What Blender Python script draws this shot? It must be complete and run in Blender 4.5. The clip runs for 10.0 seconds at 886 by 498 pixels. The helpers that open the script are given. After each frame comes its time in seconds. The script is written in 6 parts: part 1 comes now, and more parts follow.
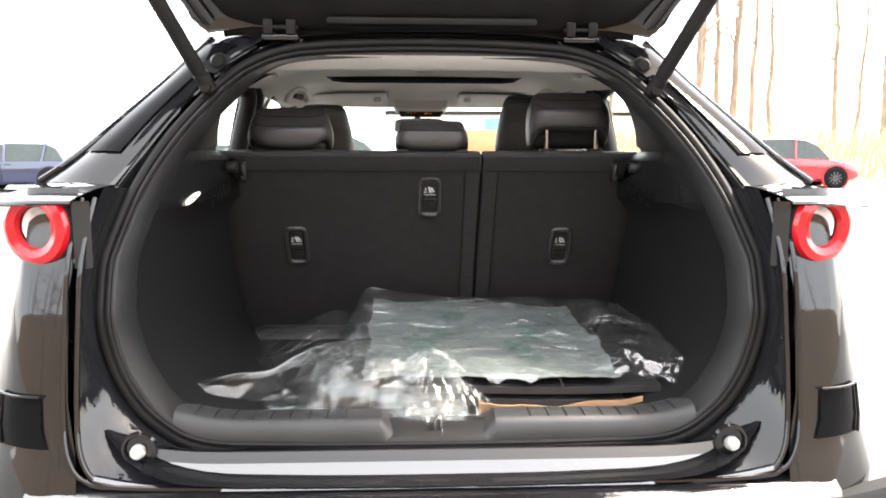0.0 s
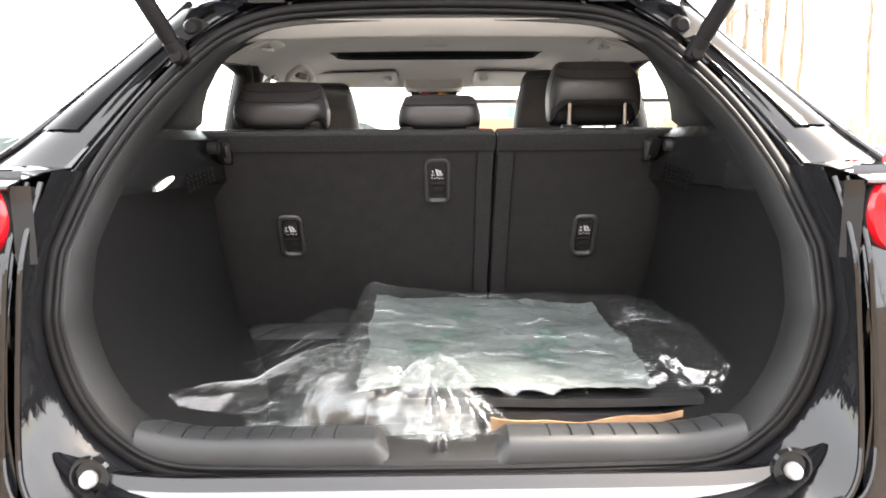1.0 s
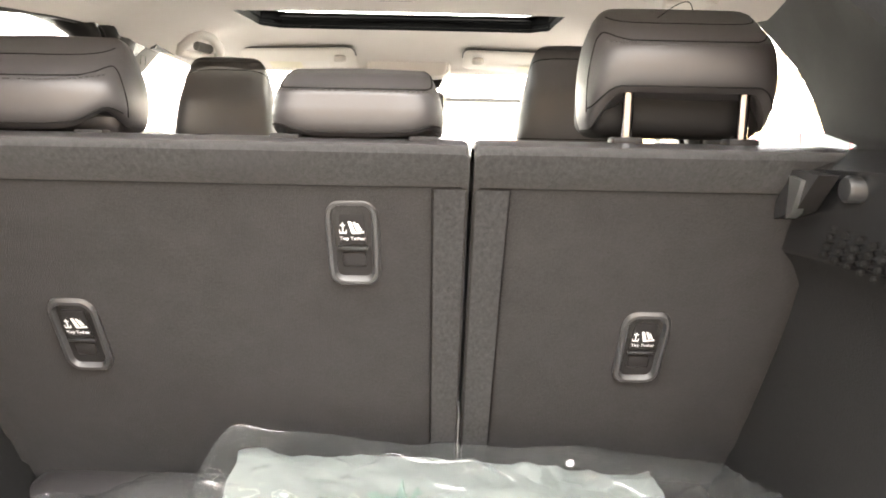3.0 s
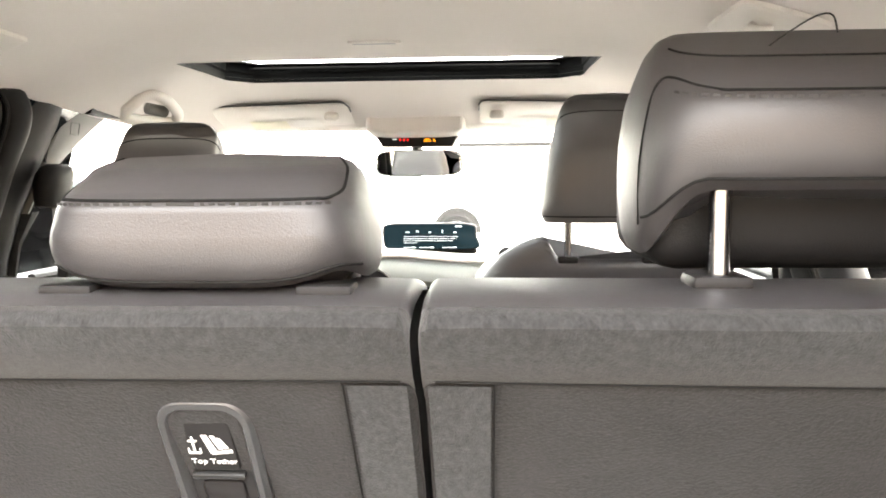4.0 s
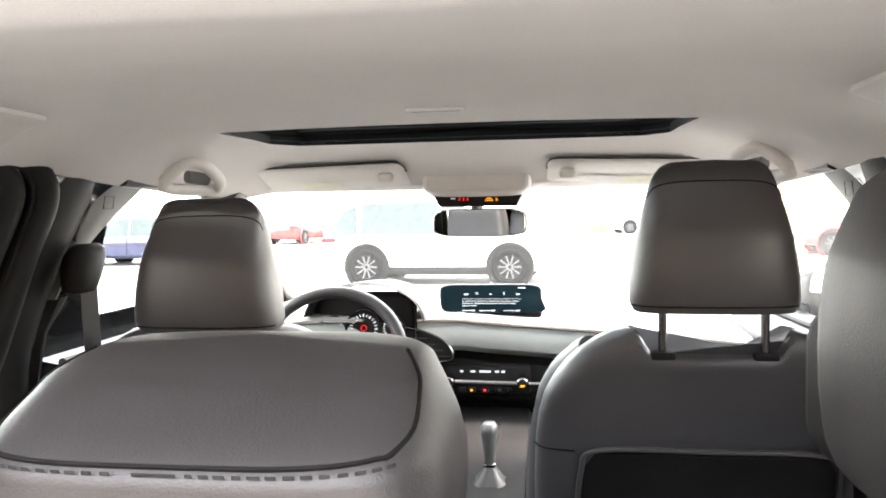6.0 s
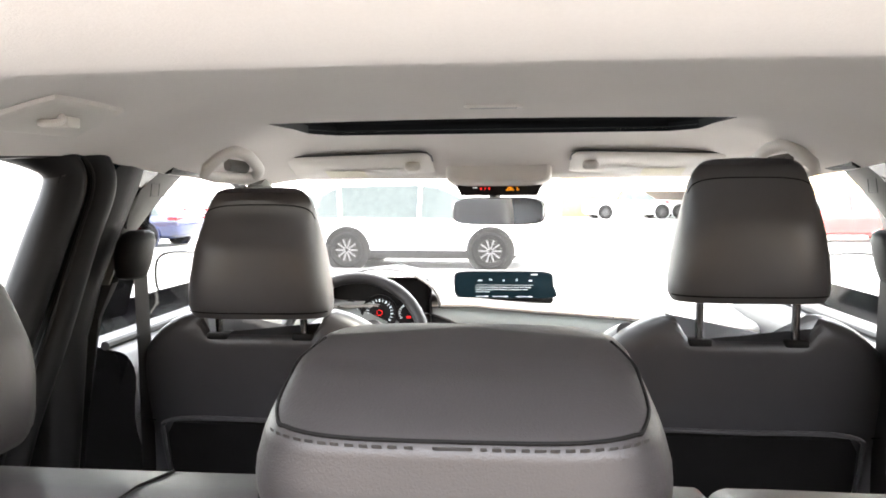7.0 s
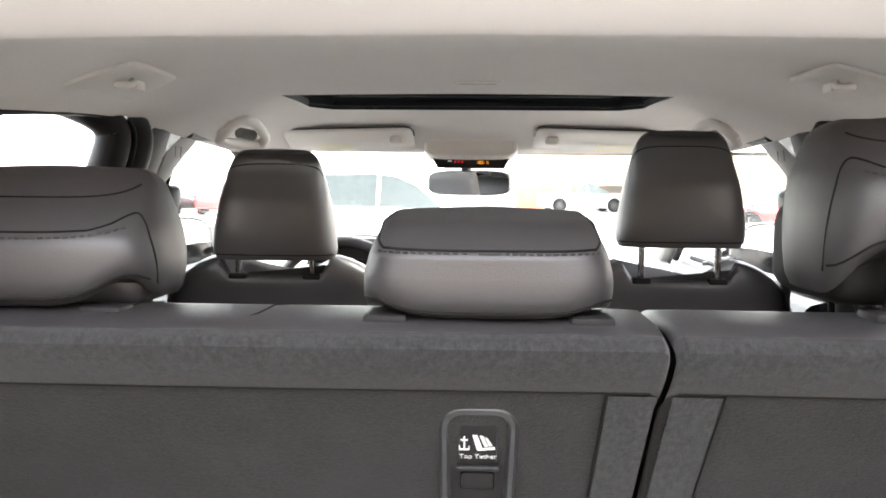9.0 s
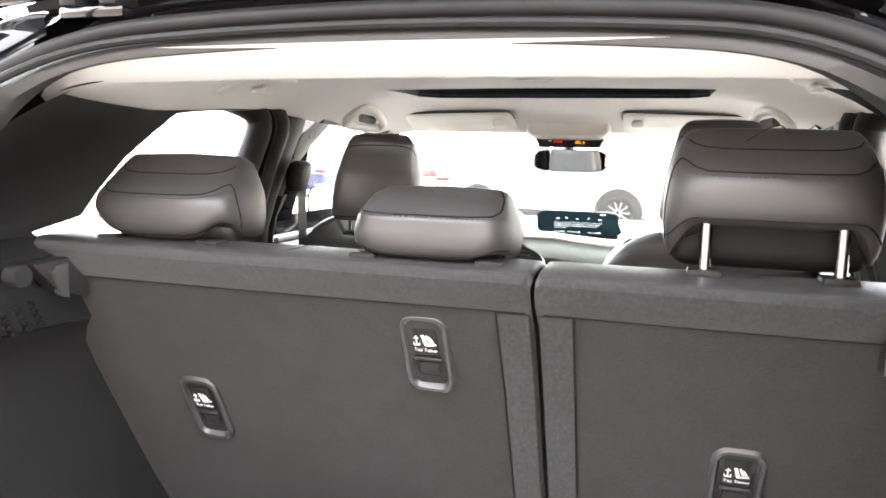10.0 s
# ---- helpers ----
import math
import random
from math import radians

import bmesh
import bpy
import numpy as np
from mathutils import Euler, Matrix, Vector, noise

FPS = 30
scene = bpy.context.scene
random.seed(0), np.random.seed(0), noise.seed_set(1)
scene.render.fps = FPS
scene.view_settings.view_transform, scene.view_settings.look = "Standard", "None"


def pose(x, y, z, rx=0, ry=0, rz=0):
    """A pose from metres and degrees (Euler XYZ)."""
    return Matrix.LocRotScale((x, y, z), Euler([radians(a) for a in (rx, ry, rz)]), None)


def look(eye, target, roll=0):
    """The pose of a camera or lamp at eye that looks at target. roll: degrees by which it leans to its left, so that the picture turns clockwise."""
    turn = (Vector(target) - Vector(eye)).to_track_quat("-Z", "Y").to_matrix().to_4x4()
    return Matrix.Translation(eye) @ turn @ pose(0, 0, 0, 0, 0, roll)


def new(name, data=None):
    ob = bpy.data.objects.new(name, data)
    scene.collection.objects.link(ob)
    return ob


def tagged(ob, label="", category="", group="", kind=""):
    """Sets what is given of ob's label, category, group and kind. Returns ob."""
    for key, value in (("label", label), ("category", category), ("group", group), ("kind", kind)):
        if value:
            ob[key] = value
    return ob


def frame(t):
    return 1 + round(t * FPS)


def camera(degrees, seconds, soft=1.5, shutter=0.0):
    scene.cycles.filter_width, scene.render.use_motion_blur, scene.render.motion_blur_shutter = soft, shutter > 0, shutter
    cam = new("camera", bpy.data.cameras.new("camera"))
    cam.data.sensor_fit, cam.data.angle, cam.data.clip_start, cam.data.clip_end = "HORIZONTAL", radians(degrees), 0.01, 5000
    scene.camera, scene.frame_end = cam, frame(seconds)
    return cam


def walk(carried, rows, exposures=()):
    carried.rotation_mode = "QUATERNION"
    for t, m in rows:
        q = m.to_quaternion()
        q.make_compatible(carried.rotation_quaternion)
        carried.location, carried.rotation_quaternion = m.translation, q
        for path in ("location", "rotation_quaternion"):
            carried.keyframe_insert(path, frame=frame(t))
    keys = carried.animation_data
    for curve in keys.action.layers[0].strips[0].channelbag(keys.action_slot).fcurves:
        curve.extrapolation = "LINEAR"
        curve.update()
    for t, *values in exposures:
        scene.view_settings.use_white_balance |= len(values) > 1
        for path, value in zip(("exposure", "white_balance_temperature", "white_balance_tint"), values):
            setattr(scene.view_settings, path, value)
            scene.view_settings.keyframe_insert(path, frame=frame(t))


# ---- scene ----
cam = camera(63.4, 10.0, soft=1.8)
PATH = [
    (0, (-0.054, 0.7, 1.266), (0.035, 2.679, 0.992), 0.2),
    (0.5, (-0.041, 0.784, 1.241), (0.019, 2.763, 0.956), -0.2),
    (1, (-0.01, 0.914, 1.238), (0.013, 2.891, 0.935), -0.4),
    (1.5, (-0.01, 1.052, 1.214), (-0.016, 3.025, 0.891), -0.3),
    (2, (-0.023, 1.292, 1.243), (-0.006, 3.262, 0.901), -0.7),
    (2.5, (0.031, 1.564, 1.248), (0.053, 3.538, 0.922), 0.4),
    (2.7, (0.063, 1.672, 1.256), (0.089, 3.647, 0.938), 1.0),
    (3.8, (0.172, 2.159, 1.307), (0.077, 4.144, 1.077), 0.0),
    (4, (0.179, 2.23, 1.327), (0.055, 4.218, 1.14), -0.4),
    (4.5, (0.188, 2.368, 1.343), (-0.031, 4.354, 1.257), -0.4),
    (5, (0.183, 2.41, 1.377), (-0.101, 4.388, 1.315), -0.9),
    (5.2, (0.176, 2.42, 1.379), (-0.111, 4.398, 1.32), -0.9),
    (6.3, (0.106, 2.379, 1.414), (-0.142, 4.36, 1.294), -1.0),
    (6.5, (0.077, 2.364, 1.416), (-0.159, 4.346, 1.287), -1.0),
    (7, (0.029, 2.34, 1.42), (-0.166, 4.325, 1.272), -0.3),
    (7.5, (-0.011, 2.302, 1.424), (-0.107, 4.293, 1.258), 0.2),
    (8, (-0.045, 2.25, 1.413), (-0.032, 4.242, 1.233), 0.4),
    (8.5, (-0.071, 2.185, 1.393), (-0.014, 4.175, 1.201), 0.9),
    (9, (-0.012, 2.106, 1.363), (-0.082, 4.098, 1.194), 0.5),
    (9.5, (0.118, 2.016, 1.343), (-0.181, 3.986, 1.162), 0.6),
    (10, (0.262, 1.844, 1.387), (-0.296, 3.747, 1.127), 1.4),
]
EXPOSURES = [(0.0, 3.43, 7150, 10), (0.5, 3.55, 7150, 10), (1.5, 4.11, 7250, 11), (2.0, 4.46, 7450, 10), (2.5, 5.13, 8050, 11), (4.0, 5.5, 7650, 10), (4.5, 5.2, 7450, 10), (5.0, 5.08, 7250, 10), (6.5, 4.76, 7050, 12), (7.0, 4.7, 7050, 12), (7.5, 4.56, 7150, 13), (8.0, 4.41, 7050, 13), (8.5, 4.48, 6850, 11), (9.0, 4.53, 6950, 11), (9.5, 4.9, 6950, 11), (10.0, 5.2, 7050, 11)]
walk(cam, [(t, look(eye, target, roll)) for t, eye, target, roll in PATH], EXPOSURES)

# ---- world and sun ----
SUN_AZ, SUN_EL = 78.0, 56.0  # degrees clockwise from straight ahead, degrees above the horizon
world = bpy.data.worlds.new("sky")
scene.world = world
world.use_nodes = True
wn = world.node_tree
sky = wn.nodes.new("ShaderNodeTexSky")
sky.sky_type = "NISHITA"
sky.sun_disc = False
sky.sun_elevation, sky.sun_rotation = radians(SUN_EL), radians(SUN_AZ)
sky.air_density, sky.dust_density, sky.ozone_density = 1.0, 3.0, 1.0
wn.nodes["Background"].inputs["Strength"].default_value = 0.15
veil = wn.nodes.new("ShaderNodeMix")  # thin even cloud over the clear sky
veil.data_type = "RGBA"
veil.inputs["Factor"].default_value = 0.6
veil.inputs["B"].default_value = (5.6, 5.7, 5.8, 1)
wn.links.new(sky.outputs["Color"], veil.inputs["A"])
wn.links.new(veil.outputs["Result"], wn.nodes["Background"].inputs["Color"])
sun = new("sun", bpy.data.lights.new("sun", "SUN"))
sun.data.energy, sun.data.angle, sun.data.color = 1.5, radians(10.0), (1.0, 0.96, 0.90)
sun.matrix_world = look((20 * math.sin(radians(SUN_AZ)), 20 * math.cos(radians(SUN_AZ)), 20 * math.tan(radians(SUN_EL))), (0, 0, 0))


# ---- materials ----
def mat(name, color, rough=0.5, metal=0.0, vary=0.15, scale=8.0, bump=0.0, bscale=200.0, coat=0.0, spec=0.5, fine=0.0, fscale=400.0, sheen=0.0, stretch=None):
    """A principled surface with colour varied at a coarse and a fine scale, and a fine relief."""
    m = bpy.data.materials.new(name)
    m.use_nodes = True
    n, l = m.node_tree.nodes, m.node_tree.links
    p = n["Principled BSDF"]
    p.inputs["Metallic"].default_value = metal
    p.inputs["Coat Weight"].default_value = coat
    p.inputs["Coat Roughness"].default_value = 0.03
    p.inputs["Specular IOR Level"].default_value = spec
    p.inputs["Sheen Weight"].default_value = sheen
    co = n.new("ShaderNodeTexCoord")
    at = co.outputs["Object"]
    if stretch:
        mp = n.new("ShaderNodeMapping")
        mp.inputs["Scale"].default_value = stretch
        l.new(at, mp.inputs["Vector"])
        at = mp.outputs["Vector"]
    tex = n.new("ShaderNodeTexNoise")
    tex.inputs["Scale"].default_value = scale
    tex.inputs["Detail"].default_value = 5
    l.new(at, tex.inputs["Vector"])
    last = tex.outputs["Fac"]
    if fine:
        t2 = n.new("ShaderNodeTexNoise")
        t2.inputs["Scale"].default_value = fscale
        t2.inputs["Detail"].default_value = 3
        l.new(at, t2.inputs["Vector"])
        mx = n.new("ShaderNodeMix")
        mx.inputs["Factor"].default_value = fine
        l.new(last, mx.inputs["A"])
        l.new(t2.outputs["Fac"], mx.inputs["B"])
        last = mx.outputs["Result"]
    ramp = n.new("ShaderNodeValToRGB")
    lo = [c * (1 - vary) for c in color]
    hi = [min(1, c * (1 + vary)) for c in color]
    ramp.color_ramp.elements[0].position, ramp.color_ramp.elements[0].color = 0.3, (*lo, 1)
    ramp.color_ramp.elements[1].position, ramp.color_ramp.elements[1].color = 0.7, (*hi, 1)
    l.new(last, ramp.inputs["Fac"])
    l.new(ramp.outputs["Color"], p.inputs["Base Color"])
    rr = n.new("ShaderNodeMapRange")
    rr.inputs["To Min"].default_value, rr.inputs["To Max"].default_value = max(0, rough * 0.85), min(1, rough * 1.15)
    l.new(tex.outputs["Fac"], rr.inputs["Value"])
    l.new(rr.outputs["Result"], p.inputs["Roughness"])
    if bump:
        b = n.new("ShaderNodeTexNoise")
        b.inputs["Scale"].default_value = bscale
        b.inputs["Detail"].default_value = 4
        l.new(at, b.inputs["Vector"])
        bn = n.new("ShaderNodeBump")
        bn.inputs["Strength"].default_value = bump
        bn.inputs["Distance"].default_value = 0.002
        l.new(b.outputs["Fac"], bn.inputs["Height"])
        l.new(bn.outputs["Normal"], p.inputs["Normal"])
    return m


def clear(name, tint, gloss=0.9, rough=0.02, base=0.045, grazing=0.6, haze=0.0, bump=0.0, bscale=30.0):
    """Thin clear sheet: sees through, mirrors by Fresnel, with a little white haze."""
    m = bpy.data.materials.new(name)
    m.use_nodes = True
    n, l = m.node_tree.nodes, m.node_tree.links
    n.remove(n["Principled BSDF"])
    tr = n.new("ShaderNodeBsdfTransparent")
    tr.inputs["Color"].default_value = (*tint, 1)
    last = tr.outputs[0]
    bn = None
    if bump:
        tex = n.new("ShaderNodeTexNoise")
        tex.inputs["Scale"].default_value = bscale
        tex.inputs["Detail"].default_value = 4
        tex.noise_type = "RIDGED_MULTIFRACTAL"
        tex.inputs["Distortion"].default_value = 0.7
        co = n.new("ShaderNodeTexCoord")
        l.new(co.outputs["Object"], tex.inputs["Vector"])
        bn = n.new("ShaderNodeBump")
        bn.inputs["Strength"].default_value = bump
        bn.inputs["Distance"].default_value = 0.006
        l.new(tex.outputs["Fac"], bn.inputs["Height"])
    if haze:
        df = n.new("ShaderNodeBsdfTranslucent")
        df.inputs["Color"].default_value = (0.9, 0.93, 0.93, 1)
        d2 = n.new("ShaderNodeBsdfDiffuse")
        d2.inputs["Color"].default_value = (0.9, 0.93, 0.93, 1)
        ad = n.new("ShaderNodeMixShader")
        ad.inputs[0].default_value = 0.6
        l.new(df.outputs[0], ad.inputs[1])
        l.new(d2.outputs[0], ad.inputs[2])
        hz = n.new("ShaderNodeMapRange")
        hz.inputs["From Min"].default_value, hz.inputs["From Max"].default_value = 0.3, 1.5
        hz.inputs["To Min"].default_value, hz.inputs["To Max"].default_value = haze * 0.4, haze * 2.6
        mx = n.new("ShaderNodeMixShader")
        mx.inputs[0].default_value = haze
        if bn:
            l.new(tex.outputs["Fac"], hz.inputs["Value"])
            l.new(hz.outputs["Result"], mx.inputs[0])
        l.new(last, mx.inputs[1])
        l.new(ad.outputs[0], mx.inputs[2])
        last = mx.outputs[0]
    gl = n.new("ShaderNodeBsdfGlossy")
    gl.inputs["Roughness"].default_value = rough
    gl.inputs["Color"].default_value = (gloss, gloss, gloss, 1)
    lw = n.new("ShaderNodeLayerWeight")
    if bn:
        l.new(bn.outputs["Normal"], gl.inputs["Normal"])
        l.new(bn.outputs["Normal"], lw.inputs["Normal"])
    pw = n.new("ShaderNodeMath")
    pw.operation = "POWER"
    pw.inputs[1].default_value = 5.0
    l.new(lw.outputs["Facing"], pw.inputs[0])
    fr = n.new("ShaderNodeMapRange")
    fr.inputs["To Min"].default_value, fr.inputs["To Max"].default_value = base, grazing
    l.new(pw.outputs[0], fr.inputs["Value"])
    mx = n.new("ShaderNodeMixShader")
    l.new(fr.outputs[0], mx.inputs[0])
    l.new(last, mx.inputs[1])
    l.new(gl.outputs[0], mx.inputs[2])
    l.new(mx.outputs[0], n["Material Output"].inputs["Surface"])
    return m


def glow(name, color, strength):
    m = bpy.data.materials.new(name)
    m.use_nodes = True
    p = m.node_tree.nodes["Principled BSDF"]
    p.inputs["Base Color"].default_value = (*color, 1)
    p.inputs["Emission Color"].default_value = (*color, 1)
    p.inputs["Emission Strength"].default_value = strength
    p.inputs["Specular IOR Level"].default_value = 0.12
    p.inputs["Roughness"].default_value = 0.25
    return m


# Darker than the seat-back carpet: shadow in the bay is put into the colour.
LINING = mat("carpet_lining_shaded", (0.0070, 0.0069, 0.0071), 0.95, vary=0.35, scale=25, bump=0.5, bscale=500, fine=0.6, fscale=350, spec=0.1)
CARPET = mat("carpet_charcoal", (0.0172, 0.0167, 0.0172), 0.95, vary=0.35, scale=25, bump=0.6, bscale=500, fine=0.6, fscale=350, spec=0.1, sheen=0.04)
NAP = mat("carpet_napped", (0.0145, 0.0145, 0.015), 0.95, vary=0.65, scale=220, bump=0.25, bscale=900, fine=0.4, fscale=600, spec=0.1, sheen=0.12, stretch=(1, 1, 0.45))
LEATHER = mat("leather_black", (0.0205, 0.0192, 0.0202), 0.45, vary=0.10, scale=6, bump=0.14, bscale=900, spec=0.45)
# Paler copies of the same leather; missing front-seat light is put into the colour.
LEATHER_LIT_H = mat("leather_black_lit_headrest", (0.062, 0.0610, 0.0640), 0.42, vary=0.10, scale=6, bump=0.14, bscale=900, spec=0.45)
LEATHER_LIT_F = mat("leather_black_lit_seat", (0.0465, 0.0455, 0.0490), 0.42, vary=0.10, scale=6, bump=0.14, bscale=900, spec=0.45)
STITCH = mat("stitch_grey", (0.034, 0.033, 0.033), 0.7, vary=0.1)
PIPING = mat("piping_black", (0.005, 0.005, 0.005), 0.7, spec=0.1)
PLASTIC = mat("plastic_charcoal", (0.011, 0.011, 0.0114), 0.34, vary=0.15, scale=10, bump=0.25, bscale=900, spec=0.3)
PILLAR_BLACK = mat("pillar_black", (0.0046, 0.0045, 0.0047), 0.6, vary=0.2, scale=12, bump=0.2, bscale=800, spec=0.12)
LEDGE = mat("ledge_black", (0.0065, 0.0065, 0.0068), 0.26, vary=0.15, scale=10, bump=0.12, bscale=700, spec=0.4)
FRAME = mat("plastic_mid_grey", (0.021, 0.021, 0.022), 0.42, vary=0.1, scale=10, bump=0.2, bscale=900)
DOORCARD = mat("door_card_black", (0.034, 0.032, 0.034), 0.5, vary=0.12, scale=9, bump=0.25, bscale=700, spec=0.4)
PLASTIC_D = mat("plastic_black", (0.0125, 0.0120, 0.0124), 0.42, vary=0.2, scale=10, bump=0.12, bscale=900, spec=0.07)
MATTBLK = mat("matt_black", (0.004, 0.004, 0.004), 0.9, vary=0.1, spec=0.1)
TRIM = mat("aperture_grey_plastic", (0.023, 0.0235, 0.0245), 0.42, vary=0.15, scale=7, bump=0.3, bscale=800, spec=0.3)
RUBBER = mat("rubber_seal", (0.0085, 0.0080, 0.0083), 0.5, vary=0.2, scale=20, spec=0.12)
PAINT = mat("black_gloss_paint", (0.008, 0.008, 0.009), 0.05, vary=0.3, scale=3, coat=0.0, bump=0.12, bscale=11, spec=0.40)
SWIRL = mat("wet_swirled_paint", (0.008, 0.008, 0.009), 0.06, vary=0.3, scale=3, bump=1.0, bscale=34, spec=0.42, stretch=(1, 1, 0.55))
BLACK_GLASS = mat("black_glass", (0.004, 0.004, 0.0045), 0.05, vary=0.1, spec=0.035)
# Same black paint with coat and specular raised to brighten its sky reflection.
PAINT_BRIGHT = mat("bright_reflection_paint", (0.008, 0.008, 0.009), 0.06, vary=0.3, scale=3, coat=1.0, bump=0.8, bscale=42, spec=1.0, stretch=(1, 1, 0.5))
LINER = mat("headliner_knit", (0.655, 0.615, 0.585), 0.95, vary=0.05, scale=4, bump=0.10, bscale=900, spec=0.10, fine=0.3, fscale=500)
LINERP = mat("headliner_plastic", (0.60, 0.565, 0.525), 0.55, vary=0.05, scale=5, bump=0.15, bscale=900)
PILLAR = mat("pillar_greige", (0.13, 0.128, 0.12), 0.6, vary=0.06, scale=6, bump=0.2, bscale=900)
CHROME = mat("chrome", (0.22, 0.22, 0.225), 0.22, metal=1.0, vary=0.05)
SATIN = mat("satin_metal", (0.6, 0.6, 0.6), 0.28, metal=1.0, vary=0.08)
MIRROR = mat("mirror_silver", (0.85, 0.86, 0.87), 0.01, metal=1.0, vary=0.01)
GLASS = clear("window_glass", (0.90, 0.93, 0.92), 0.9, grazing=0.25)
# Slight white haze stands in for veiling glare across the screen.
WINDSCREEN = clear("windscreen_glass", (0.90, 0.93, 0.92), 0.9, base=0.010, grazing=0.06, haze=0.007)
SHADE = clear("tinted_glass", (0.55, 0.57, 0.57), 0.9)
FILM = clear("polythene_film", (0.95, 0.965, 0.96), 1.0, 0.07, 0.10, 0.9, haze=0.05, bump=0.6, bscale=13)
FILM_BUNCHED = clear("bunched_film", (0.93, 0.945, 0.94), 1.0, 0.12, 0.035, 0.7, haze=0.050, bump=0.22, bscale=18)
FILM_LOOSE = clear("loose_film", (0.95, 0.96, 0.96), 1.0, 0.09, 0.05, 0.9, haze=0.045, bump=0.35, bscale=15)
# Hazy film for the ribs that carry the glints along folds.
FILM_FOLD_GLINT = clear("film_fold", (0.95, 0.96, 0.96), 1.0, 0.14, 0.05, 0.7, haze=0.035)
TAILRED = mat("tail_lens_red", (0.42, 0.006, 0.012), 0.12, vary=0.1, coat=0.25, spec=0.3)
LAMPCLR = mat("lamp_reflector", (0.80, 0.79, 0.78), 0.25, metal=0.5, vary=0.25, scale=40)
WHITE_P = mat("white_plastic", (0.30, 0.30, 0.295), 0.35, vary=0.06)
WHITE_INK = mat("white_print", (0.42, 0.42, 0.42), 0.6, vary=0.03)
CARD = mat("cardboard", (0.30, 0.17, 0.09), 0.85, vary=0.2, scale=30, bump=0.2, bscale=120)
SHEET = mat("packing_sheet", (0.112, 0.124, 0.121), 0.5, vary=0.2, scale=9, bump=0.3, bscale=40)
GREEN = mat("green_print", (0.072, 0.108, 0.094), 0.5, vary=0.35, scale=40)
MATBLK = mat("rubber_floor_mat", (0.012, 0.012, 0.013), 0.55, vary=0.3, scale=30, bump=0.3, bscale=200)
ASPHALT = mat("asphalt", (0.14, 0.14, 0.138), 0.85, vary=0.25, scale=0.8, bump=0.5, bscale=60, fine=0.4, fscale=40)
TYRE = mat("tyre_rubber", (0.009, 0.009, 0.0095), 0.85, vary=0.2, scale=20, spec=0.06)
ALLOY = mat("alloy_wheel", (0.10, 0.10, 0.105), 0.4, metal=0.5, vary=0.1)
DGLASS = mat("dark_car_glass", (0.046, 0.057, 0.056), 0.05, vary=0.1, spec=0.2)
CLAD = mat("grey_cladding", (0.014, 0.014, 0.0145), 0.7, vary=0.1, spec=0.12)
BARK = mat("bark_grey_brown", (0.17, 0.13, 0.10), 0.9, vary=0.35, scale=6, bump=0.8, bscale=20, stretch=(1, 1, 0.25))
STRAW = mat("dry_grass", (0.46, 0.36, 0.20), 0.85, vary=0.3, scale=2)
SCREEN = glow("screen_dark", (0.003, 0.008, 0.011), 0.05)
SCREENW = glow("screen_text", (0.55, 0.62, 0.65), 0.035)
REDLED = glow("red_lamp", (0.9, 0.02, 0.02), 0.035)
AMBER = glow("amber_lamp", (1.0, 0.36, 0.02), 0.035)


def paint(name, color):
    return mat(name, color, 0.2, vary=0.06, scale=1, coat=0.8)


# ---- shaping helpers ----
def part(name, mesh, material, parent=None, label="", smooth=True):
    """Links a bmesh, or (verts, faces), as one mesh object."""
    me = bpy.data.meshes.new(name)
    if isinstance(mesh, tuple):
        me.from_pydata([tuple(v) for v in mesh[0]], [], mesh[1])
    else:
        bmesh.ops.recalc_face_normals(mesh, faces=mesh.faces)
        mesh.to_mesh(me)
        mesh.free()
    me.materials.append(material)
    if smooth:
        me.shade_smooth()
        me.set_sharp_from_angle(angle=radians(38))
    ob = new(name, me)
    if parent is not None:
        ob.parent = parent
    if label:
        ob["label"] = label
    return ob


def thing(name, label, category, group="", kind="", at=None):
    ob = new(name)
    ob.empty_display_size = 0.05
    if at is not None:
        ob.matrix_basis = at
    return tagged(ob, label, category, group, kind)


def spline(pts, n, closed=False):
    """Catmull-Rom through the points, n steps a span."""
    P = [np.array(p, float) for p in pts]
    out, m = [], len(P)
    for i in range(m if closed else m - 1):
        a, b, c, d = (P[(i - 1) % m], P[i], P[(i + 1) % m], P[(i + 2) % m])
        if not closed:
            a = P[max(i - 1, 0)]
            c, d = P[i + 1], P[min(i + 2, m - 1)]
        for k in range(n):
            t = k / n
            out.append(0.5 * (2 * b + (c - a) * t + (2 * a - 5 * b + 4 * c - d) * t * t + (3 * b - a - 3 * c + d) * t ** 3))
    if not closed:
        out.append(P[-1])
    return out


def loft(rings, closed=True, caps=False, skip=None, loop=False):
    """Skin over rings of equal length. Returns a bmesh."""
    bm = bmesh.new()
    V = [[bm.verts.new(tuple(p)) for p in r] for r in rings]
    n = len(V[0])
    rows = len(V) if loop else len(V) - 1
    for i in range(rows):
        a, b = V[i], V[(i + 1) % len(V)]
        for j in range(n if closed else n - 1):
            if skip and skip(i, j):
                continue
            k = (j + 1) % n
            try:
                bm.faces.new((a[j], a[k], b[k], b[j]))
            except ValueError:
                pass
    if caps:
        bm.faces.new(V[0])
        bm.faces.new(V[-1])
    bmesh.ops.remove_doubles(bm, verts=bm.verts, dist=1e-5)
    return bm


def thick(bm, t):
    """Gives a sheet a thickness."""
    bmesh.ops.recalc_face_normals(bm, faces=bm.faces)
    bmesh.ops.solidify(bm, geom=bm.faces[:], thickness=t)
    return bm


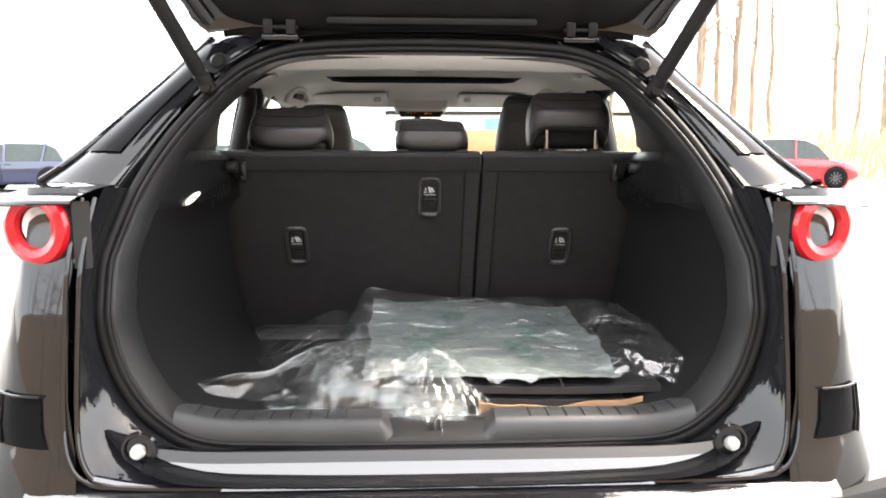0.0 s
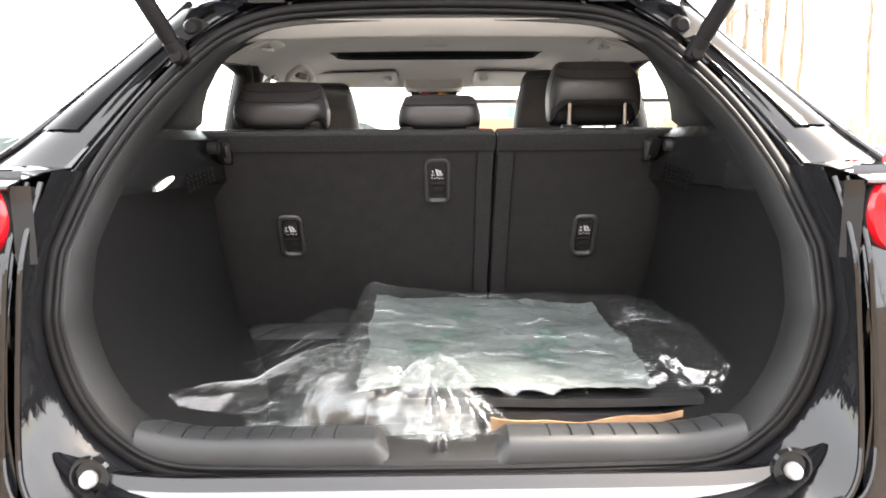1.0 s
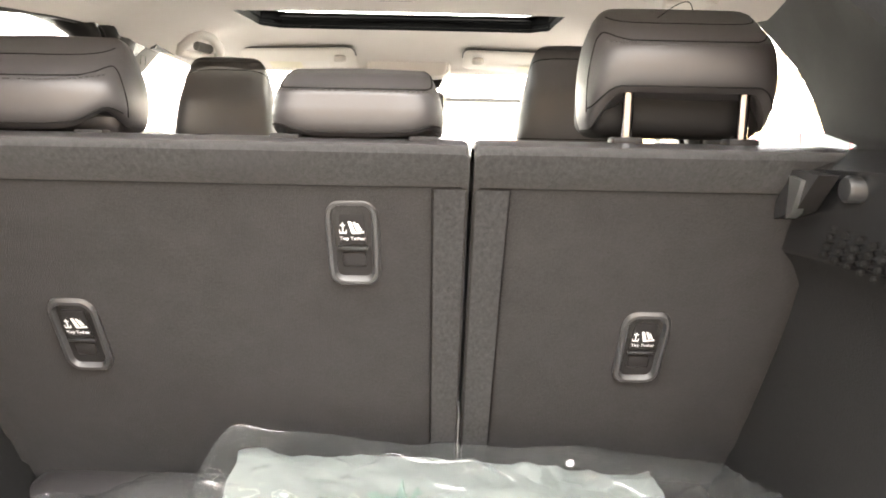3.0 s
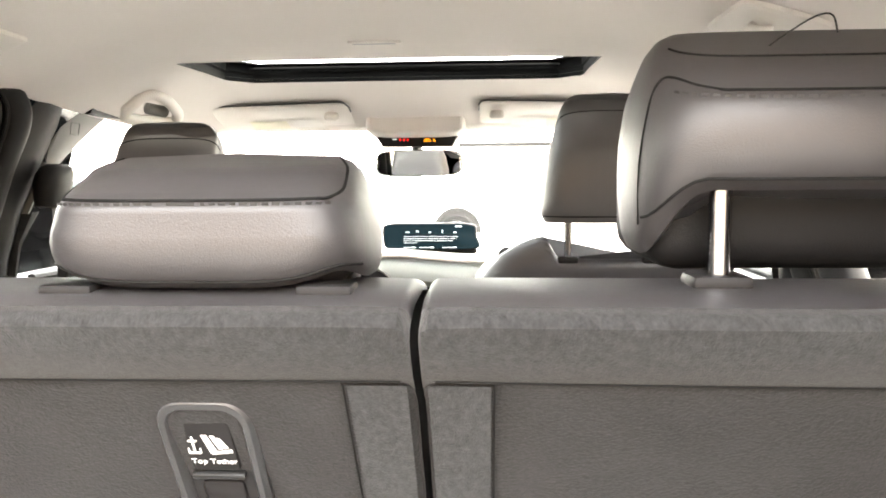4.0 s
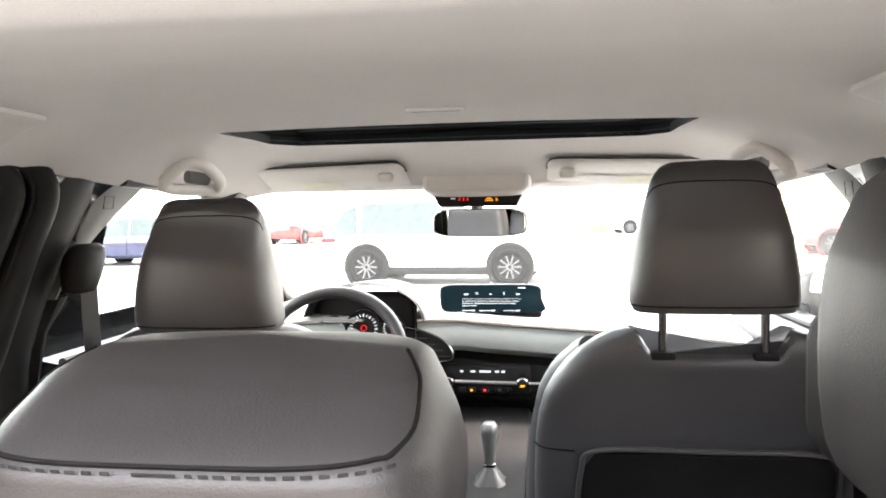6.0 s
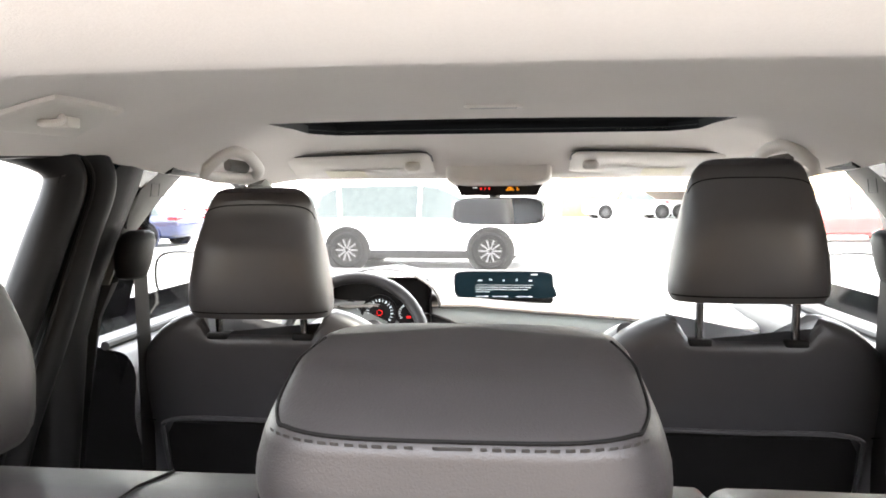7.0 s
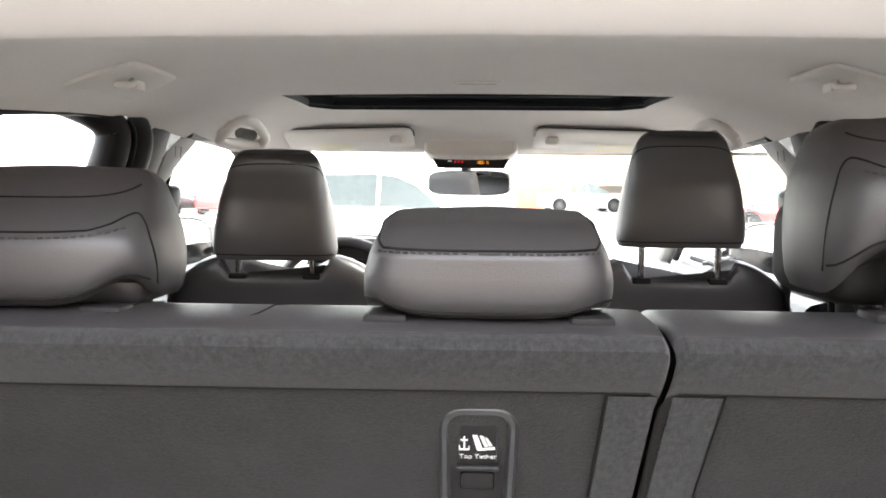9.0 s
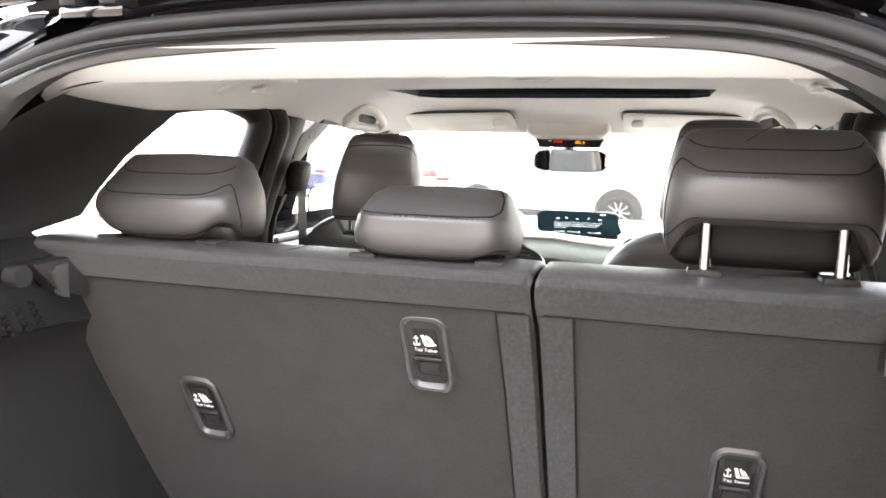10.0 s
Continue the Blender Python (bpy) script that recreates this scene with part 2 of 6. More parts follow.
def box(lo, hi, bevel=0.0, seg=2, bm=None):
    bm2 = bmesh.new()
    bmesh.ops.create_cube(bm2, size=1)
    c = [(a + b) / 2 for a, b in zip(lo, hi)]
    s = [abs(b - a) for a, b in zip(lo, hi)]
    for v in bm2.verts:
        v.co = Vector((v.co.x * s[0] + c[0], v.co.y * s[1] + c[1], v.co.z * s[2] + c[2]))
    if bevel:
        bmesh.ops.bevel(bm2, geom=bm2.edges[:], offset=bevel, segments=seg, profile=0.5, affect="EDGES")
    if bm is None:
        return bm2
    me = bpy.data.meshes.new("tmp")
    bm2.to_mesh(me)
    bm2.free()
    bm.from_mesh(me)
    bpy.data.meshes.remove(me)
    return bm


def tube(path, r, sides=10, closed=False, caps=True):
    """A round bar along a path; r is one radius or one a point."""
    P = [Vector(p) for p in path]
    m = len(P)
    R = r if isinstance(r, (list, tuple)) else [r] * m
    rings = []
    up = Vector((0.13, 0.21, 0.97)).normalized()
    for i in range(m):
        if closed:
            t = P[(i + 1) % m] - P[i - 1]
        else:
            t = P[min(i + 1, m - 1)] - P[max(i - 1, 0)]
        t.normalize()
        u = up - t * up.dot(t)
        if u.length < 0.05:
            u = Vector((1, 0, 0)) - t * t.x
        u.normalize()
        up = u
        w = t.cross(u)
        rings.append([P[i] + (u * math.cos(a) + w * math.sin(a)) * R[i] for a in [2 * math.pi * k / sides for k in range(sides)]])
    return loft(rings, True, caps and not closed, loop=closed)


def sup(rx, ry, n, k=40, tail=None):
    """A superellipse of k points."""
    out = []
    for i in range(k):
        a = 2 * math.pi * i / k
        c, s = math.cos(a), math.sin(a)
        out.append((math.copysign(abs(c) ** (2 / n), c) * rx, math.copysign(abs(s) ** (2 / n), s) * ry))
    return out


def lathe(profile, at=(0, 0, 0), axis="z", k=28, caps=True):
    """Turns (radius, height) pairs about an axis."""
    rings = []
    for r, h in profile:
        ring = []
        for i in range(k):
            a = 2 * math.pi * i / k
            c, s = r * math.cos(a), r * math.sin(a)
            p = {"z": (c, s, h), "y": (c, h, s), "x": (h, c, s)}[axis]
            ring.append((p[0] + at[0], p[1] + at[1], p[2] + at[2]))
        rings.append(ring)
    return loft(rings, True, caps)


def lerp(x, *pairs):
    """Piecewise linear reading of (x, value) pairs."""
    return float(np.interp(x, [p[0] for p in pairs], [p[1] for p in pairs]))

# ---- the setting: lot and horizon ----
ground = part("ground", loft([[(x, y, 0) for x in (-900, -60, -20, -6, 6, 20, 60, 900)] for y in (-900, -60, -10, 5, 20, 40, 90, 900)], False), ASPHALT)
tagged(ground, "pale grey worn asphalt of a parking lot", "parking lot", kind="structure")

# ---- the black car: shell ----
def ay(z):
    """How far forward the rear opening lies at a height."""
    return lerp(z, (0.6, 2.063), (0.95, 2.098), (1.05, 2.142), (1.10, 2.188), (1.56, 2.583))


HALF = [(0.0, 0.678), (0.28, 0.680), (0.46, 0.690), (0.553, 0.740), (0.610, 0.812), (0.642, 0.90), (0.652, 0.985), (0.652, 1.07),
        (0.632, 1.18), (0.588, 1.287), (0.525, 1.383), (0.455, 1.458), (0.36, 1.503), (0.22, 1.519), (0.0, 1.525)]
OUTLINE = spline(HALF + [(-x, z) for x, z in HALF[-2:0:-1]], 5, closed=True)


def ring(off, dy=0.0, zlift=0.0):
    """The rear opening's outline, grown by off and moved forward by dy."""
    out, m = [], len(OUTLINE)
    for i, p in enumerate(OUTLINE):
        t = OUTLINE[(i + 1) % m] - OUTLINE[i - 1]
        n = np.array([t[1], -t[0]]) / (np.hypot(*t) + 1e-9)
        x, z = p + n * off
        top = max(0.0, min(1.0, (z - 1.40) / 0.06))
        out.append((x, ay(z) + dy * (1 - 0.75 * top * (dy > 0.01)), z + zlift * top))
    return out


shell = thing("car_body", "glossy black crossover body with its tailgate raised", "car body", kind="structure")
tr = part("aperture_trim", loft([ring(0.0, -0.004), ring(-0.008, -0.012), ring(-0.02, -0.008), ring(-0.034, 0.02, 0.004), ring(-0.04, 0.05, 0.009)]), PLASTIC, shell, "dark grey plastic surround of the cargo opening")
part("weatherstrip", tube(ring(0.006, -0.008), 0.011, 10, closed=True), RUBBER, shell, "dark rubber seal")
part("weatherstrip_lip", tube(ring(-0.012, -0.02), 0.005, 8, closed=True), RUBBER, shell)


def body_x(z):
    return lerp(z, (0.2, 0.86), (0.45, 0.925), (0.75, 0.93), (0.9, 0.918), (1.03, 0.89), (1.12, 0.876), (1.19, 0.845))


def gutter(off, dy):
    """The painted channel: wide and flat at the bottom, narrow at the top."""
    out = []
    for (x, y, z), (x0, y0, z0) in zip(ring(off, dy), ring(0.0, 0.0)):
        low = max(0.0, min(1.0, (0.80 - z0) / 0.11))
        side = max(0.0, min(1.0, (1.25 - z0) / 0.2))
        xx = x0 + (x - x0) * (0.45 + 0.55 * side)
        zz = z0 + (z - z0) * ((1 - low) * 0.5 + low * 0.35 * (1 if off < 0.05 else 0.25))
        yy = y - low * (off * 1.5)
        out.append((xx, yy, zz - 0.012 * low))
    return out


part("door_channel", loft([gutter(0.012, 0.004), gutter(0.02, 0.022), gutter(0.05, 0.026), gutter(0.066, 0.012), gutter(0.072, -0.008), gutter(0.078, -0.012)]), PAINT, shell, "glossy black painted channel round the opening")

# Quarter panels and flanks, from the channel's edge round the corner to the front.
def flank(z, s):
    xi = lerp(z, (0.2, 0.60), (0.66, 0.66), (0.75, 0.688), (1.19, 0.70))
    yi = lerp(z, (0.2, 2.02), (0.45, 1.93), (0.66, 1.945), (0.70, 1.985), (0.95, 2.035), (1.19, 2.13))
    xo = body_x(z)
    bow = lerp(z, (0.2, 0.03), (0.7, 0.0), (0.95, 0.01), (1.19, 0.03))
    pts = [(xi, yi), (xi + 0.05, yi + 0.006), (xi + 0.11, yi + 0.022), (xo - 0.075, yi + 0.065 + bow), (xo - 0.022, yi + 0.16 + bow), (xo - 0.004, yi + 0.32), (xo, 2.75), (xo + 0.005, 3.4), (xo, 4.2), (xo - 0.01, 4.9), (xo - 0.06, 5.5), (xo - 0.2, 5.9)]
    # the wings drop to the bonnet ahead of the windscreen
    return [(s * x, y, min(z, lerp(y, (4.5, 1.19), (4.9, 1.035), (5.3, 0.975), (5.7, 0.90), (5.9, 0.82)) - 0.03 * (1.19 - z))) for x, y in spline(pts, 3)]


for s in (-1, 1):
    levels = [0.24, 0.35, 0.45, 0.55, 0.64, 0.70, 0.8, 0.9, 0.97, 1.05, 1.11, 1.155, 1.18, 1.19]
    part("flank", loft([flank(z, s) for z in levels], False), PAINT, shell, "glossy black body side")
    panel = [[(x, y - 0.004, z) for x, y, z in flank(z, s)[3:9]] for z in (0.715, 0.72, 0.75, 0.79, 0.805, 0.81)]
    part("reflector_panel", loft(panel, False), BLACK_GLASS, shell, "black reflector panel in the bumper corner")
    part("panel_edge", tube([(x, y - 0.005, z) for x, y, z in panel[-1]] + [(x, y - 0.005, z) for x, y, z in [r[-1] for r in panel[::-1]]], 0.003, 6), PAINT, shell)
    # shoulder and D pillar up to the roof
    rows = []
    for z in (1.19, 1.2, 1.24, 1.3, 1.36, 1.42, 1.48, 1.53, 1.56):
        r = [p for p in gutter(0.078, -0.012) if p[0] * s > 0 and p[2] > 1.0]
        r.sort(key=lambda p: p[2])
        xi = lerp(z, *[(p[2], abs(p[0])) for p in r]) if z < 1.5 else lerp(z, (1.5, 0.45), (1.56, 0.40))
        yi = ay(z) - 0.012
        xo = lerp(z, (1.19, 0.845), (1.2, 0.815), (1.3, 0.74), (1.42, 0.655), (1.5, 0.60), (1.56, 0.52))
        rows.append([(s * x, y, z) for x, y in spline([(xi, yi), (xi + (xo - xi) * 0.45, yi + 0.03), (xi + (xo - xi) * 0.85, yi + 0.11), (xo, yi + 0.24), (xo + 0.003, max(yi + 0.42, lerp(z, (1.2, 2.75), (1.45, 2.93), (1.56, 3.0))))], 4)])
    part("pillar_skin", loft(rows, False), PAINT, shell, "glossy black rear pillar")
    # raised moulding line on the pillar
    part("moulding", tube([(s * x, y, z) for x, y, z in spline([(0.555, 2.60, 1.545), (0.65, 2.52, 1.43), (0.735, 2.42, 1.325), (0.80, 2.34, 1.245), (0.872, 2.33, 1.195)], 5)], 0.008, 8), PAINT, shell)
    # rear quarter between the channel and the roofline
    lip = sorted([p for p in gutter(0.078, -0.012) if p[0] * s > 0 and p[2] > 1.0], key=lambda p: p[2])
    rows = []
    for x, y, z in spline([(0.50, 2.68, 1.578), (0.562, 2.60, 1.538), (0.645, 2.52, 1.435), (0.735, 2.42, 1.325), (0.80, 2.345, 1.245), (0.872, 2.33, 1.192)], 5):
        zi = min(z - 0.004, 1.515)
        xi = lerp(zi, *[(p[2], abs(p[0])) for p in lip]) - 0.004
        yi = ay(zi) - 0.004
        rows.append([(s * (xi + (x - xi) * k), yi + (y - yi) * k - 0.030 * math.sin(math.pi * k), zi + (z - zi) * k + 0.004 * math.sin(math.pi * k)) for k in (0, 0.12, 0.3, 0.5, 0.7, 0.88, 1.0)])
    part("quarter_panel", loft(rows, False), PAINT, shell, "glossy black rear quarter")
    part("quarter_glass", loft([[(r[i][0], r[i][1] - 0.006, r[i][2] + 0.001) for i in (2, 3, 4, 5)] for r in rows[6:20]], False), BLACK_GLASS, shell, "black glass pane in the rear quarter")
    # flat painted face beside and below the opening
    inner = [p for p in ring(0.010, 0.0) if p[0] * s > 0.38 and p[2] < 1.19]
    inner.sort(key=lambda p: math.atan2(p[2] - 1.0, abs(p[0]) - 0.2), reverse=True)
    outer = [(s * x, y, z) for x, y, z in spline([(0.668, 2.165, 1.19), (0.672, 2.06, 1.06), (0.674, 2.03, 0.93), (0.67, 1.995, 0.77), (0.655, 1.972, 0.70), (0.62, 1.958, 0.664), (0.55, 1.952, 0.656), (0.40, 1.948, 0.654)], 6)]

    def even(pts, n):
        """Points spread evenly along a line."""
        P_ = [Vector(p) for p in pts]
        d = [0.0]
        for p, q in zip(P_, P_[1:]):
            d.append(d[-1] + (q - p).length)
        return [Vector([float(np.interp(d[-1] * k / n, d, [p[c] for p in P_])) for c in range(3)]) for k in range(n + 1)]
    rows = []
    for p, q in zip(even(inner, 30), even(outer, 30)):
        rows.append([p, p.lerp(q, 0.06) + Vector((0, 0.012, 0)), p.lerp(q, 0.15) + Vector((0, 0.006, 0)), p.lerp(q, 0.5), p.lerp(q, 0.85), q])
    part("corner_face", loft(rows, False), SWIRL, shell, "wet glossy black corner beside the opening")
    # side glazing and closed-off doors
    part("door_skin_upper", loft([[(s * x, y, z) for x, y, z in r] for r in (
        [(0.70, 3.30, 1.20), (0.70, 3.62, 1.20)], [(0.61, 3.33, 1.50), (0.60, 3.60, 1.50)])], False), PAINT, shell)

# roof skin
rows = []
for y in (2.575, 2.62, 2.8, 3.1, 3.35, 3.46, 3.97, 4.03, 4.1, 4.22):
    zc = lerp(y, (2.575, 1.560), (2.8, 1.60), (3.3, 1.635), (3.8, 1.63), (4.22, 1.545))
    hw = lerp(y, (2.575, 0.54), (3.0, 0.62), (4.22, 0.62))
    rows.append([(x, y, zc - 0.055 * abs(x / hw) ** 4 - 0.02 * (x / hw) ** 2) for x in [-hw, -hw * 0.85, -0.4, -0.38, -0.2, 0, 0.2, 0.38, 0.4, hw * 0.85, hw]])
part("roof_skin", loft(rows, False, skip=lambda i, j: i == 5 and 3 <= j <= 6), PAINT, shell, "black roof panel")
# bonnet, nose and underside close the body
part("bonnet", loft([[(x, y, z - 0.05 * abs(x) ** 2) for x in (-0.84, -0.5, 0, 0.5, 0.84)] for y, z in ((4.98, 1.04), (5.3, 1.0), (5.7, 0.93), (5.95, 0.82))], False), PAINT, shell)
part("nose", loft([[(x, 5.98 - 0.25 * abs(x) ** 3, z) for x in (-0.8, -0.5, 0, 0.5, 0.8)] for z in (0.24, 0.5, 0.75, 0.84)], False), PAINT, shell)
part("underbody", box((-0.78, 2.0, 0.22), (0.78, 5.9, 0.26)), PLASTIC_D, shell)
part("cabin_floor", box((-0.74, 2.95, 0.36), (0.74, 5.0, 0.40)), CARPET, shell, "black carpeted footwell floor")
for s in (-1, 1):
    for y in (2.83, 5.35):
        w = part("wheel", lathe([(0.05, -0.1), (0.27, -0.11), (0.335, -0.09), (0.335, 0.09), (0.27, 0.11), (0.05, 0.1)], axis="x"), TYRE, shell, "black tyre")
        w.location = (s * 0.78, y, 0.335)

# bumper top and cover
rows = []
for z, dy, k in ((0.24, 0.10, 0.9), (0.40, 0.02, 1.0), (0.52, 0.0, 1.0), (0.600, -0.006, 1.0), (0.630, 0.004, 1.0), (0.646, 0.022, 0.995), (0.650, 0.05, 0.99), (0.650, 0.09, 0.96)):
    rows.append([(x * k, 1.885 + dy + 0.28 * max(0, abs(x) - 0.30) ** 2, z) for x in np.linspace(-0.76, 0.76, 31)])
part("bumper", loft(rows, False), PAINT_BRIGHT, shell, "glossy black bumper top, coat raised to brighten its sky reflection")
part("bumper_lower", loft([[(x, 1.865 + dy + 0.32 * max(0, abs(x) - 0.30) ** 2, z) for x in np.linspace(-0.9, 0.9, 31)] for z, dy in ((0.26, 0.06), (0.5, 0.0), (0.60, 0.0), (0.618, 0.012), (0.622, 0.04))], False), CLAD, shell, "matt grey lower bumper cladding")
def shelf_rows(profile):
    return [[(x, y + 0.10 * max(0, abs(x) - 0.30) ** 2, z + 0.5 * max(0, abs(x) - 0.42) ** 2) for x in np.linspace(-0.63, 0.63, 31)] for y, z in profile]


part("sill_step", loft(shelf_rows(((2.07, 0.668), (2.055, 0.678), (2.04, 0.690), (2.02, 0.692), (2.0, 0.678))), False), PAINT, shell, "glossy black step below the opening")
# Only the lower rows get the brightened coat, where the reflection shows white.
part("sill_shelf", loft(shelf_rows(((2.0, 0.678), (1.978, 0.657), (1.972, 0.651), (1.962, 0.651), (1.956, 0.6545), (1.948, 0.6545), (1.944, 0.648))), False), PAINT_BRIGHT, shell, "glossy black sill below the opening, coat raised to brighten its sky reflection")
for s in (-1, 1):
    for dx, dyy in ((0.0, 0.0), (0.026, 0.004)):
        part("edge_line", tube([(s * (x + dx), y + dyy, z) for x, y, z in spline([(0.668, 2.125, 1.17), (0.672, 2.06, 1.06), (0.674, 2.03, 0.93), (0.67, 1.995, 0.77), (0.655, 1.972, 0.70), (0.62, 1.958, 0.664), (0.55, 1.952, 0.656), (0.40, 1.948, 0.654)], 5)], 0.005, 8), PAINT, shell)

for s in (-1, 1):
    c = (s * 0.556, 1.985, 0.716)
    bc = thing("bump_stop", "round white rubber bump stop in a black cup", "bump stop", "bump stops")
    part("cup", lathe([(0.034, 0.002), (0.031, -0.005), (0.027, -0.006), (0.0245, -0.001), (0.022, 0.014), (0.0, 0.018)], c, "y", 28), PAINT, bc, "black glossy cup")
    part("stopper", lathe([(0.0, -0.015), (0.005, -0.0155), (0.0095, -0.015), (0.0125, -0.010), (0.0135, -0.004), (0.0135, 0.012)], (c[0] + s * 0.002, c[1], c[2] - 0.004), "y", 20), WHITE_P, bc, "white rubber stopper")
    for z, x in ((0.82, 0.672), (1.04, 0.688)):
        part("hole_cap", lathe([(0.0, -0.002), (0.013, -0.002), (0.014, 0.004), (0.015, 0.004), (0.016, -0.001), (0.017, -0.001), (0.018, 0.006)], (s * x, ay(z) + 0.010, z), "y", 18), PAINT, shell)

# tail lamps
for s in (-1, 1):
    tl = thing("tail_lamp", "round red ring tail lamp with a clear middle", "tail lamp", "tail lamps")
    c = (s * 0.766, 2.096, 1.117)
    yaw = Matrix.Translation(c) @ Matrix.Rotation(s * radians(17), 4, "Z")
    ring_bm = lathe([(0.040, -0.002), (0.043, -0.013), (0.057, -0.019), (0.070, -0.012), (0.074, -0.002), (0.074, 0.03), (0.040, 0.03)], (0, 0, 0), "y", 48, False)
    cup = lathe([(0.074, -0.002), (0.077, -0.001), (0.079, 0.006), (0.082, 0.06)], (0, 0, 0), "y", 32, False)
    for bm in (ring_bm, cup):  # both end flat under the brow
        bmesh.ops.bisect_plane(bm, geom=bm.verts[:] + bm.edges[:] + bm.faces[:], plane_co=(0, 0, 0.046), plane_no=(0, 0, 1), clear_outer=True)
    a = part("ring_lens", ring_bm, TAILRED, tl, "red ring lens")
    b = part("inner_lens", lathe([(0.0, -0.010), (0.02, -0.009), (0.040, -0.003), (0.041, 0.02)], (0, 0, 0), "y", 32, False), clear("lamp_clear", (0.95, 0.95, 0.95)), tl, "clear inner lens")
    d = part("reflector", lathe([(0.0, 0.03), (0.012, 0.022), (0.02, 0.026), (0.03, 0.015), (0.0385, 0.002)], (0, 0, 0), "y", 32, False), LAMPCLR, tl, "silver reflector bowl")
    e = part("housing", cup, PLASTIC_D, tl)
    for o in (a, b, d, e):
        o.matrix_basis = yaw
    part("lamp_arm", loft([[(s * x, y, z + dz) for x, y, z in ((0.660, 2.080, 1.11), (0.672, 2.074, 1.11), (0.690, 2.072, 1.11), (0.704, 2.082, 1.11))] for dz in (-0.07, -0.05, 0.0, 0.045, 0.058)], False), PAINT, tl, "black gloss lamp bar")
    part("lamp_brow", thick(loft([[(s * x, y + k * 0.012 * (x > 0.80), z) for x in (0.69, 0.73, 0.77, 0.81, 0.845)] for k, (y, z) in enumerate(((2.068, 1.160), (2.064, 1.164), (2.068, 1.169), (2.10, 1.176), (2.18, 1.186), (2.26, 1.190)))], False), 0.003), PAINT, tl, "glossy black brow over the lamp")

# ---- cargo bay ----
def seat_y(z):
    """The rear face of the rear backrest."""
    return lerp(z, (0.6, 2.985), (1.012, 2.761), (1.16, 2.681), (1.205, 2.648), (1.25, 2.612), (1.27, 2.605))


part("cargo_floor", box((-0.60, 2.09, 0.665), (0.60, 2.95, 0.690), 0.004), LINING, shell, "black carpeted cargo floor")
for s in (-1, 1):
    # carpeted wall below, plastic ledge and pillar above
    def wall_row(z, k=9):
        xa = lerp(z, *[(p[2], abs(p[0])) for p in sorted([q for q in ring(-0.037, 0.045) if q[0] * s > 0.30 and 0.68 < q[2] < 1.497], key=lambda q: q[2])])
        ya = ay(z) + 0.045
        yf = seat_y(z) + 0.03 if z < 1.268 else lerp(z, (1.268, 2.735), (1.376, 2.885), (1.47, 3.05), (1.5, 3.08))
        xf = lerp(z, (0.69, 0.566), (1.0, 0.566), (1.10, 0.555), (1.14, 0.515), (1.24, 0.510), (1.26, 0.56), (1.285, 0.60), (1.376, 0.612), (1.44, 0.612), (1.465, 0.61), (1.5, 0.60))
        out = []
        for i in range(k):
            t = i / (k - 1)
            dish = -0.018 * math.sin(math.pi * t) * max(0.0, 1 - abs(z - 0.93) / 0.25)
            x = xa + (xf - xa) * (t ** lerp(z, (1.09, 1.5), (1.14, 0.6), (1.255, 0.6), (1.26, 1.0)) if z < 1.26 else t ** lerp(z, (1.28, 1.0), (1.40, 0.55))) - dish
            out.append((s * x, ya + (yf - ya) * t, z))
        return out

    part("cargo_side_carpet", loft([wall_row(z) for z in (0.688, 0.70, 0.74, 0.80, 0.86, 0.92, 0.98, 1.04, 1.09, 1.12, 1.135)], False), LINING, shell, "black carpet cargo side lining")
    part("cargo_ledge", loft([wall_row(z) for z in (1.135, 1.14, 1.16, 1.19, 1.22, 1.24, 1.25, 1.257, 1.262)], False), LEDGE, shell, "black glossy plastic parcel ledge")
    part("rear_pillar_trim", loft([wall_row(z) for z in (1.262, 1.266, 1.28, 1.32, 1.37, 1.42, 1.44, 1.452)], False), PILLAR_BLACK, shell, "black grained rear pillar trim")
    if s < 0:
        lamp = thing("cargo_lamp", "small lit white cargo lamp lens under the ledge", "lamp")

        def ledge_x(y, z):
            return lerp(y, *[(p[1], abs(p[0])) for p in wall_row(z, 15)])
        rows = []
        for k in range(9):
            y = 2.362 + 0.060 * k / 8
            h = 0.0085 * math.sin(math.pi * (0.12 + 0.76 * k / 8)) ** 0.7
            zc = 1.1405 + 0.021 * k / 8
            rows.append([(-(ledge_x(y, zc + h * v) - d), y, zc + h * v) for v, d in ((-1, 0.001), (-0.8, 0.004), (0, 0.006), (0.8, 0.004), (1, 0.001))])
        part("lens", loft(rows, False), glow("cargo_lamp_lens", (0.9, 0.9, 0.88), 0.25), lamp, "white lens")
    hk = thing("shelf_hook", "black and silver parcel shelf support hook on the cargo ledge", "hook", "shelf hooks")
    part("bracket", loft([[(s * (0.512 - d), y, z) for y, z in ((2.56, 1.235), (2.65, 1.24), (2.65, 1.18), (2.60, 1.195))] for d in (0, 0.022)], True, True), PLASTIC_D, hk)
    part("bright_tab", loft([[(s * (0.515 - d), y, z) for y, z in ((2.585, 1.228), (2.612, 1.232), (2.612, 1.185), (2.60, 1.192))] for d in (0.018, 0.03)], True, True), SATIN, hk, "pale worn metal tab")
    part("peg", lathe([(0.0, -0.004), (0.012, -0.003), (0.014, 0.0), (0.014, 0.02)], (s * 0.515, 2.55, 1.222), "x", 14), PLASTIC, hk)
    # speaker-like vent holes under the ledge
    for i in range(7):
        for j in range(4):
            vx, vy, vz = lerp(2.47 + i * 0.02, (2.45, 0.545), (2.62, 0.523)), 2.47 + i * 0.020 + j * 0.005, 1.158 - j * 0.010 + i * 0.003
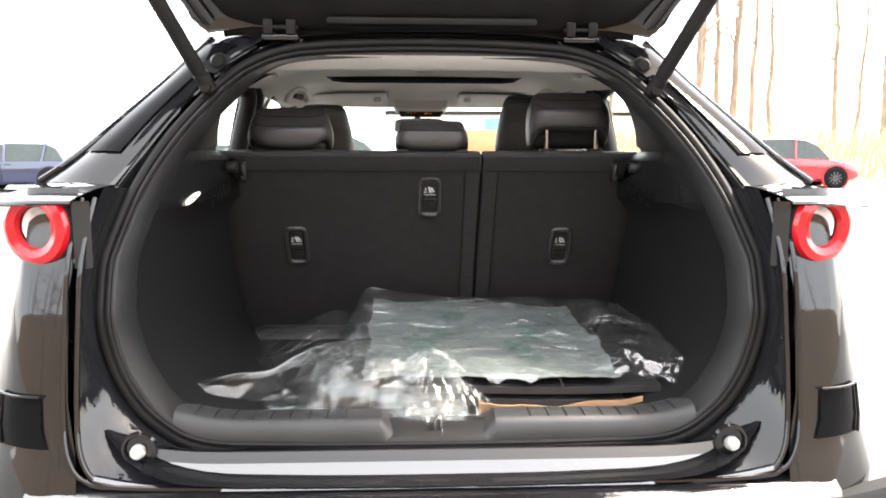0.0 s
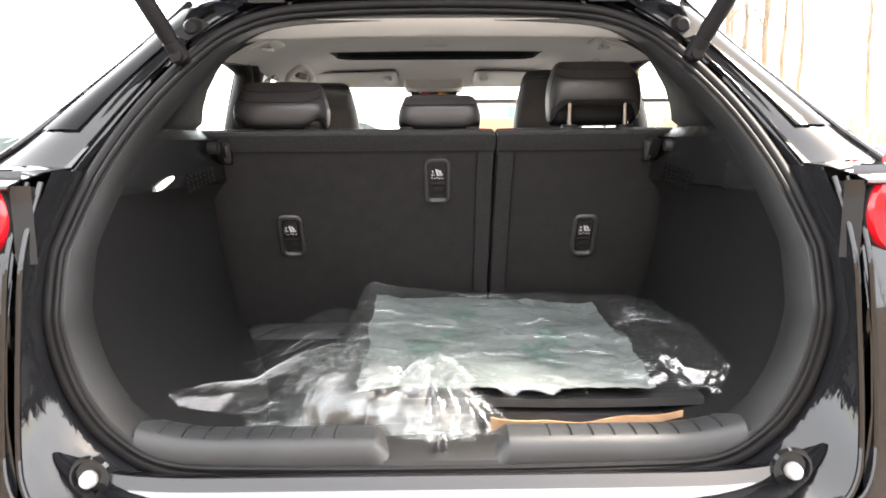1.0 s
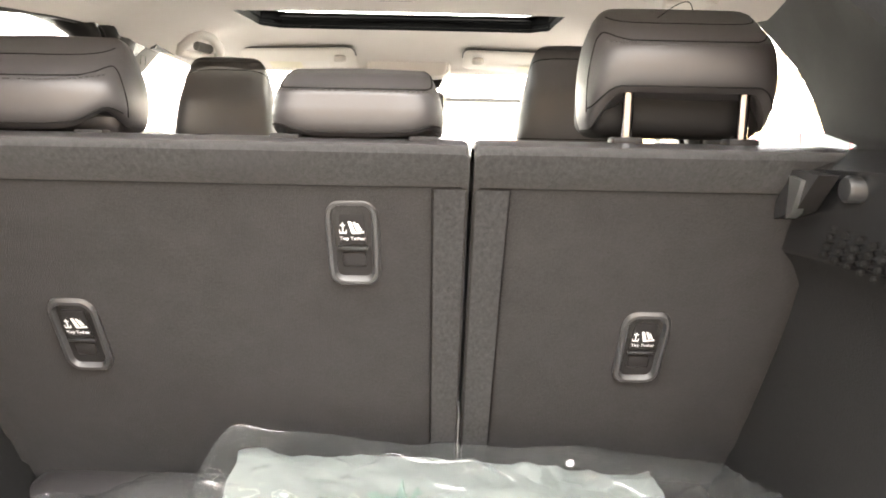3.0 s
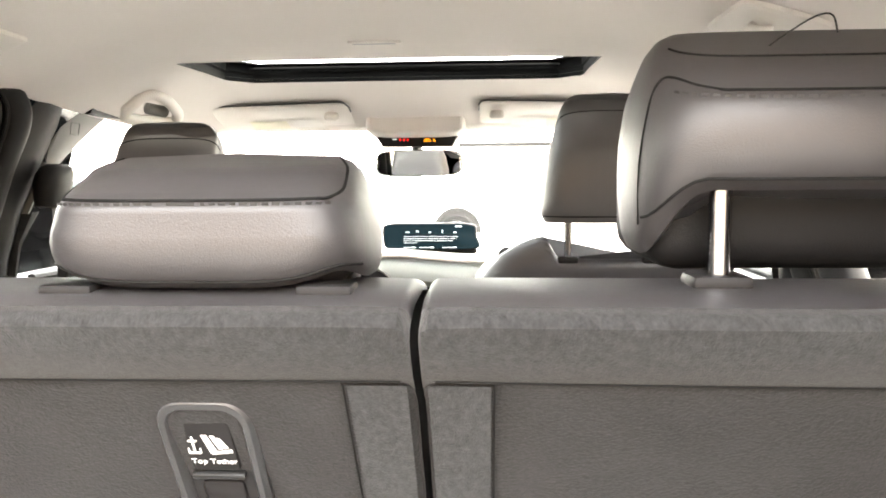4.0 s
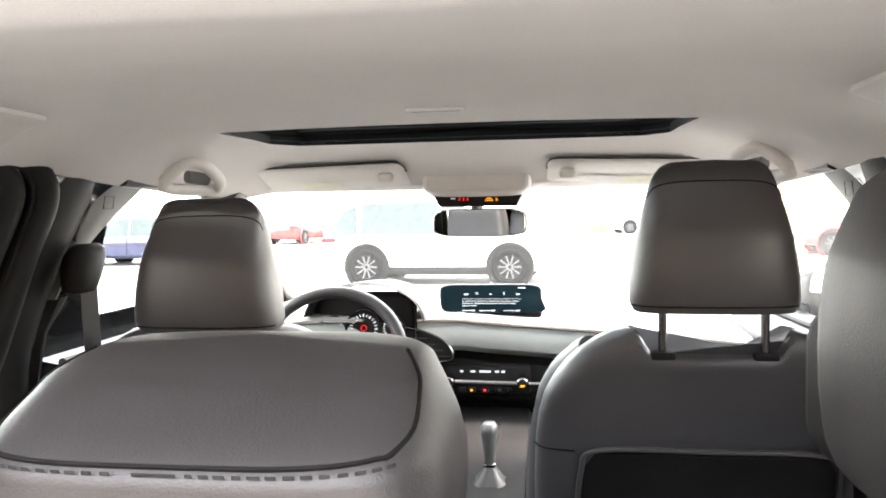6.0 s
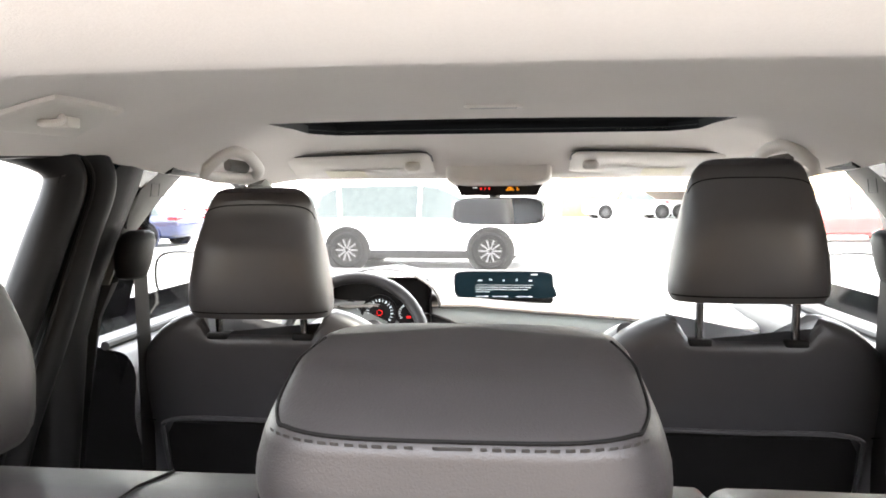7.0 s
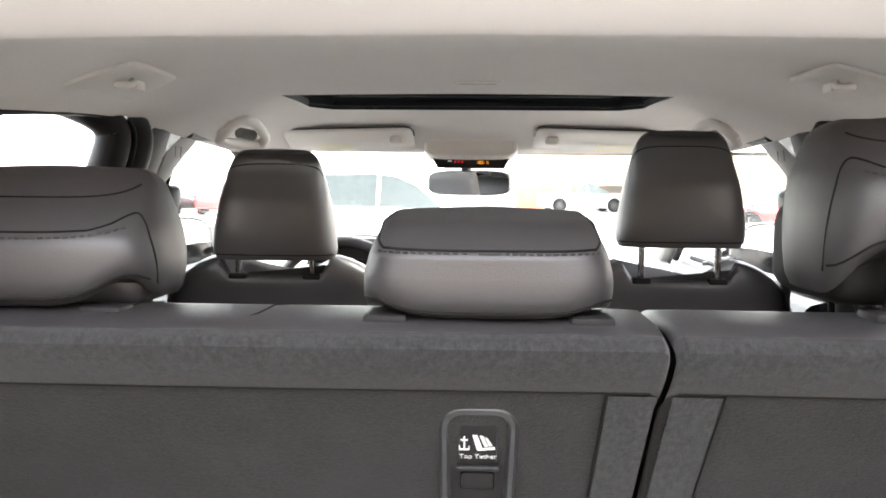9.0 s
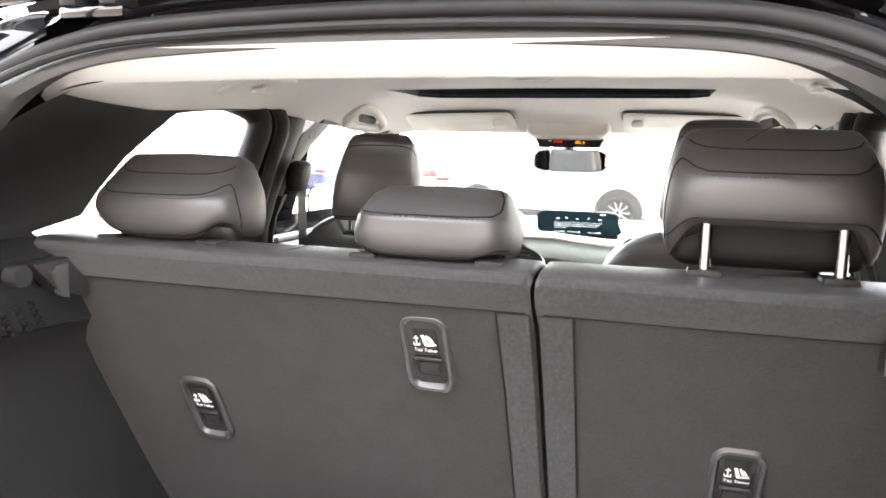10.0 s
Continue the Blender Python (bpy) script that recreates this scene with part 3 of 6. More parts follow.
            part("vent_hole", lathe([(0.0, -0.003), (0.003, -0.003), (0.0042, 0.0), (0.003, 0.003), (0.0, 0.003)], (s * vx, vy, vz), "x", 8), MATTBLK, hk)

# sill trim with ribs and the latch recess
sill = thing("sill_trim", "grey plastic ribbed sill plate with a latch recess at the cargo edge", "sill plate")
ribs = [k * 0.037 for k in range(5, 14)]
xs = {0.0, 0.075, 0.085, 0.105, 0.115, 0.13, 0.15, 0.40, 0.43, 0.46, 0.49, 0.52}
for g in ribs:
    xs |= {g - 0.0026, g - 0.0012, g + 0.0012, g + 0.0026}
xs = sorted(xs | {-x for x in xs})
rows = []
for y, z in ((2.060, 0.682), (2.0615, 0.705), (2.066, 0.722), (2.074, 0.731), (2.080, 0.7335), (2.084, 0.7345), (2.10, 0.7365), (2.125, 0.735), (2.146, 0.729), (2.152, 0.724), (2.165, 0.69)):
    row = []
    for x in xs:
        e = max(0.0, abs(x) - 0.38) / 0.14
        d = 0.036 * max(0.0, min(1.0, (0.115 - abs(x)) / 0.030))
        dip = d if y < 2.14 else d * max(0.0, (2.166 - y) / 0.03)
        groove = 0.003 if (2.083 < y < 2.15 and any(abs(abs(x) - g) < 0.0014 for g in ribs)) else 0.0
        row.append((x, y, max(0.683, z + 0.022 * e * e - dip - groove)))
    rows.append(row)
part("sill_plate", loft(rows, False), TRIM, sill, "ribbed grey plate")
part("latch_striker", tube(spline([(-0.006, 2.085, 0.70), (-0.006, 2.085, 0.722), (0, 2.087, 0.73), (0.006, 2.085, 0.722), (0.006, 2.085, 0.70)], 4), 0.004, 8), CHROME, sill, "steel latch striker")

# ---- headliner ----
def liner_z(y):
    return lerp(y, (2.520, 1.4965), (2.54, 1.4880), (2.57, 1.4805), (2.60, 1.4758), (2.62, 1.4739), (2.632, 1.4735), (2.645, 1.4752), (2.68, 1.484), (2.76, 1.500), (2.86, 1.517), (2.96, 1.532), (3.04, 1.546), (3.12, 1.556), (3.20, 1.5585), (3.30, 1.554), (3.44, 1.5445), (3.50, 1.5430), (3.79, 1.5515), (3.84, 1.549), (3.92, 1.535), (4.05, 1.505), (4.13, 1.475))


def liner_edge(y):
    return (lerp(y, (2.520, 0.405), (2.527, 0.415), (2.555, 0.45), (2.575, 0.475), (2.60, 0.505), (2.65, 0.545), (2.8, 0.59), (3.0, 0.608), (3.35, 0.62), (3.6, 0.605), (4.13, 0.62)),
            lerp(y, (2.520, 1.472), (2.527, 1.468), (2.555, 1.457), (2.632, 1.446), (2.8, 1.449), (3.0, 1.456), (3.2, 1.474), (3.36, 1.482), (3.6, 1.462), (4.13, 1.445)))


def liner_power(y):
    return lerp(y, (2.6, 3.2), (2.9, 3.6), (3.05, 2.2), (3.2, 1.7), (3.5, 1.8))


def liner_at(x, y):
    xe, ze = liner_edge(y)
    zc = liner_z(y) - 0.004
    t = max(0.0, min(1.0, (abs(x) - 0.375) / (xe - 0.375)))
    return zc - (zc - ze) * t ** liner_power(y)


rows, YS = [], [2.520, 2.53, 2.54, 2.555, 2.57, 2.60, 2.62, 2.632, 2.645, 2.68, 2.72, 2.76, 2.82, 2.88, 2.94, 3.0, 3.06, 3.12, 3.18, 3.25, 3.35, 3.46, 3.50, 3.62, 3.74, 3.79, 3.84, 3.88, 3.95, 4.02, 4.08, 4.13]
for y in YS:
    xe, ze = liner_edge(y)
    zc = liner_z(y)
    half = []
    for x in (0.0, 0.12, 0.24, 0.34, 0.375):
        half.append((x, zc - 0.004 * (x / 0.38) ** 2))
    for t in (0.15, 0.3, 0.45, 0.58, 0.7, 0.8, 0.88, 0.95, 1.0):
        x = 0.375 + (xe - 0.375) * t if xe > 0.40 else 0.375 + 0.01 * t
        half.append((x, zc - 0.004 - (zc - 0.004 - ze) * t ** liner_power(y)))
    half = [(x, y, z) for x, z in half]
    rows.append([(-x, y_, z) for x, y_, z in half[:0:-1]] + half)
mid = len(rows[0]) // 2
HR, HF = YS.index(3.50), YS.index(3.79)
bm = loft(rows, False, skip=lambda i, j: HR <= i < HF and mid - 4 <= j < mid + 4)
ceiling = part("ceiling", bm, LINER)
tagged(ceiling, "beige knitted car headliner with a sunroof opening", "headliner", kind="structure")

sr = thing("sunroof", "dark sunroof with a black frame and tinted pane", "sunroof")
loop = [(-0.375, 3.50), (0.375, 3.50), (0.375, 3.74), (0.33, 3.79), (-0.33, 3.79), (-0.375, 3.74)]
part("frame", loft([[(x * k, y + dy * (1 if y > 3.6 else -1), z if y < 3.6 else min(z, 1.570 + z * 0.008)) for x, y in loop] for z, k, dy in ((1.5435, 1.0, 0.0), (1.560, 1.0, 0.002), (1.564, 0.99, 0.0), (1.586, 0.99, 0.004), (1.588, 0.95, -0.012))]), MATTBLK, sr, "black frame wall")
part("pane", box((-0.40, 3.44, 1.592), (0.40, 3.83, 1.597)), SHADE, sr, "tinted pane")
part("edge_lip", tube([(x * 1.004, y, 1.5435 if y < 3.6 else 1.5515) for x, y in loop], 0.0015, 6, closed=True), PLASTIC_D, sr)
part("wind_deflector", tube([(-0.33, 3.775, 1.570), (0, 3.782, 1.572), (0.33, 3.775, 1.570)], 0.004, 8), MATTBLK, sr)
rl = thing("reading_lamp", "slim pale ceiling lamp slot in the beige headliner", "reading lamp")
part("slot", box((-0.042, 3.377, liner_z(3.38) - 0.0035), (0.042, 3.389, liner_z(3.38) + 0.004), 0.0015), LINERP, rl)
part("lens", box((-0.034, 3.380, liner_z(3.38) - 0.0045), (0.034, 3.386, liner_z(3.38) - 0.003), 0.0007), WHITE_P, rl, "pale lens")

# ---- pillars, doors, glazing ----
for s in (-1, 1):
    # middle pillar: door frame seals, dark trim and pale trim
    bp = thing("middle_pillar", "dark door-frame and greige upper pillar trim between the side windows", "pillar", "middle pillars", "structure")
    def strip(name, top, low, x0, x1, m, lab="", z0=0.75, z1=1.49, bulge=0.012, front_power=1.0):
        """A band up the pillar: its rear and front edge at the top (z 1.48) and low (z 1.22)."""
        rows = []
        for z in np.linspace(z0, z1, 11):
            t = (z - 1.22) / 0.26
            k = t if t > 0 else t * 0.35
            kf = t ** front_power if t > 0 else t * 0.35
            y0, y1 = low[0] + (top[0] - low[0]) * k, low[1] + (top[1] - low[1]) * kf
            inward = -0.036 * max(0.0, t) ** 1.3
            rows.append([(s * (xx + inward), yy, z) for xx, yy in ((x0 + 0.05, y0), (x0 + 0.006, y0 + 0.001), (x0, y0 + 0.005), (x0 - bulge * 0.7, y0 + (y1 - y0) * 0.25), ((x0 + x1) / 2 - bulge, (y0 + y1) / 2), (x1 - bulge * 0.7, y0 + (y1 - y0) * 0.75), (x1, y1 - 0.005), (x1 + 0.006, y1 - 0.001), (x1 + 0.05, y1))])
        part(name, loft(rows, False), m, bp, lab)
    part("rear_door_frame", tube([(s * x, y, z) for x, y, z in spline([(0.715, 3.13, 0.80), (0.70, 3.20, 1.05), (0.668, 3.262, 1.22), (0.648, 3.315, 1.35), (0.637, 3.352, 1.435), (0.640, 3.345, 1.470), (0.655, 3.30, 1.492), (0.665, 3.2, 1.505), (0.665, 3.05, 1.50)], 5)], 0.030, 16), PLASTIC_D, bp, "rounded black rear door frame")
    part("door_frame_bead", tube([(s * x, y, z) for x, y, z in spline([(0.70, 3.165, 0.80), (0.675, 3.24, 1.05), (0.642, 3.30, 1.22), (0.622, 3.350, 1.35), (0.612, 3.384, 1.435), (0.614, 3.372, 1.476), (0.63, 3.33, 1.497), (0.64, 3.2, 1.51)], 5)], 0.0035, 8), RUBBER, bp)
    part("rear_door_seal", tube([(s * x, y, z) for x, y, z in spline([(0.70, 3.20, 0.80), (0.682, 3.27, 1.05), (0.652, 3.330, 1.22), (0.632, 3.375, 1.35), (0.620, 3.410, 1.43), (0.622, 3.408, 1.470), (0.636, 3.37, 1.496), (0.645, 3.28, 1.51), (0.645, 3.05, 1.51)], 5)], 0.026, 16), RUBBER, bp, "dark bulb seal")
    strip("pillar_core", (3.42, 3.715), (3.34, 3.452), 0.668, 0.668, PLASTIC_D, "black pillar core", z1=1.52, bulge=0.0, front_power=1.6)
    strip("pillar_side", (3.435, 3.567), (3.34, 3.427), 0.655, 0.650, PLASTIC_D, "dark pillar side", z1=1.498, bulge=0.010)
    strip("pillar_trim", (3.567, 3.745), (3.427, 3.455), 0.650, 0.656, PILLAR, "greige upper pillar trim", z0=1.275, z1=1.498, bulge=0.008, front_power=1.6)
    strip("pillar_lower", (3.567, 3.745), (3.427, 3.46), 0.652, 0.66, PLASTIC_D, "", z1=1.277)
    part("airbag_badge", tube([(s * 0.613, y, z) for y, z in ((3.568, 1.444), (3.596, 1.444), (3.590, 1.422), (3.562, 1.422))], 0.0008, 5, closed=True), PLASTIC, bp)
    # rear and front doors
    for nm, y0, y1 in (("rear_door", 2.70, 3.36), ("front_door", 3.62, 4.55)):
        dr = thing(nm, "black car door panel with a padded armrest and clear side window", "car door", kind="structure")
        top = 1.165 if nm == "rear_door" else 1.13
        prof = [(0.80, 0.42), (0.73, 0.45), (0.70, 0.60), (0.665, 0.78), (0.62, 0.85), (0.62, 0.90), (0.67, 0.93), (0.69, 1.0), (0.685, top - 0.05), (0.70, top - 0.012), (0.73, top), (0.80, top + 0.012)]
        prof = spline(prof, 3)
        part("panel", loft([[(s * x, y, z) for x, z in prof] for y in np.linspace(y0, y1, 8)], False), DOORCARD, dr, "black padded door card")
        part("belt_seal", tube([(s * 0.745, y0, top + 0.008), (s * 0.745, y1, top + 0.006)], 0.009, 8), RUBBER, dr)
        part("pull_handle", tube(spline([(s * 0.66, y0 + 0.35, 0.99), (s * 0.63, y0 + 0.38, 0.985), (s * 0.63, y0 + 0.50, 0.985), (s * 0.66, y0 + 0.53, 0.99)], 4), 0.011, 8), PLASTIC_D, dr, "door pull")
        gl = part("window_pane", loft([[(s * (0.755 - 0.12 * t), ya + (yb - ya) * k, 1.15 + 0.36 * t) for k in (0, 0.25, 0.5, 0.75, 1.0)] for t, ya, yb in (
            ((0, 2.62, 3.40), (0.5, 2.78, 3.40), (1.0, 3.0, 3.40)) if nm == "rear_door" else ((0, 3.56, 4.62), (0.5, 3.56, 4.40), (1.0, 3.58, 4.12)))], False), GLASS, dr, "clear side glass")
        gl.visible_shadow = False
    # windscreen pillar
    part("screen_pillar", tube(spline([(s * 0.60, 4.05, 1.475), (s * 0.645, 4.3, 1.36), (s * 0.70, 4.62, 1.20), (s * 0.74, 4.92, 1.06)], 5), [0.03] * 15 + [0.032], 10), PILLAR, shell, "pale windscreen pillar trim")
    part("door_frame_edge", tube(spline([(s * 0.60, 3.60, 1.475), (s * 0.62, 3.95, 1.462), (s * 0.66, 4.22, 1.37), (s * 0.715, 4.55, 1.20), (s * 0.735, 4.7, 1.12)], 5), 0.013, 8), PLASTIC_D, shell)
    part("roof_rail_seal", tube(spline([(s * 0.607, 2.85, 1.45), (s * 0.612, 3.0, 1.456), (s * 0.618, 3.12, 1.468), (s * 0.632, 3.34, 1.482), (s * 0.625, 3.6, 1.462)], 5), 0.006, 8), PLASTIC_D, shell)
    part("roof_edge", loft([[(s * 0.58, y, 1.545), (s * (hw + 0.03), y, 1.56)] for y, hw in ((2.62, 0.55), (3.0, 0.60), (3.5, 0.605), (4.15, 0.61))], False), PLASTIC_D, shell)
    # seat belt
    sb = thing("seat_belt", "black seat belt with its upper guide on the middle pillar", "seat belt", "seat belts")
    part("guide", loft([[(s * (0.606 + a * k), 3.490 + tilt + b * k, z) for a, b in sup(0.024, 0.044, 2.6, 24)] for z, k, tilt in ((1.285, 0.55, -0.012), (1.289, 0.75, -0.012), (1.305, 0.88, -0.008), (1.325, 0.97, -0.003), (1.345, 0.95, 0.006), (1.358, 0.8, 0.012), (1.364, 0.5, 0.014))], True, True), PLASTIC_D, sb, "black belt guide")
    part("webbing", loft([[(s * x, y - 0.023, z), (s * x, y + 0.023, z)] for x, y, z in ((0.60, 3.49, 1.34), (0.598, 3.49, 1.30), (0.60, 3.50, 1.15), (0.61, 3.52, 0.95), (0.62, 3.53, 0.6))], False), PLASTIC_D, sb, "black webbing")
    part("height_slot", box((s * 0.646, 3.51, 1.33), (s * 0.632, 3.54, 1.40), 0.003), PLASTIC_D, sb)
    # grab handles
    for y, front in ((3.155, False), (3.76, True)):
        gh = thing("grab_handle", "beige grab handle above the side window", "grab handle", "grab handles")
        if front:
            corner = [Vector((s * x, y_, z)) for x, y_, z in ((0.562, 3.648, 1.459), (0.510, 3.664, 1.508), (0.484, 3.690, 1.503), (0.470, 3.726, 1.474), (0.492, 3.752, 1.456))]
            pts = []
            for i, c in enumerate(corner):
                back, ahead = corner[i - 1] - c, corner[(i + 1) % 5] - c
                pts += [c + back * 0.28, c + (back + ahead) * 0.075, c + ahead * 0.28]
            part("grip", tube(pts, 0.0115, 12, closed=True), LINERP, gh, "beige angular grip")
            # Darker tube fills the opening to stand for the shade behind the grip.
            part("slot", tube([(s * 0.522, 3.690, 1.482), (s * 0.500, 3.728, 1.478)], 0.012, 10), PILLAR, gh, "darker tube coloured as the shade behind the grip")
        else:
            def slab(u, v, drop):
                x = 0.474 + 0.080 * u
                d = -0.10 + 0.04 * (1 - u) + (0.20 - 0.06 * (1 - u)) * v
                return (s * x, y + d, liner_at(x, y + d) - drop)
            rows = []
            for v, e in ((0, 0), (0.0, 0.6), (0.03, 0.9), (0.07, 1), (0.25, 1), (0.5, 1), (0.75, 1), (0.93, 1), (0.97, 0.9), (1.0, 0.6), (1.0, 0)):
                rows.append([slab(u, v, 0.001 + 0.009 * min(e, f)) for u, f in ((0, 0), (0.0, 0.6), (0.05, 0.9), (0.12, 1), (0.35, 1), (0.65, 1), (0.88, 1), (0.95, 0.9), (1.0, 0.6), (1.0, 0))])
            part("grip", loft(rows, False), LINERP, gh, "beige folded grip")
            hx, hy = 0.50, y - 0.012
            hz = liner_at(hx, hy) - 0.009
            part("coat_hook", tube(spline([(s * (hx + 0.006), hy + 0.01, hz), (s * (hx - 0.004), hy - 0.006, hz - 0.010), (s * (hx + 0.004), hy - 0.018, hz - 0.014), (s * (hx + 0.016), hy - 0.012, hz - 0.012), (s * (hx + 0.018), hy + 0.006, hz - 0.006)], 4), 0.0048, 8), LINERP, gh, "beige coat hook")
            part("hook_plate", box((s * (hx + 0.022), hy + 0.008, hz - 0.016), (s * (hx - 0.004), hy + 0.034, hz - 0.002), 0.003), LINERP, gh)

ws = part("windscreen", loft([[(x * w, y + 0.0 - 0.10 * (abs(x) ** 2), z) for x in np.linspace(-1, 1, 9)] for y, z, w in ((4.20, 1.475, 0.61), (4.45, 1.365, 0.655), (4.75, 1.22, 0.70), (5.10, 1.055, 0.75))], False), WINDSCREEN)
ws.visible_shadow = False
tagged(ws, "raked windscreen with a faint white haze for glare", "windscreen", kind="structure")
part("header_trim", loft([[(x, 4.12 + dy - 0.05 * (x / 0.6) ** 2, z) for x in np.linspace(-0.61, 0.61, 13)] for dy, z in ((0, 1.476), (0.03, 1.462), (0.06, 1.468), (0.08, 1.49), (0.05, 1.53))], False), LINERP, shell, "beige windscreen header")
part("cowl_line", loft([[(x, 5.06 - 0.12 * abs(x / 0.75) ** 2, z) for x in np.linspace(-0.74, 0.74, 15)] for z in (1.06, 1.102, 1.1165)], False), MATTBLK, shell, "black windscreen edge band")

# ---- rear seat ----
rear = thing("rear_bench", "black split rear seat with a carpeted back", "rear seat")


def backrest(name, x0, x1, lab):
    """A backrest half: carpet back, napped top band, leather top."""
    b = new(name)
    b.parent = rear
    b["label"] = lab
    r = 0.010
    def sect(pts, m, nm, lb="", inset=0.0):
        xs = [x0, x0 + 0.001, x0 + 0.003, x0 + 0.006] + list(np.linspace(x0 + 0.03, x1 - 0.03, 13)) + [x1 - 0.006, x1 - 0.003, x1 - 0.001, x1]
        rows = []
        for x in xs:
            e = min(x - x0, x1 - x)
            d = r - math.sqrt(max(0.0, r * r - (r - e) ** 2)) if e < r else 0.0
            bow = 0.004 * math.sin(math.pi * (x - x0) / (x1 - x0))
            rows.append([(x, y + d - bow, z - (d if z > 1.2 else 0)) for y, z in pts])
        return part(nm, loft(rows, False), m, b, lb)
    sect([(seat_y(z), z) for z in (0.68, 0.80, 0.95, 1.08, 1.19, 1.2085)], CARPET, "back_panel", "charcoal carpet back")
    sect([(seat_y(1.2085) + 0.001, 1.2085), (seat_y(1.211) - 0.001, 1.212), (seat_y(1.22) - 0.0025, 1.22), (seat_y(1.235) - 0.003, 1.235), (seat_y(1.247) - 0.001, 1.248), (2.617, 1.254), (2.626, 1.2575)], NAP, "napped_band", "brushed charcoal carpet band")
    sect([(2.626, 1.2575), (2.634, 1.260), (2.648, 1.263), (2.70, 1.264), (2.74, 1.258), (2.765, 1.24), (2.775, 1.21), (2.80, 1.15), (2.92, 0.85), (3.0, 0.66)], LEATHER, "leather_top", "black leather top and front")
    return b


big = backrest("backrest_large", -0.572, 0.1352, "wide backrest section")
small = backrest("backrest_small", 0.1402, 0.572, "narrow backrest section")
for x in (0.093, 0.183):
    part("seam", tube([(x, seat_y(z) - 0.0045, z) for z in (0.70, 0.9, 1.1, 1.209)], 0.0007, 6), PIPING, big if x < 0.13 else small)
for x0, x1, o in ((-0.567, 0.1272, big), (0.1482, 0.567, small)):
    part("band_seam", tube([(x, seat_y(1.209) - 0.0015 - 0.004 * math.sin(math.pi * (x - x0) / (x1 - x0)), 1.209) for x in np.linspace(x0, x1, 12)], 0.0007, 6), PIPING, o)
for x0, x1, o in ((0.0955, 0.1314, big), (0.144, 0.181, small)):
    part("edge_strip", loft([[(x, seat_y(z) - 0.0048, z) for x in (x0, (x0 + x1) / 2, x1)] for z in (0.70, 0.9, 1.1, 1.207)], False), NAP, o, "brushed edge strip")
part("seat_cushion", box((-0.56, 2.85, 0.45), (0.56, 3.30, 0.72), 0.05, 3), LEATHER, rear, "black leather bench cushion")
for x in (-0.185, -0.30):
    part("top_seam", tube([(x, 2.640, 1.2612), (x + 0.008, 2.66, 1.2632), (x + 0.012, 2.70, 1.2640), (x + 0.015, 2.735, 1.2588)], 0.0010, 6), PIPING, big)


def tether(x, z, parent):
    """A top tether anchor: rounded frame, recess, lettered flap."""
    a = new("tether_anchor")
    a.parent = parent
    a["label"] = "black child-seat tether anchor with a lettered flap"
    n = Vector((0, -1, -0.5)).normalized()
    up = Vector((0, -0.5, 1)).normalized()
    m = Matrix((( 1, up.x, -n.x, x), (0, up.y, -n.y, seat_y(z) - 0.004), (0, up.z, -n.z, z), (0, 0, 0, 1)))
    # local x right, y up the face, z into the face
    def rr(w, h, r, d):
        pts = []
        for cx, cy, a0 in ((w - r, h - r, 0), (-w + r, h - r, 90), (-w + r, -h + r, 180), (w - r, -h + r, 270)):
            for k in range(6):
                aa = radians(a0 + 90 * k / 5)
                pts.append((cx + r * math.cos(aa), cy + r * math.sin(aa), d))
        return pts
    W, H = 0.0340, 0.053
    def put(nm, bm, mt, lb=""):
        o = part(nm, bm, mt, a, lb)
        o.matrix_basis = m @ Matrix.Diagonal((0.95, 1.22, 1.0, 1.0))
        return o
    put("frame", loft([rr(W, H, 0.019, 0.002), rr(W, H, 0.019, -0.003), rr(W - 0.003, H - 0.003, 0.017, -0.0065), rr(W - 0.007, H - 0.007, 0.014, -0.0065), rr(W - 0.0105, H - 0.0105, 0.010, -0.001), rr(W - 0.011, H - 0.011, 0.010, 0.004)]), FRAME, "grey rounded frame")
    put("recess", loft([rr(W - 0.011, H - 0.011, 0.009, -0.0005), rr(W - 0.012, H - 0.012, 0.009, 0.003), rr(0.002, 0.002, 0.001, 0.003)], True, True), PLASTIC_D)
    put("flap", box((-0.0165, -0.002, -0.0045), (0.0165, 0.0365, 0.002), 0.0025), PLASTIC_D, "black flap")
    put("bar", box((-0.019, -0.0075, -0.006), (0.019, -0.0035, 0.0), 0.0012), PLASTIC, "grey bar")
    put("catch", box((-0.0155, -0.030, -0.003), (0.0155, -0.012, 0.002), 0.004), PLASTIC_D)
    # the sign: an anchor beside a seat, and its words
    g = bmesh.new()
    for lo, hi in (((-0.0125, 0.013, 0), (-0.0112, 0.025, 1)), ((-0.0150, 0.0215, 0), (-0.0088, 0.0226, 1)), ((-0.0158, 0.0125, 0), (-0.0080, 0.0138, 1)), ((-0.0165, 0.0130, 0), (-0.0155, 0.0165, 1)), ((-0.0083, 0.0130, 0), (-0.0073, 0.0165, 1))):
        box((lo[0], lo[1], -0.0052), (hi[0], hi[1], -0.0044), 0, 1, g)
    put("anchor_sign", g, WHITE_INK, "white anchor sign")
    g = bmesh.new()
    for px in ([(-0.005, 0.0265), (-0.001, 0.0265), (0.004, 0.0140), (-0.001, 0.0125)], [(0.001, 0.026), (0.004, 0.026), (0.0085, 0.0160), (0.0055, 0.0160)], [(0.0055, 0.0245), (0.008, 0.0238), (0.0125, 0.0168), (0.0092, 0.0165)], [(0.000, 0.0138), (0.0145, 0.0158), (0.0148, 0.0135), (0.0, 0.0120)]):
        v = [g.verts.new((p[0], p[1], -0.0050)) for p in px] + [g.verts.new((p[0], p[1], -0.0044)) for p in px]
        g.faces.new(v[:4])
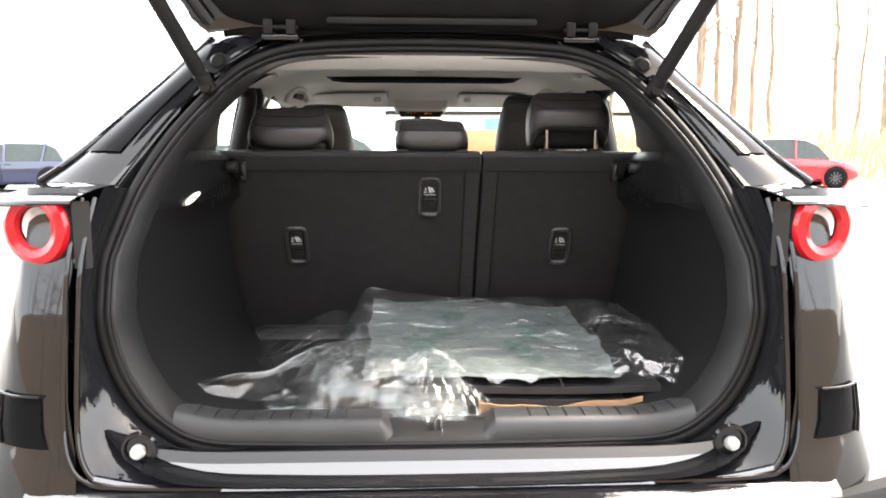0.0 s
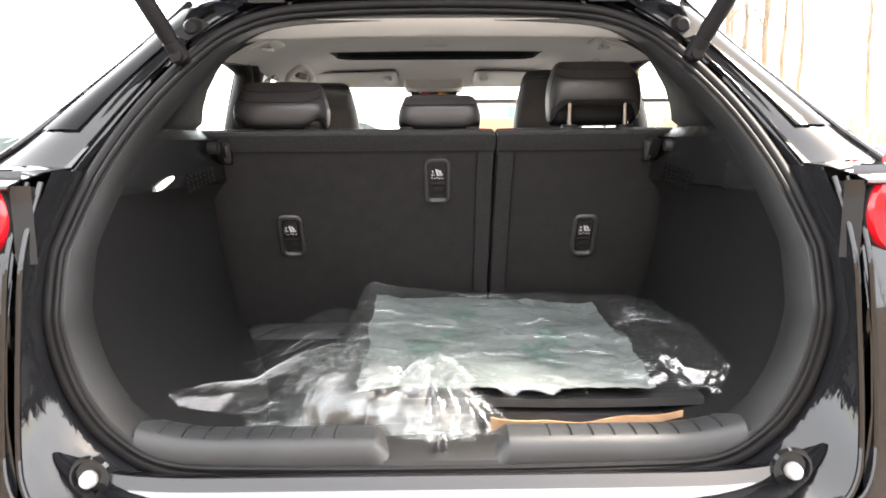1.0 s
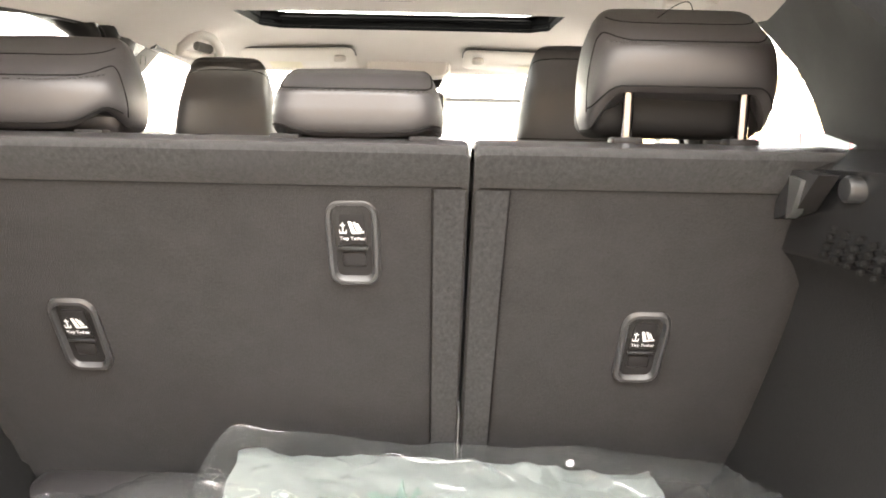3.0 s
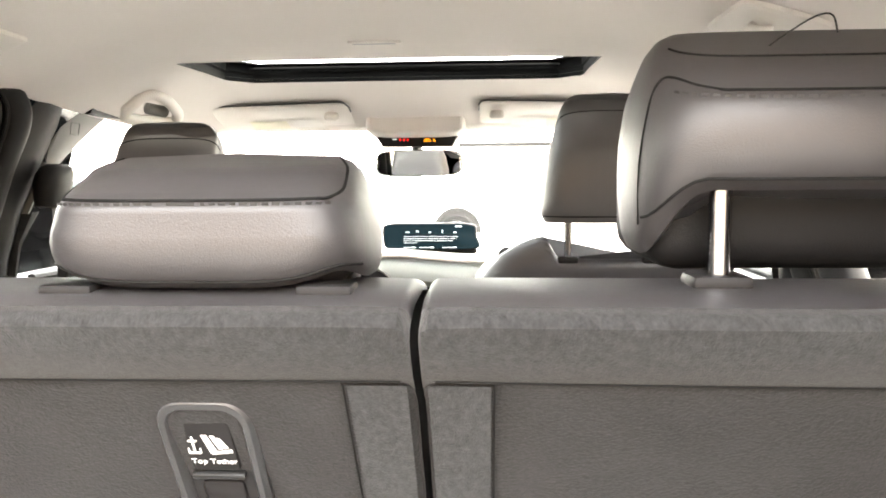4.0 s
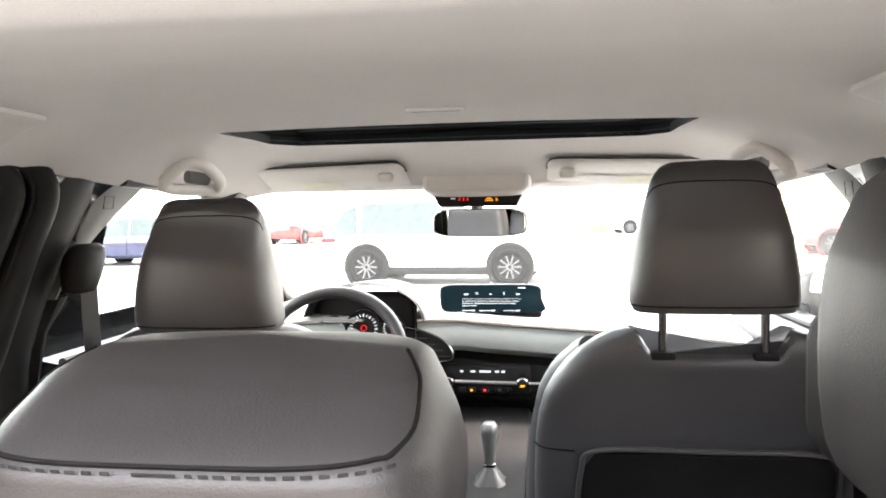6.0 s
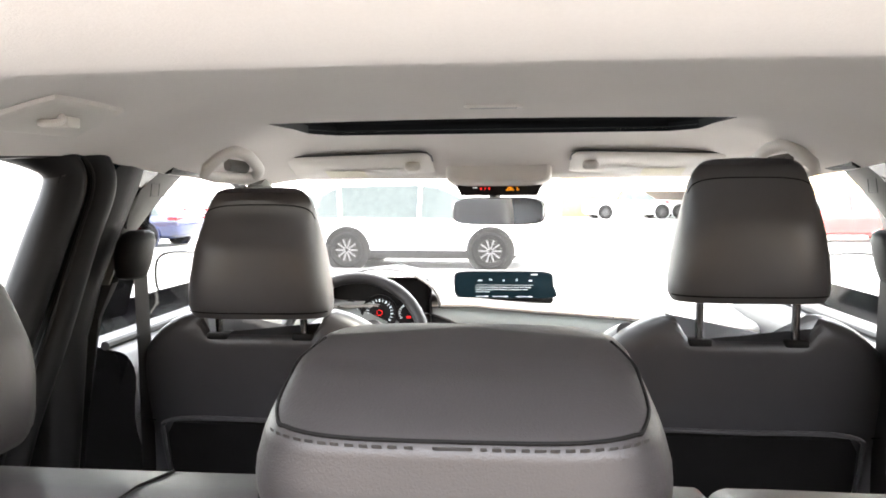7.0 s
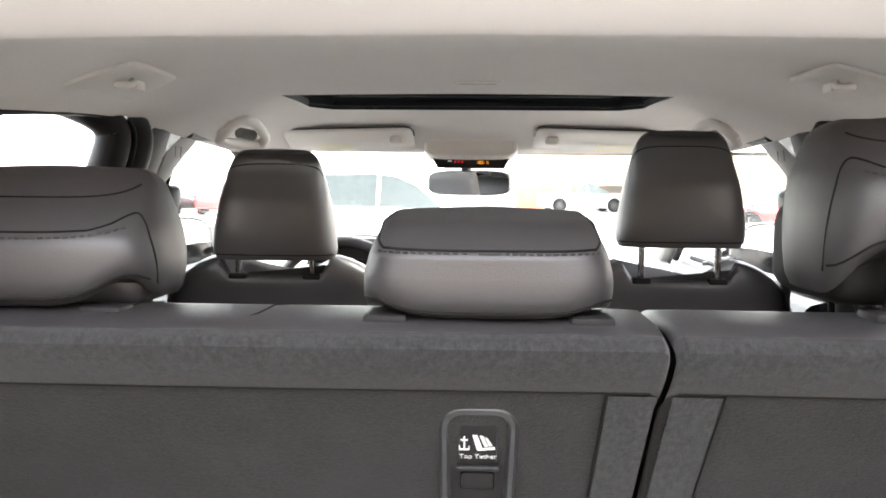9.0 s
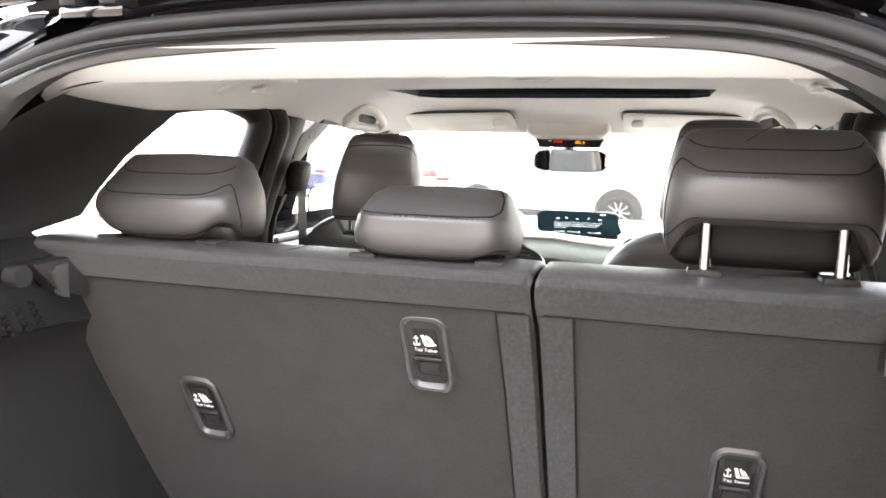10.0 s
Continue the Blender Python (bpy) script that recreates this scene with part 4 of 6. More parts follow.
        for k in range(4):
            g.faces.new((v[k], v[(k + 1) % 4], v[4 + (k + 1) % 4], v[4 + k]))
    put("seat_sign", g, WHITE_INK, "white child-seat sign")
    cu = bpy.data.curves.new("words", "FONT")
    cu.body, cu.size, cu.align_x, cu.extrude = "Top Tether", 0.0066, "CENTER", 0.0002
    cu.materials.append(WHITE_INK)
    tx = new("words", cu)
    tx.parent = a
    tx.matrix_basis = m @ Matrix.Translation((0, 0.0060, -0.0049))
    return a


tether(-0.002, 1.138, big)
tether(-0.381, 0.992, big)
tether(0.380, 0.988, small)


def headrest_point(a, t, hw, y0, y1, z0, z1, prof, nn, lo=0.52, front=False):
    """A point on a headrest's skin: angle a round it (270 is its back), height t."""
    w = hw * lerp(t, *prof)
    db = lerp(t, (0, 0.018), (0.08, 0.006), (0.28, 0.0), (lo - 0.05, 0.003), (lo + 0.02, 0.008), (lo + 0.10, 0.020), (lo + 0.25, 0.044), (1.0, 0.088))
    df = lerp(t, (0, 0.01), (0.5, 0.0), (0.9, 0.012), (1.0, 0.04))
    cy = (y0 + y1) / 2 + 0.01
    ry = cy - y0 - db if math.sin(a) < 0 else y1 - df - cy
    nn = nn if math.sin(a) < 0 else 3.8
    c, s = math.cos(a), math.sin(a)
    n = nn
    w *= 1 - 0.11 * max(0.0, s) if not front else 1.0
    return Vector((math.copysign(abs(c) ** (2 / n), c) * w, cy + math.copysign(abs(s) ** (2 / n), s) * ry, z0 + (z1 - z0) * t))


MPROF = ((0, 0.965), (0.06, 0.99), (0.22, 1.0), (0.38, 0.995), (0.58, 0.955), (0.78, 0.89), (0.9, 0.845), (0.965, 0.80), (1.0, 0.73))
RPROF = ((0, 0.93), (0.06, 0.975), (0.22, 1.0), (0.38, 0.995), (0.58, 0.955), (0.78, 0.89), (0.9, 0.845), (0.965, 0.80), (1.0, 0.73))
FPROF = ((0, 0.94), (0.04, 0.985), (0.12, 1.0), (0.3, 0.965), (0.5, 0.90), (0.65, 0.84), (0.75, 0.795), (0.85, 0.745), (0.90, 0.71), (0.94, 0.67), (0.97, 0.62), (0.99, 0.56), (1.0, 0.48))


def headrest(name, cx, hw, y0, y1, z0, z1, parent, post_z, front=False, core=0.0):
    h = new(name)
    h.parent = parent
    prof = FPROF if front else MPROF if hw < 0.11 else RPROF
    ts = [0, 0.015, 0.05, 0.1, 0.2, 0.3, 0.4, 0.47, 0.52, 0.56, 0.6, 0.64, 0.68, 0.72, 0.76, 0.8, 0.85, 0.88, 0.91, 0.935, 0.955, 0.97, 0.985, 0.995, 1.0]
    lo, hi = (0.80, 0.80) if front else (0.65 if hw < 0.11 else 0.52, 0.985)
    arch = 0.0 if front or core else (0.009 if hw < 0.11 else 0.022)

    def P(a, t):
        p = headrest_point(a, t, hw, y0, y1, z0, z1, prof, 3.2 if front else 4.0 if hw < 0.11 else 3.8, 0.55 if front else lo, front)
        g = abs((math.degrees(a) - 90) % 360 - 180)
        if arch:  # the lower edge arches over the guides at the corners
            p.z += arch * math.exp(-((g - 50) / 24) ** 2) * max(0.0, 1 - t / 0.6) ** 1.5
        if core:  # the sides reach down past the lip
            k = max(0.0, min(1.0, (g - 30) / 52))
            p.z -= 0.042 * k * k * (3 - 2 * k) * max(0.0, 1 - t / 0.6) ** 1.3
        return p + Vector((cx, 0, 0))
    rings = [[Vector((cx, (y0 + y1) / 2, z0 + 0.004)) + (P(2 * math.pi * i / 48, 0) - Vector((cx, (y0 + y1) / 2, z0))) * 0.93 for i in range(48)]]
    rings += [[P(2 * math.pi * i / 48, t) for i in range(48)] for t in ts]
    top = [[p.lerp(Vector((cx, (y0 + y1) / 2 + 0.02, z1 + 0.003)), k) for p in rings[-1]] for k in (0.35, 0.7, 0.98)]
    part("cushion", loft(rings + top, True, True), LEATHER_LIT_H if front else LEATHER, h, "black leather cushion")
    # welted seam framing the upper panel
    aL, aR = (188, 352) if front else (208, 332)
    path = []
    if front:
        for k in range(25):
            a = aL + (aR - aL) * k / 24
            path.append(P(radians(a), 0.76 + 0.11 * max(0.0, math.sin(math.pi * k / 24)) ** 0.45))
    else:
        if hw > 0.11:  # runs up the flank, turns at the shoulder and dips across the back
            side = [(193, 0.10), (195, 0.30), (198, 0.48), (203, 0.60), (211, 0.665), (221, 0.645), (232, 0.59), (243, lo + 0.03)]
        else:
            side = [(aL - 14, hi), (aL - 13, 0.9), (aL - 8, lo + 0.17), (aL, lo + 0.07), (aL + 14, lo + 0.015)]
        path = [P(radians(a), t) for a, t in side]
        a0 = side[-1][0]
        path += [P(radians(a0 + (540 - 2 * a0) * k / 16), side[-1][1] - 0.012 * math.sin(math.pi * k / 16)) for k in range(1, 16)]
        path += [P(radians(540 - a), t) for a, t in side[::-1]]
        path = [Vector(p) for p in spline(path, 3)]
    part("seam", tube(path, 0.0011 if front else 0.0011 if hw < 0.11 else 0.0009, 6), PIPING, h, "sunk seam")
    g = bmesh.new()
    if not front:
        off = []
        line = []
        for k in range(241):
            a = aL + 10 + (aR - aL - 20) * k / 240
            dip = 0.0 if hw < 0.11 else 0.10 * abs((a - 270) / 62) ** 2.2
            line.append(P(radians(a), lo - 0.03 + dip))
        run, start = 0.0, line[0]
        for p, q in zip(line, line[1:]):  # 4 mm stitches, 2.2 mm apart
            before, run = run, run + (q - p).length
            if before % 0.0062 > run % 0.0062:
                start = q
            elif before % 0.0062 < 0.004 <= run % 0.0062:
                off.append((start, q))
        for p, q in off:
            d = Vector((0, -0.0008, 0))
            vs = [g.verts.new(v) for v in (p + d, q + d, q + d + Vector((0, -0.0004, 0.0016)), p + d + Vector((0, -0.0004, 0.0016)))]
            g.faces.new(vs)
        bmesh.ops.solidify(g, geom=g.faces[:], thickness=0.0008)
        tagged(part("stitching", g, STITCH, h, "grey stitch row"), kind="stuff")
        # second seam low on the back
        low = [P(radians(a), 0.06 + 0.05 * abs((a - 270) / 70) ** 3) for a in range(196, 346, 6)]
        part("lower_seam", tube(low, 0.0010, 6), PIPING, h)
        if hw > 0.11:
            up = [P(radians(a), 0.775 + 0.11 * abs((a - 270) / 60) ** 2.5) for a in range(212, 330, 4)]
            part("upper_seam", tube(up, 0.0009, 6), PIPING, h, "sunk upper seam")
    else:
        low = [P(radians(a), 0.05) for a in range(190, 352, 6)]
        part("lower_seam", tube(low, 0.0012, 6), PIPING, h)
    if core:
        # Near-black, darker than the leather: shade under the lip put into the colour.
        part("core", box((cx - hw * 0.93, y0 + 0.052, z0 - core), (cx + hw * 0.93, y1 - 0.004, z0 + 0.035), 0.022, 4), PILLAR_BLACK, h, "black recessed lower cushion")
    elif not front:
        part("core", box((cx - hw * 0.88, y0 + 0.045, z0 - 0.006), (cx + hw * 0.88, y1 - 0.01, z0 + 0.045), 0.02, 4), LEATHER, h, "black recessed lower cushion")
    py = (y0 + y1) / 2 if front else (y0 + 0.033 if core else y0 + 0.078)
    for dx in ((-0.072, 0.072) if front else (-0.066, 0.068) if core else (-0.069, 0.069)):
        part("post", tube([(cx + dx, py, z) for z in (post_z - 0.005, post_z + 0.01, z0 + 0.012)], 0.0066 if not front else 0.0062, 14), CHROME, h, "chromed post")
        part("post_collar", box((cx + dx - 0.018, py - 0.012, post_z - 0.006), (cx + dx + 0.018, py + 0.02, post_z + 0.0065), 0.004), PLASTIC_D, h, "black guide collar")
        if not front and core == 0.0:
            part("release_tab", box((cx + dx * 1.14 - 0.017, y0 + 0.014, post_z - 0.006), (cx + dx * 1.14 + 0.017, y0 + 0.04, post_z + 0.005), 0.003), PLASTIC_D, h, "black release tab")
    return h


headrest("headrest", 0.004, 0.101, 2.626, 2.797, 1.2645, 1.345, rear, 1.262)
headrest("headrest", -0.382, 0.115, 2.642, 2.795, 1.266, 1.378, rear, 1.262)
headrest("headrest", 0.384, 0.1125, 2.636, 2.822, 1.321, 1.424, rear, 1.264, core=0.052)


# ---- front seats ----
def front_seat(cx, z0, z1, lab):
    s = thing("front_seat", lab, "car seat", "front seats")
    def by(z):
        return 3.445 + (1.2 - z) * 0.36
    rings = []
    for z, w, dep in ((0.50, 0.235, 0.15), (0.62, 0.25, 0.15), (0.80, 0.260, 0.14), (0.95, 0.262, 0.13), (1.04, 0.259, 0.12), (1.08, 0.254, 0.118), (1.115, 0.245, 0.114), (1.145, 0.230, 0.108), (1.172, 0.211, 0.10), (1.195, 0.188, 0.09), (1.212, 0.163, 0.075), (1.222, 0.143, 0.058), (1.228, 0.125, 0.04)):
        c = by(z) + 0.075
        ring_ = []
        for x, y in sup(w, dep / 2 + 0.01, 3.0, 72):
            dip = 0.036 * min(1.0, max(0.0, (0.108 - abs(x)) / 0.02)) * max(0.0, (z - 1.16) / 0.068)
            ring_.append((cx + x, c + y - 0.0, z - dip))
        rings.append(ring_)
    part("backrest", loft(rings, True, True), LEATHER_LIT_F, s, "black leather backrest")
    # hard back panel with a map pocket, below the shoulders
    rows = []
    for z in (0.52, 0.65, 0.80, 0.95, 1.01, 1.032, 1.038):
        k = 0.19 if z < 1.0 else lerp(z, (1.0, 0.19), (1.038, 0.165))
        rows.append([(cx + x, by(z) + 0.001 - 0.006 * (1 - (x / 0.2) ** 4) + (0.006 if z > 1.035 else 0), z) for x in np.linspace(-k, k, 13)])
    part("back_panel", loft(rows, False), PLASTIC_D, s, "black map pocket panel")
    part("pocket_welt", tube(spline([(cx - 0.195, by(0.9), 0.9), (cx - 0.19, by(1.0) - 0.006, 1.0), (cx - 0.165, by(1.04) - 0.008, 1.04), (cx, by(1.044) - 0.012, 1.044), (cx + 0.165, by(1.04) - 0.008, 1.04), (cx + 0.19, by(1.0) - 0.006, 1.0), (cx + 0.195, by(0.9), 0.9)], 5), 0.004, 8), LEATHER_LIT_F, s)
    for sg in (-1, 1):
        part("side_seam", tube(spline([(cx + sg * 0.262, by(1.03) + 0.055, 1.030), (cx + sg * 0.245, by(1.03) + 0.02, 1.032), (cx + sg * 0.20, by(1.035) - 0.003, 1.036)], 4), 0.0014, 6), PIPING, s)
        part("bolster", tube(spline([(cx + sg * 0.17, by(1.19) + 0.09, 1.19), (cx + sg * 0.205, by(1.1) + 0.14, 1.11), (cx + sg * 0.23, by(0.95) + 0.17, 0.95), (cx + sg * 0.235, by(0.7) + 0.17, 0.66)], 5), [0.022 + 0.025 * min(1, k / 6) for k in range(16)], 12), LEATHER_LIT_F, s, "padded side bolster")
    part("cushion", box((cx - 0.25, 3.62, 0.42), (cx + 0.25, 4.15, 0.62), 0.05, 3), LEATHER_LIT_F, s, "black leather seat cushion")
    part("runner", box((cx - 0.2, 3.65, 0.39), (cx + 0.2, 4.1, 0.43)), PLASTIC_D, s)
    headrest("headrest", cx, 0.119, 3.425, 3.535, z0, z1, s, 1.190, front=True)
    return s


front_seat(-0.386, 1.224, 1.434, "black leather driver seat with its headrest lowered")
front_seat(0.390, 1.256, 1.474, "black leather passenger seat with its headrest raised on posts")

# ---- dashboard ----
dash = thing("dashboard", "dark padded dashboard with a screen, chrome vents and a climate panel", "dashboard")
DPAD = mat("dash_pad", (0.22, 0.22, 0.215), 0.5, vary=0.1, scale=8, bump=0.25, bscale=500)
DFACE = mat("dash_face_leather", (0.20, 0.212, 0.205), 0.4, vary=0.08, scale=6, bump=0.2, bscale=500)
XS = np.linspace(-0.70, 0.70, 29)


def dy(x):
    return -0.10 * (abs(x) / 0.7) ** 2.4


def dz(x):
    return -0.05 * max(0.0, (x + 0.1) / 0.8) ** 0.8


part("top_pad", loft([[(x, y + dy(x) * k, z + dz(x) * f) for y, z, k, f in [(5.075, 1.1035, 1.2, 0.05), (4.95, 1.1035, 1.15, 0.3), (4.70, 1.1035, 1.0, 0.8)] + [(y, z, k, 1.0) for y, z, k in ((4.50, 1.103, 1.0), (4.43, 1.101, 1.0), (4.405, 1.093, 1.0), (4.40, 1.085, 1.0), (4.412, 1.078, 1.0))]] for x in XS], False), DPAD, dash, "dark padded top")
part("chrome_line", tube([(x, 4.404 + dy(x), 1.081 + dz(x)) for x in XS], 0.0035, 6), SATIN, dash, "satin metal line")
part("face", loft([[(x, y + dy(x), z + dz(x)) for y, z in ((4.414, 1.079), (4.405, 1.062), (4.397, 1.035), (4.402, 1.010), (4.422, 0.994), (4.46, 0.985))] for x in XS], False), DFACE, dash, "grey leather-wrapped face")
part("lower", loft([[(x, y + dy(x), z + dz(x)) for y, z in ((4.462, 0.990), (4.47, 0.96), (4.45, 0.925), (4.435, 0.89), (4.45, 0.86), (4.50, 0.84), (4.54, 0.72), (4.60, 0.45))] for x in XS], False), PLASTIC_D, dash, "black lower panel")
# display
scr = []
for x, z in sup(0.146, 0.041, 7, 40):
    scr.append((x - 0.018 + (0.02 if z < 0 else 0) * (1 if x > 0 else 0.2) * min(1, abs(z) / 0.046), z))
part("display_body", loft([[(x * k - 0.018 * (k - 1), y, 1.139 + z * k) for x, z in scr] for y, k in ((4.475, 0.9), (4.45, 1.0), (4.437, 1.0), (4.434, 0.985))], True, True), PLASTIC_D, dash, "black display housing")
part("display", loft([[(x * 0.97, 4.4325, 1.139 + z * 0.95) for x, z in scr], [(x * 0.965, 4.432, 1.139 + z * 0.945) for x, z in scr]], True, True), SCREEN, dash, "dark lit display")
part("display_foot", box((-0.15, 4.44, 1.085), (0.13, 4.50, 1.105), 0.01), PLASTIC_D, dash)
g = bmesh.new()
for x0, x1, z in ((-0.092, -0.080, 1.152), (0.056, 0.066, 1.152), (-0.02, -0.014, 1.152), (0.062, 0.082, 1.170)):
    box((x0, 4.430, z - 0.0015), (x1, 4.4315, z + 0.0015), 0, 1, g)
for k, (x0, x1) in enumerate(((-0.098, 0.07), (-0.098, 0.062), (-0.098, -0.05))):
    for j in range(int((x1 - x0) / 0.0085)):  # broken into word-long bars
        wx = x0 + j * 0.0085
        box((wx, 4.430, 1.1314 - k * 0.0066), (wx + 0.0052 + 0.0028 * ((j * 7 + k * 3) % 4) / 3, 4.4315, 1.1330 - k * 0.0066), 0, 1, g)
box((-0.098, 4.430, 1.1385), (0.07, 4.4315, 1.1392), 0, 1, g)
for x0, x1 in ((-0.098, -0.062), (-0.05, -0.005), (0.02, 0.066)):
    box((x0, 4.430, 1.1040), (x1 - 0.014, 4.4315, 1.1055), 0, 1, g)
    box((x1 - 0.012, 4.430, 1.1036), (x1, 4.4315, 1.1066), 0, 1, g)
part("screen_text", g, SCREENW, dash, "white screen text lines")


def words(body, size, at, m, parent, rot=(90, 0, 0)):
    cu = bpy.data.curves.new("words", "FONT")
    cu.body, cu.size, cu.align_x, cu.align_y, cu.extrude = body, size, "CENTER", "CENTER", 0.0002
    cu.materials.append(m)
    o = new("words", cu)
    o.parent = parent
    o.matrix_basis = pose(*at, *rot)
    return o


words("N", 0.011, (-0.055, 4.430, 1.154), SCREENW, dash)
words("E", 0.011, (0.022, 4.430, 1.154), SCREENW, dash)
# climate panel
part("climate_panel", box((-0.155, 4.418, 0.868), (0.095, 4.45, 0.952), 0.012, 3), PLASTIC_D, dash, "black climate panel")
part("climate_bar", tube([(-0.33, 4.412, 0.905), (-0.155, 4.412, 0.905), (0.09, 4.412, 0.901), (0.16, 4.412, 0.901)], 0.005, 8), SATIN, dash, "satin metal bar")
part("climate_bar_wide", box((-0.36, 4.408, 0.899), (-0.155, 4.43, 0.916), 0.004), SATIN, dash, "satin metal strip")
for x in (-0.138, 0.072):
    k = part("knob", lathe([(0.0, -0.022), (0.013, -0.022), (0.0165, -0.019), (0.0175, -0.01), (0.0185, 0.01)], (x, 4.412, 0.905), "y", 24), CHROME, dash, "chrome rotary knob")
    part("knob_face", lathe([(0.0, -0.0235), (0.0115, -0.0235), (0.012, -0.021)], (x, 4.412, 0.905), "y", 20), PLASTIC_D, k)
part("knob_light", box((0.066, 4.3865, 0.8965), (0.078, 4.388, 0.902), 0.001), AMBER, dash, "amber lit mark")
for i, (x, m) in enumerate(((-0.10, PLASTIC), (-0.073, AMBER), (-0.035, REDLED), (0.005, PLASTIC), (0.03, PLASTIC))):
    part("button", box((x - 0.011, 4.4105, 0.872), (x + 0.011, 4.419, 0.887), 0.002), PLASTIC_D, dash)
    part("button_light", box((x - 0.004, 4.4095, 0.8765), (x + 0.004, 4.4112, 0.883), 0.0008), m, dash, "lit button mark")
g = bmesh.new()
for x0, x1 in ((-0.105, -0.097), (-0.075, -0.063), (-0.05, -0.018), (-0.006, 0.006), (0.012, 0.022)):
    box((x0, 4.4155, 0.930), (x1, 4.4172, 0.9355), 0, 1, g)
part("climate_readout", g, SCREENW, dash, "pale climate digits as bars")
part("start_button", lathe([(0.0, -0.01), (0.012, -0.01), (0.015, -0.006), (0.017, 0.01)], (-0.19, 4.43, 0.868), "y", 20), PLASTIC_D, dash, "black start button")
# centre-side vents with chrome rims
for cx, cz in ((-0.184, 1.012),):
    rim = [(cx + x, 4.388 + dy(cx), cz + z) for x, z in spline([(-0.085, 0.052), (-0.02, 0.040), (0.04, 0.012), (0.062, -0.022), (0.05, -0.042), (-0.02, -0.045), (-0.085, -0.045)], 5)]
    part("vent_rim", tube(rim, 0.0035, 8), CHROME, dash, "chrome vent rim")
    part("vent_box", loft([rim, [(x, y + 0.03, z) for x, y, z in rim]], True, True), PLASTIC_D, dash)
    for k in range(4):
        zz = cz - 0.032 + k * 0.017
        part("vent_slat", box((cx - 0.085, 4.380, zz), (cx + 0.056 - k * 0.022, 4.40, zz + 0.003), 0.001), PLASTIC, dash, "black vent slat")
    part("vent_tab", box((cx - 0.03, 4.374, cz - 0.018), (cx + 0.005, 4.384, cz - 0.012), 0.002), SATIN, dash)
# instrument hood and dials
part("cluster_hood", loft([[(-0.365 + x * k, y, 1.075 + z * k) for x, z in [(0.165 * math.cos(radians(a)), 0.115 * math.sin(radians(a)) ** 0.8) for a in range(4, 178, 6)]] for y, k in ((4.62, 0.9), (4.45, 1.0), (4.33, 1.05), (4.325, 1.02), (4.38, 0.97))], False), PLASTIC_D, dash, "curved instrument hood")
part("cluster_panel", box((-0.52, 4.382, 0.985), (-0.225, 4.395, 1.165), 0.02, 3), PLASTIC_D, dash)
for x, r in ((-0.375, 0.05), (-0.292, 0.034), (-0.462, 0.034)):
    d = part("dial", lathe([(0.0, 0.0), (r * 0.86, 0.0), (r, -0.006), (r * 1.06, -0.004), (r * 1.06, 0.01)], (x, 4.378, 1.062), "y", 32), PLASTIC_D, dash, "round dial")
    g = bmesh.new()
    for k in range(17):
        a = radians(215 - 250 * k / 16)
        p = Vector((x + math.cos(a) * r * 0.8, 4.3765, 1.062 + math.sin(a) * r * 0.8))
        q = Vector((x + math.cos(a) * r * 0.64, 4.3765, 1.062 + math.sin(a) * r * 0.64))
        u = (p - q).normalized().cross(Vector((0, 1, 0))) * (0.0012 if k % 2 else 0.002)
        g.faces.new([g.verts.new(v) for v in (p + u, p - u, q - u, q + u)])
    part("dial_marks", g, SCREENW, d, "white dial marks")
part("dial_ring", lathe([(0.0072, -0.003), (0.0078, -0.004), (0.0085, -0.003), (0.0085, 0.0), (0.0072, 0.0)], (-0.375, 4.3775, 1.062), "y", 24, False), REDLED, dash, "red lit dial ring")
part("lane_marks", box((-0.295, 4.3705, 1.048), (-0.283, 4.3745, 1.054)), REDLED, dash)

dash.location = (0.018, 0.0, 0.020)

# steering wheel
sw = thing("steering_wheel", "black leather steering wheel with three spokes", "steering wheel")
swm = pose(-0.375, 4.10, 1.045, -24, 0, 0)
rim = part("rim", tube([(0.183 * math.cos(2 * math.pi * k / 48), 0, 0.178 * math.sin(2 * math.pi * k / 48)) for k in range(48)], 0.0155, 12, closed=True), LEATHER, sw, "black leather rim")
hub = part("hub", loft([[(x, y, z) for x, z in sup(0.075 * k, 0.065 * k, 3, 32)] for y, k in ((0.06, 0.8), (0.03, 1.0), (0.0, 1.0), (-0.012, 0.85), (-0.016, 0.4))], True, True), PLASTIC_D, sw, "black hub pad")
for o in (rim, hub):
    o.matrix_basis = swm
for a in (0, 180, 270):
    sp = part("spoke", box((0.06, 0.002, -0.016), (0.175, 0.02, 0.016), 0.006), SATIN if a == 270 else PLASTIC, sw, "wheel spoke")
    sp.matrix_basis = swm @ pose(0, 0, 0, 0, -a, 0)
part("column", tube([(-0.375, 4.12, 1.035), (-0.375, 4.45, 0.93)], 0.035, 14), PLASTIC_D, sw)
part("stalk", tube([(-0.375, 4.2, 1.02), (-0.235, 4.19, 1.03)], [0.008, 0.01], 10), PLASTIC, sw, "black stalk")

# centre console and gear lever
con = thing("centre_console", "black gloss centre console with a satin edge", "console")
part("console_body", loft([[(-0.02 + x, y, z) for x, z in ((-0.115, 0.40), (-0.115, h - 0.02), (-0.10, h), (0.10, h), (0.115, h - 0.02), (0.115, 0.40))] for y, h in ((3.45, 0.80), (3.75, 0.81), (3.95, 0.815), (4.25, 0.83), (4.5, 0.845))], False), PLASTIC_D, con, "black console body")
part("armrest", box((-0.11, 3.46, 0.80), (0.07, 3.76, 0.86), 0.02, 3), LEATHER, con, "black leather armrest")
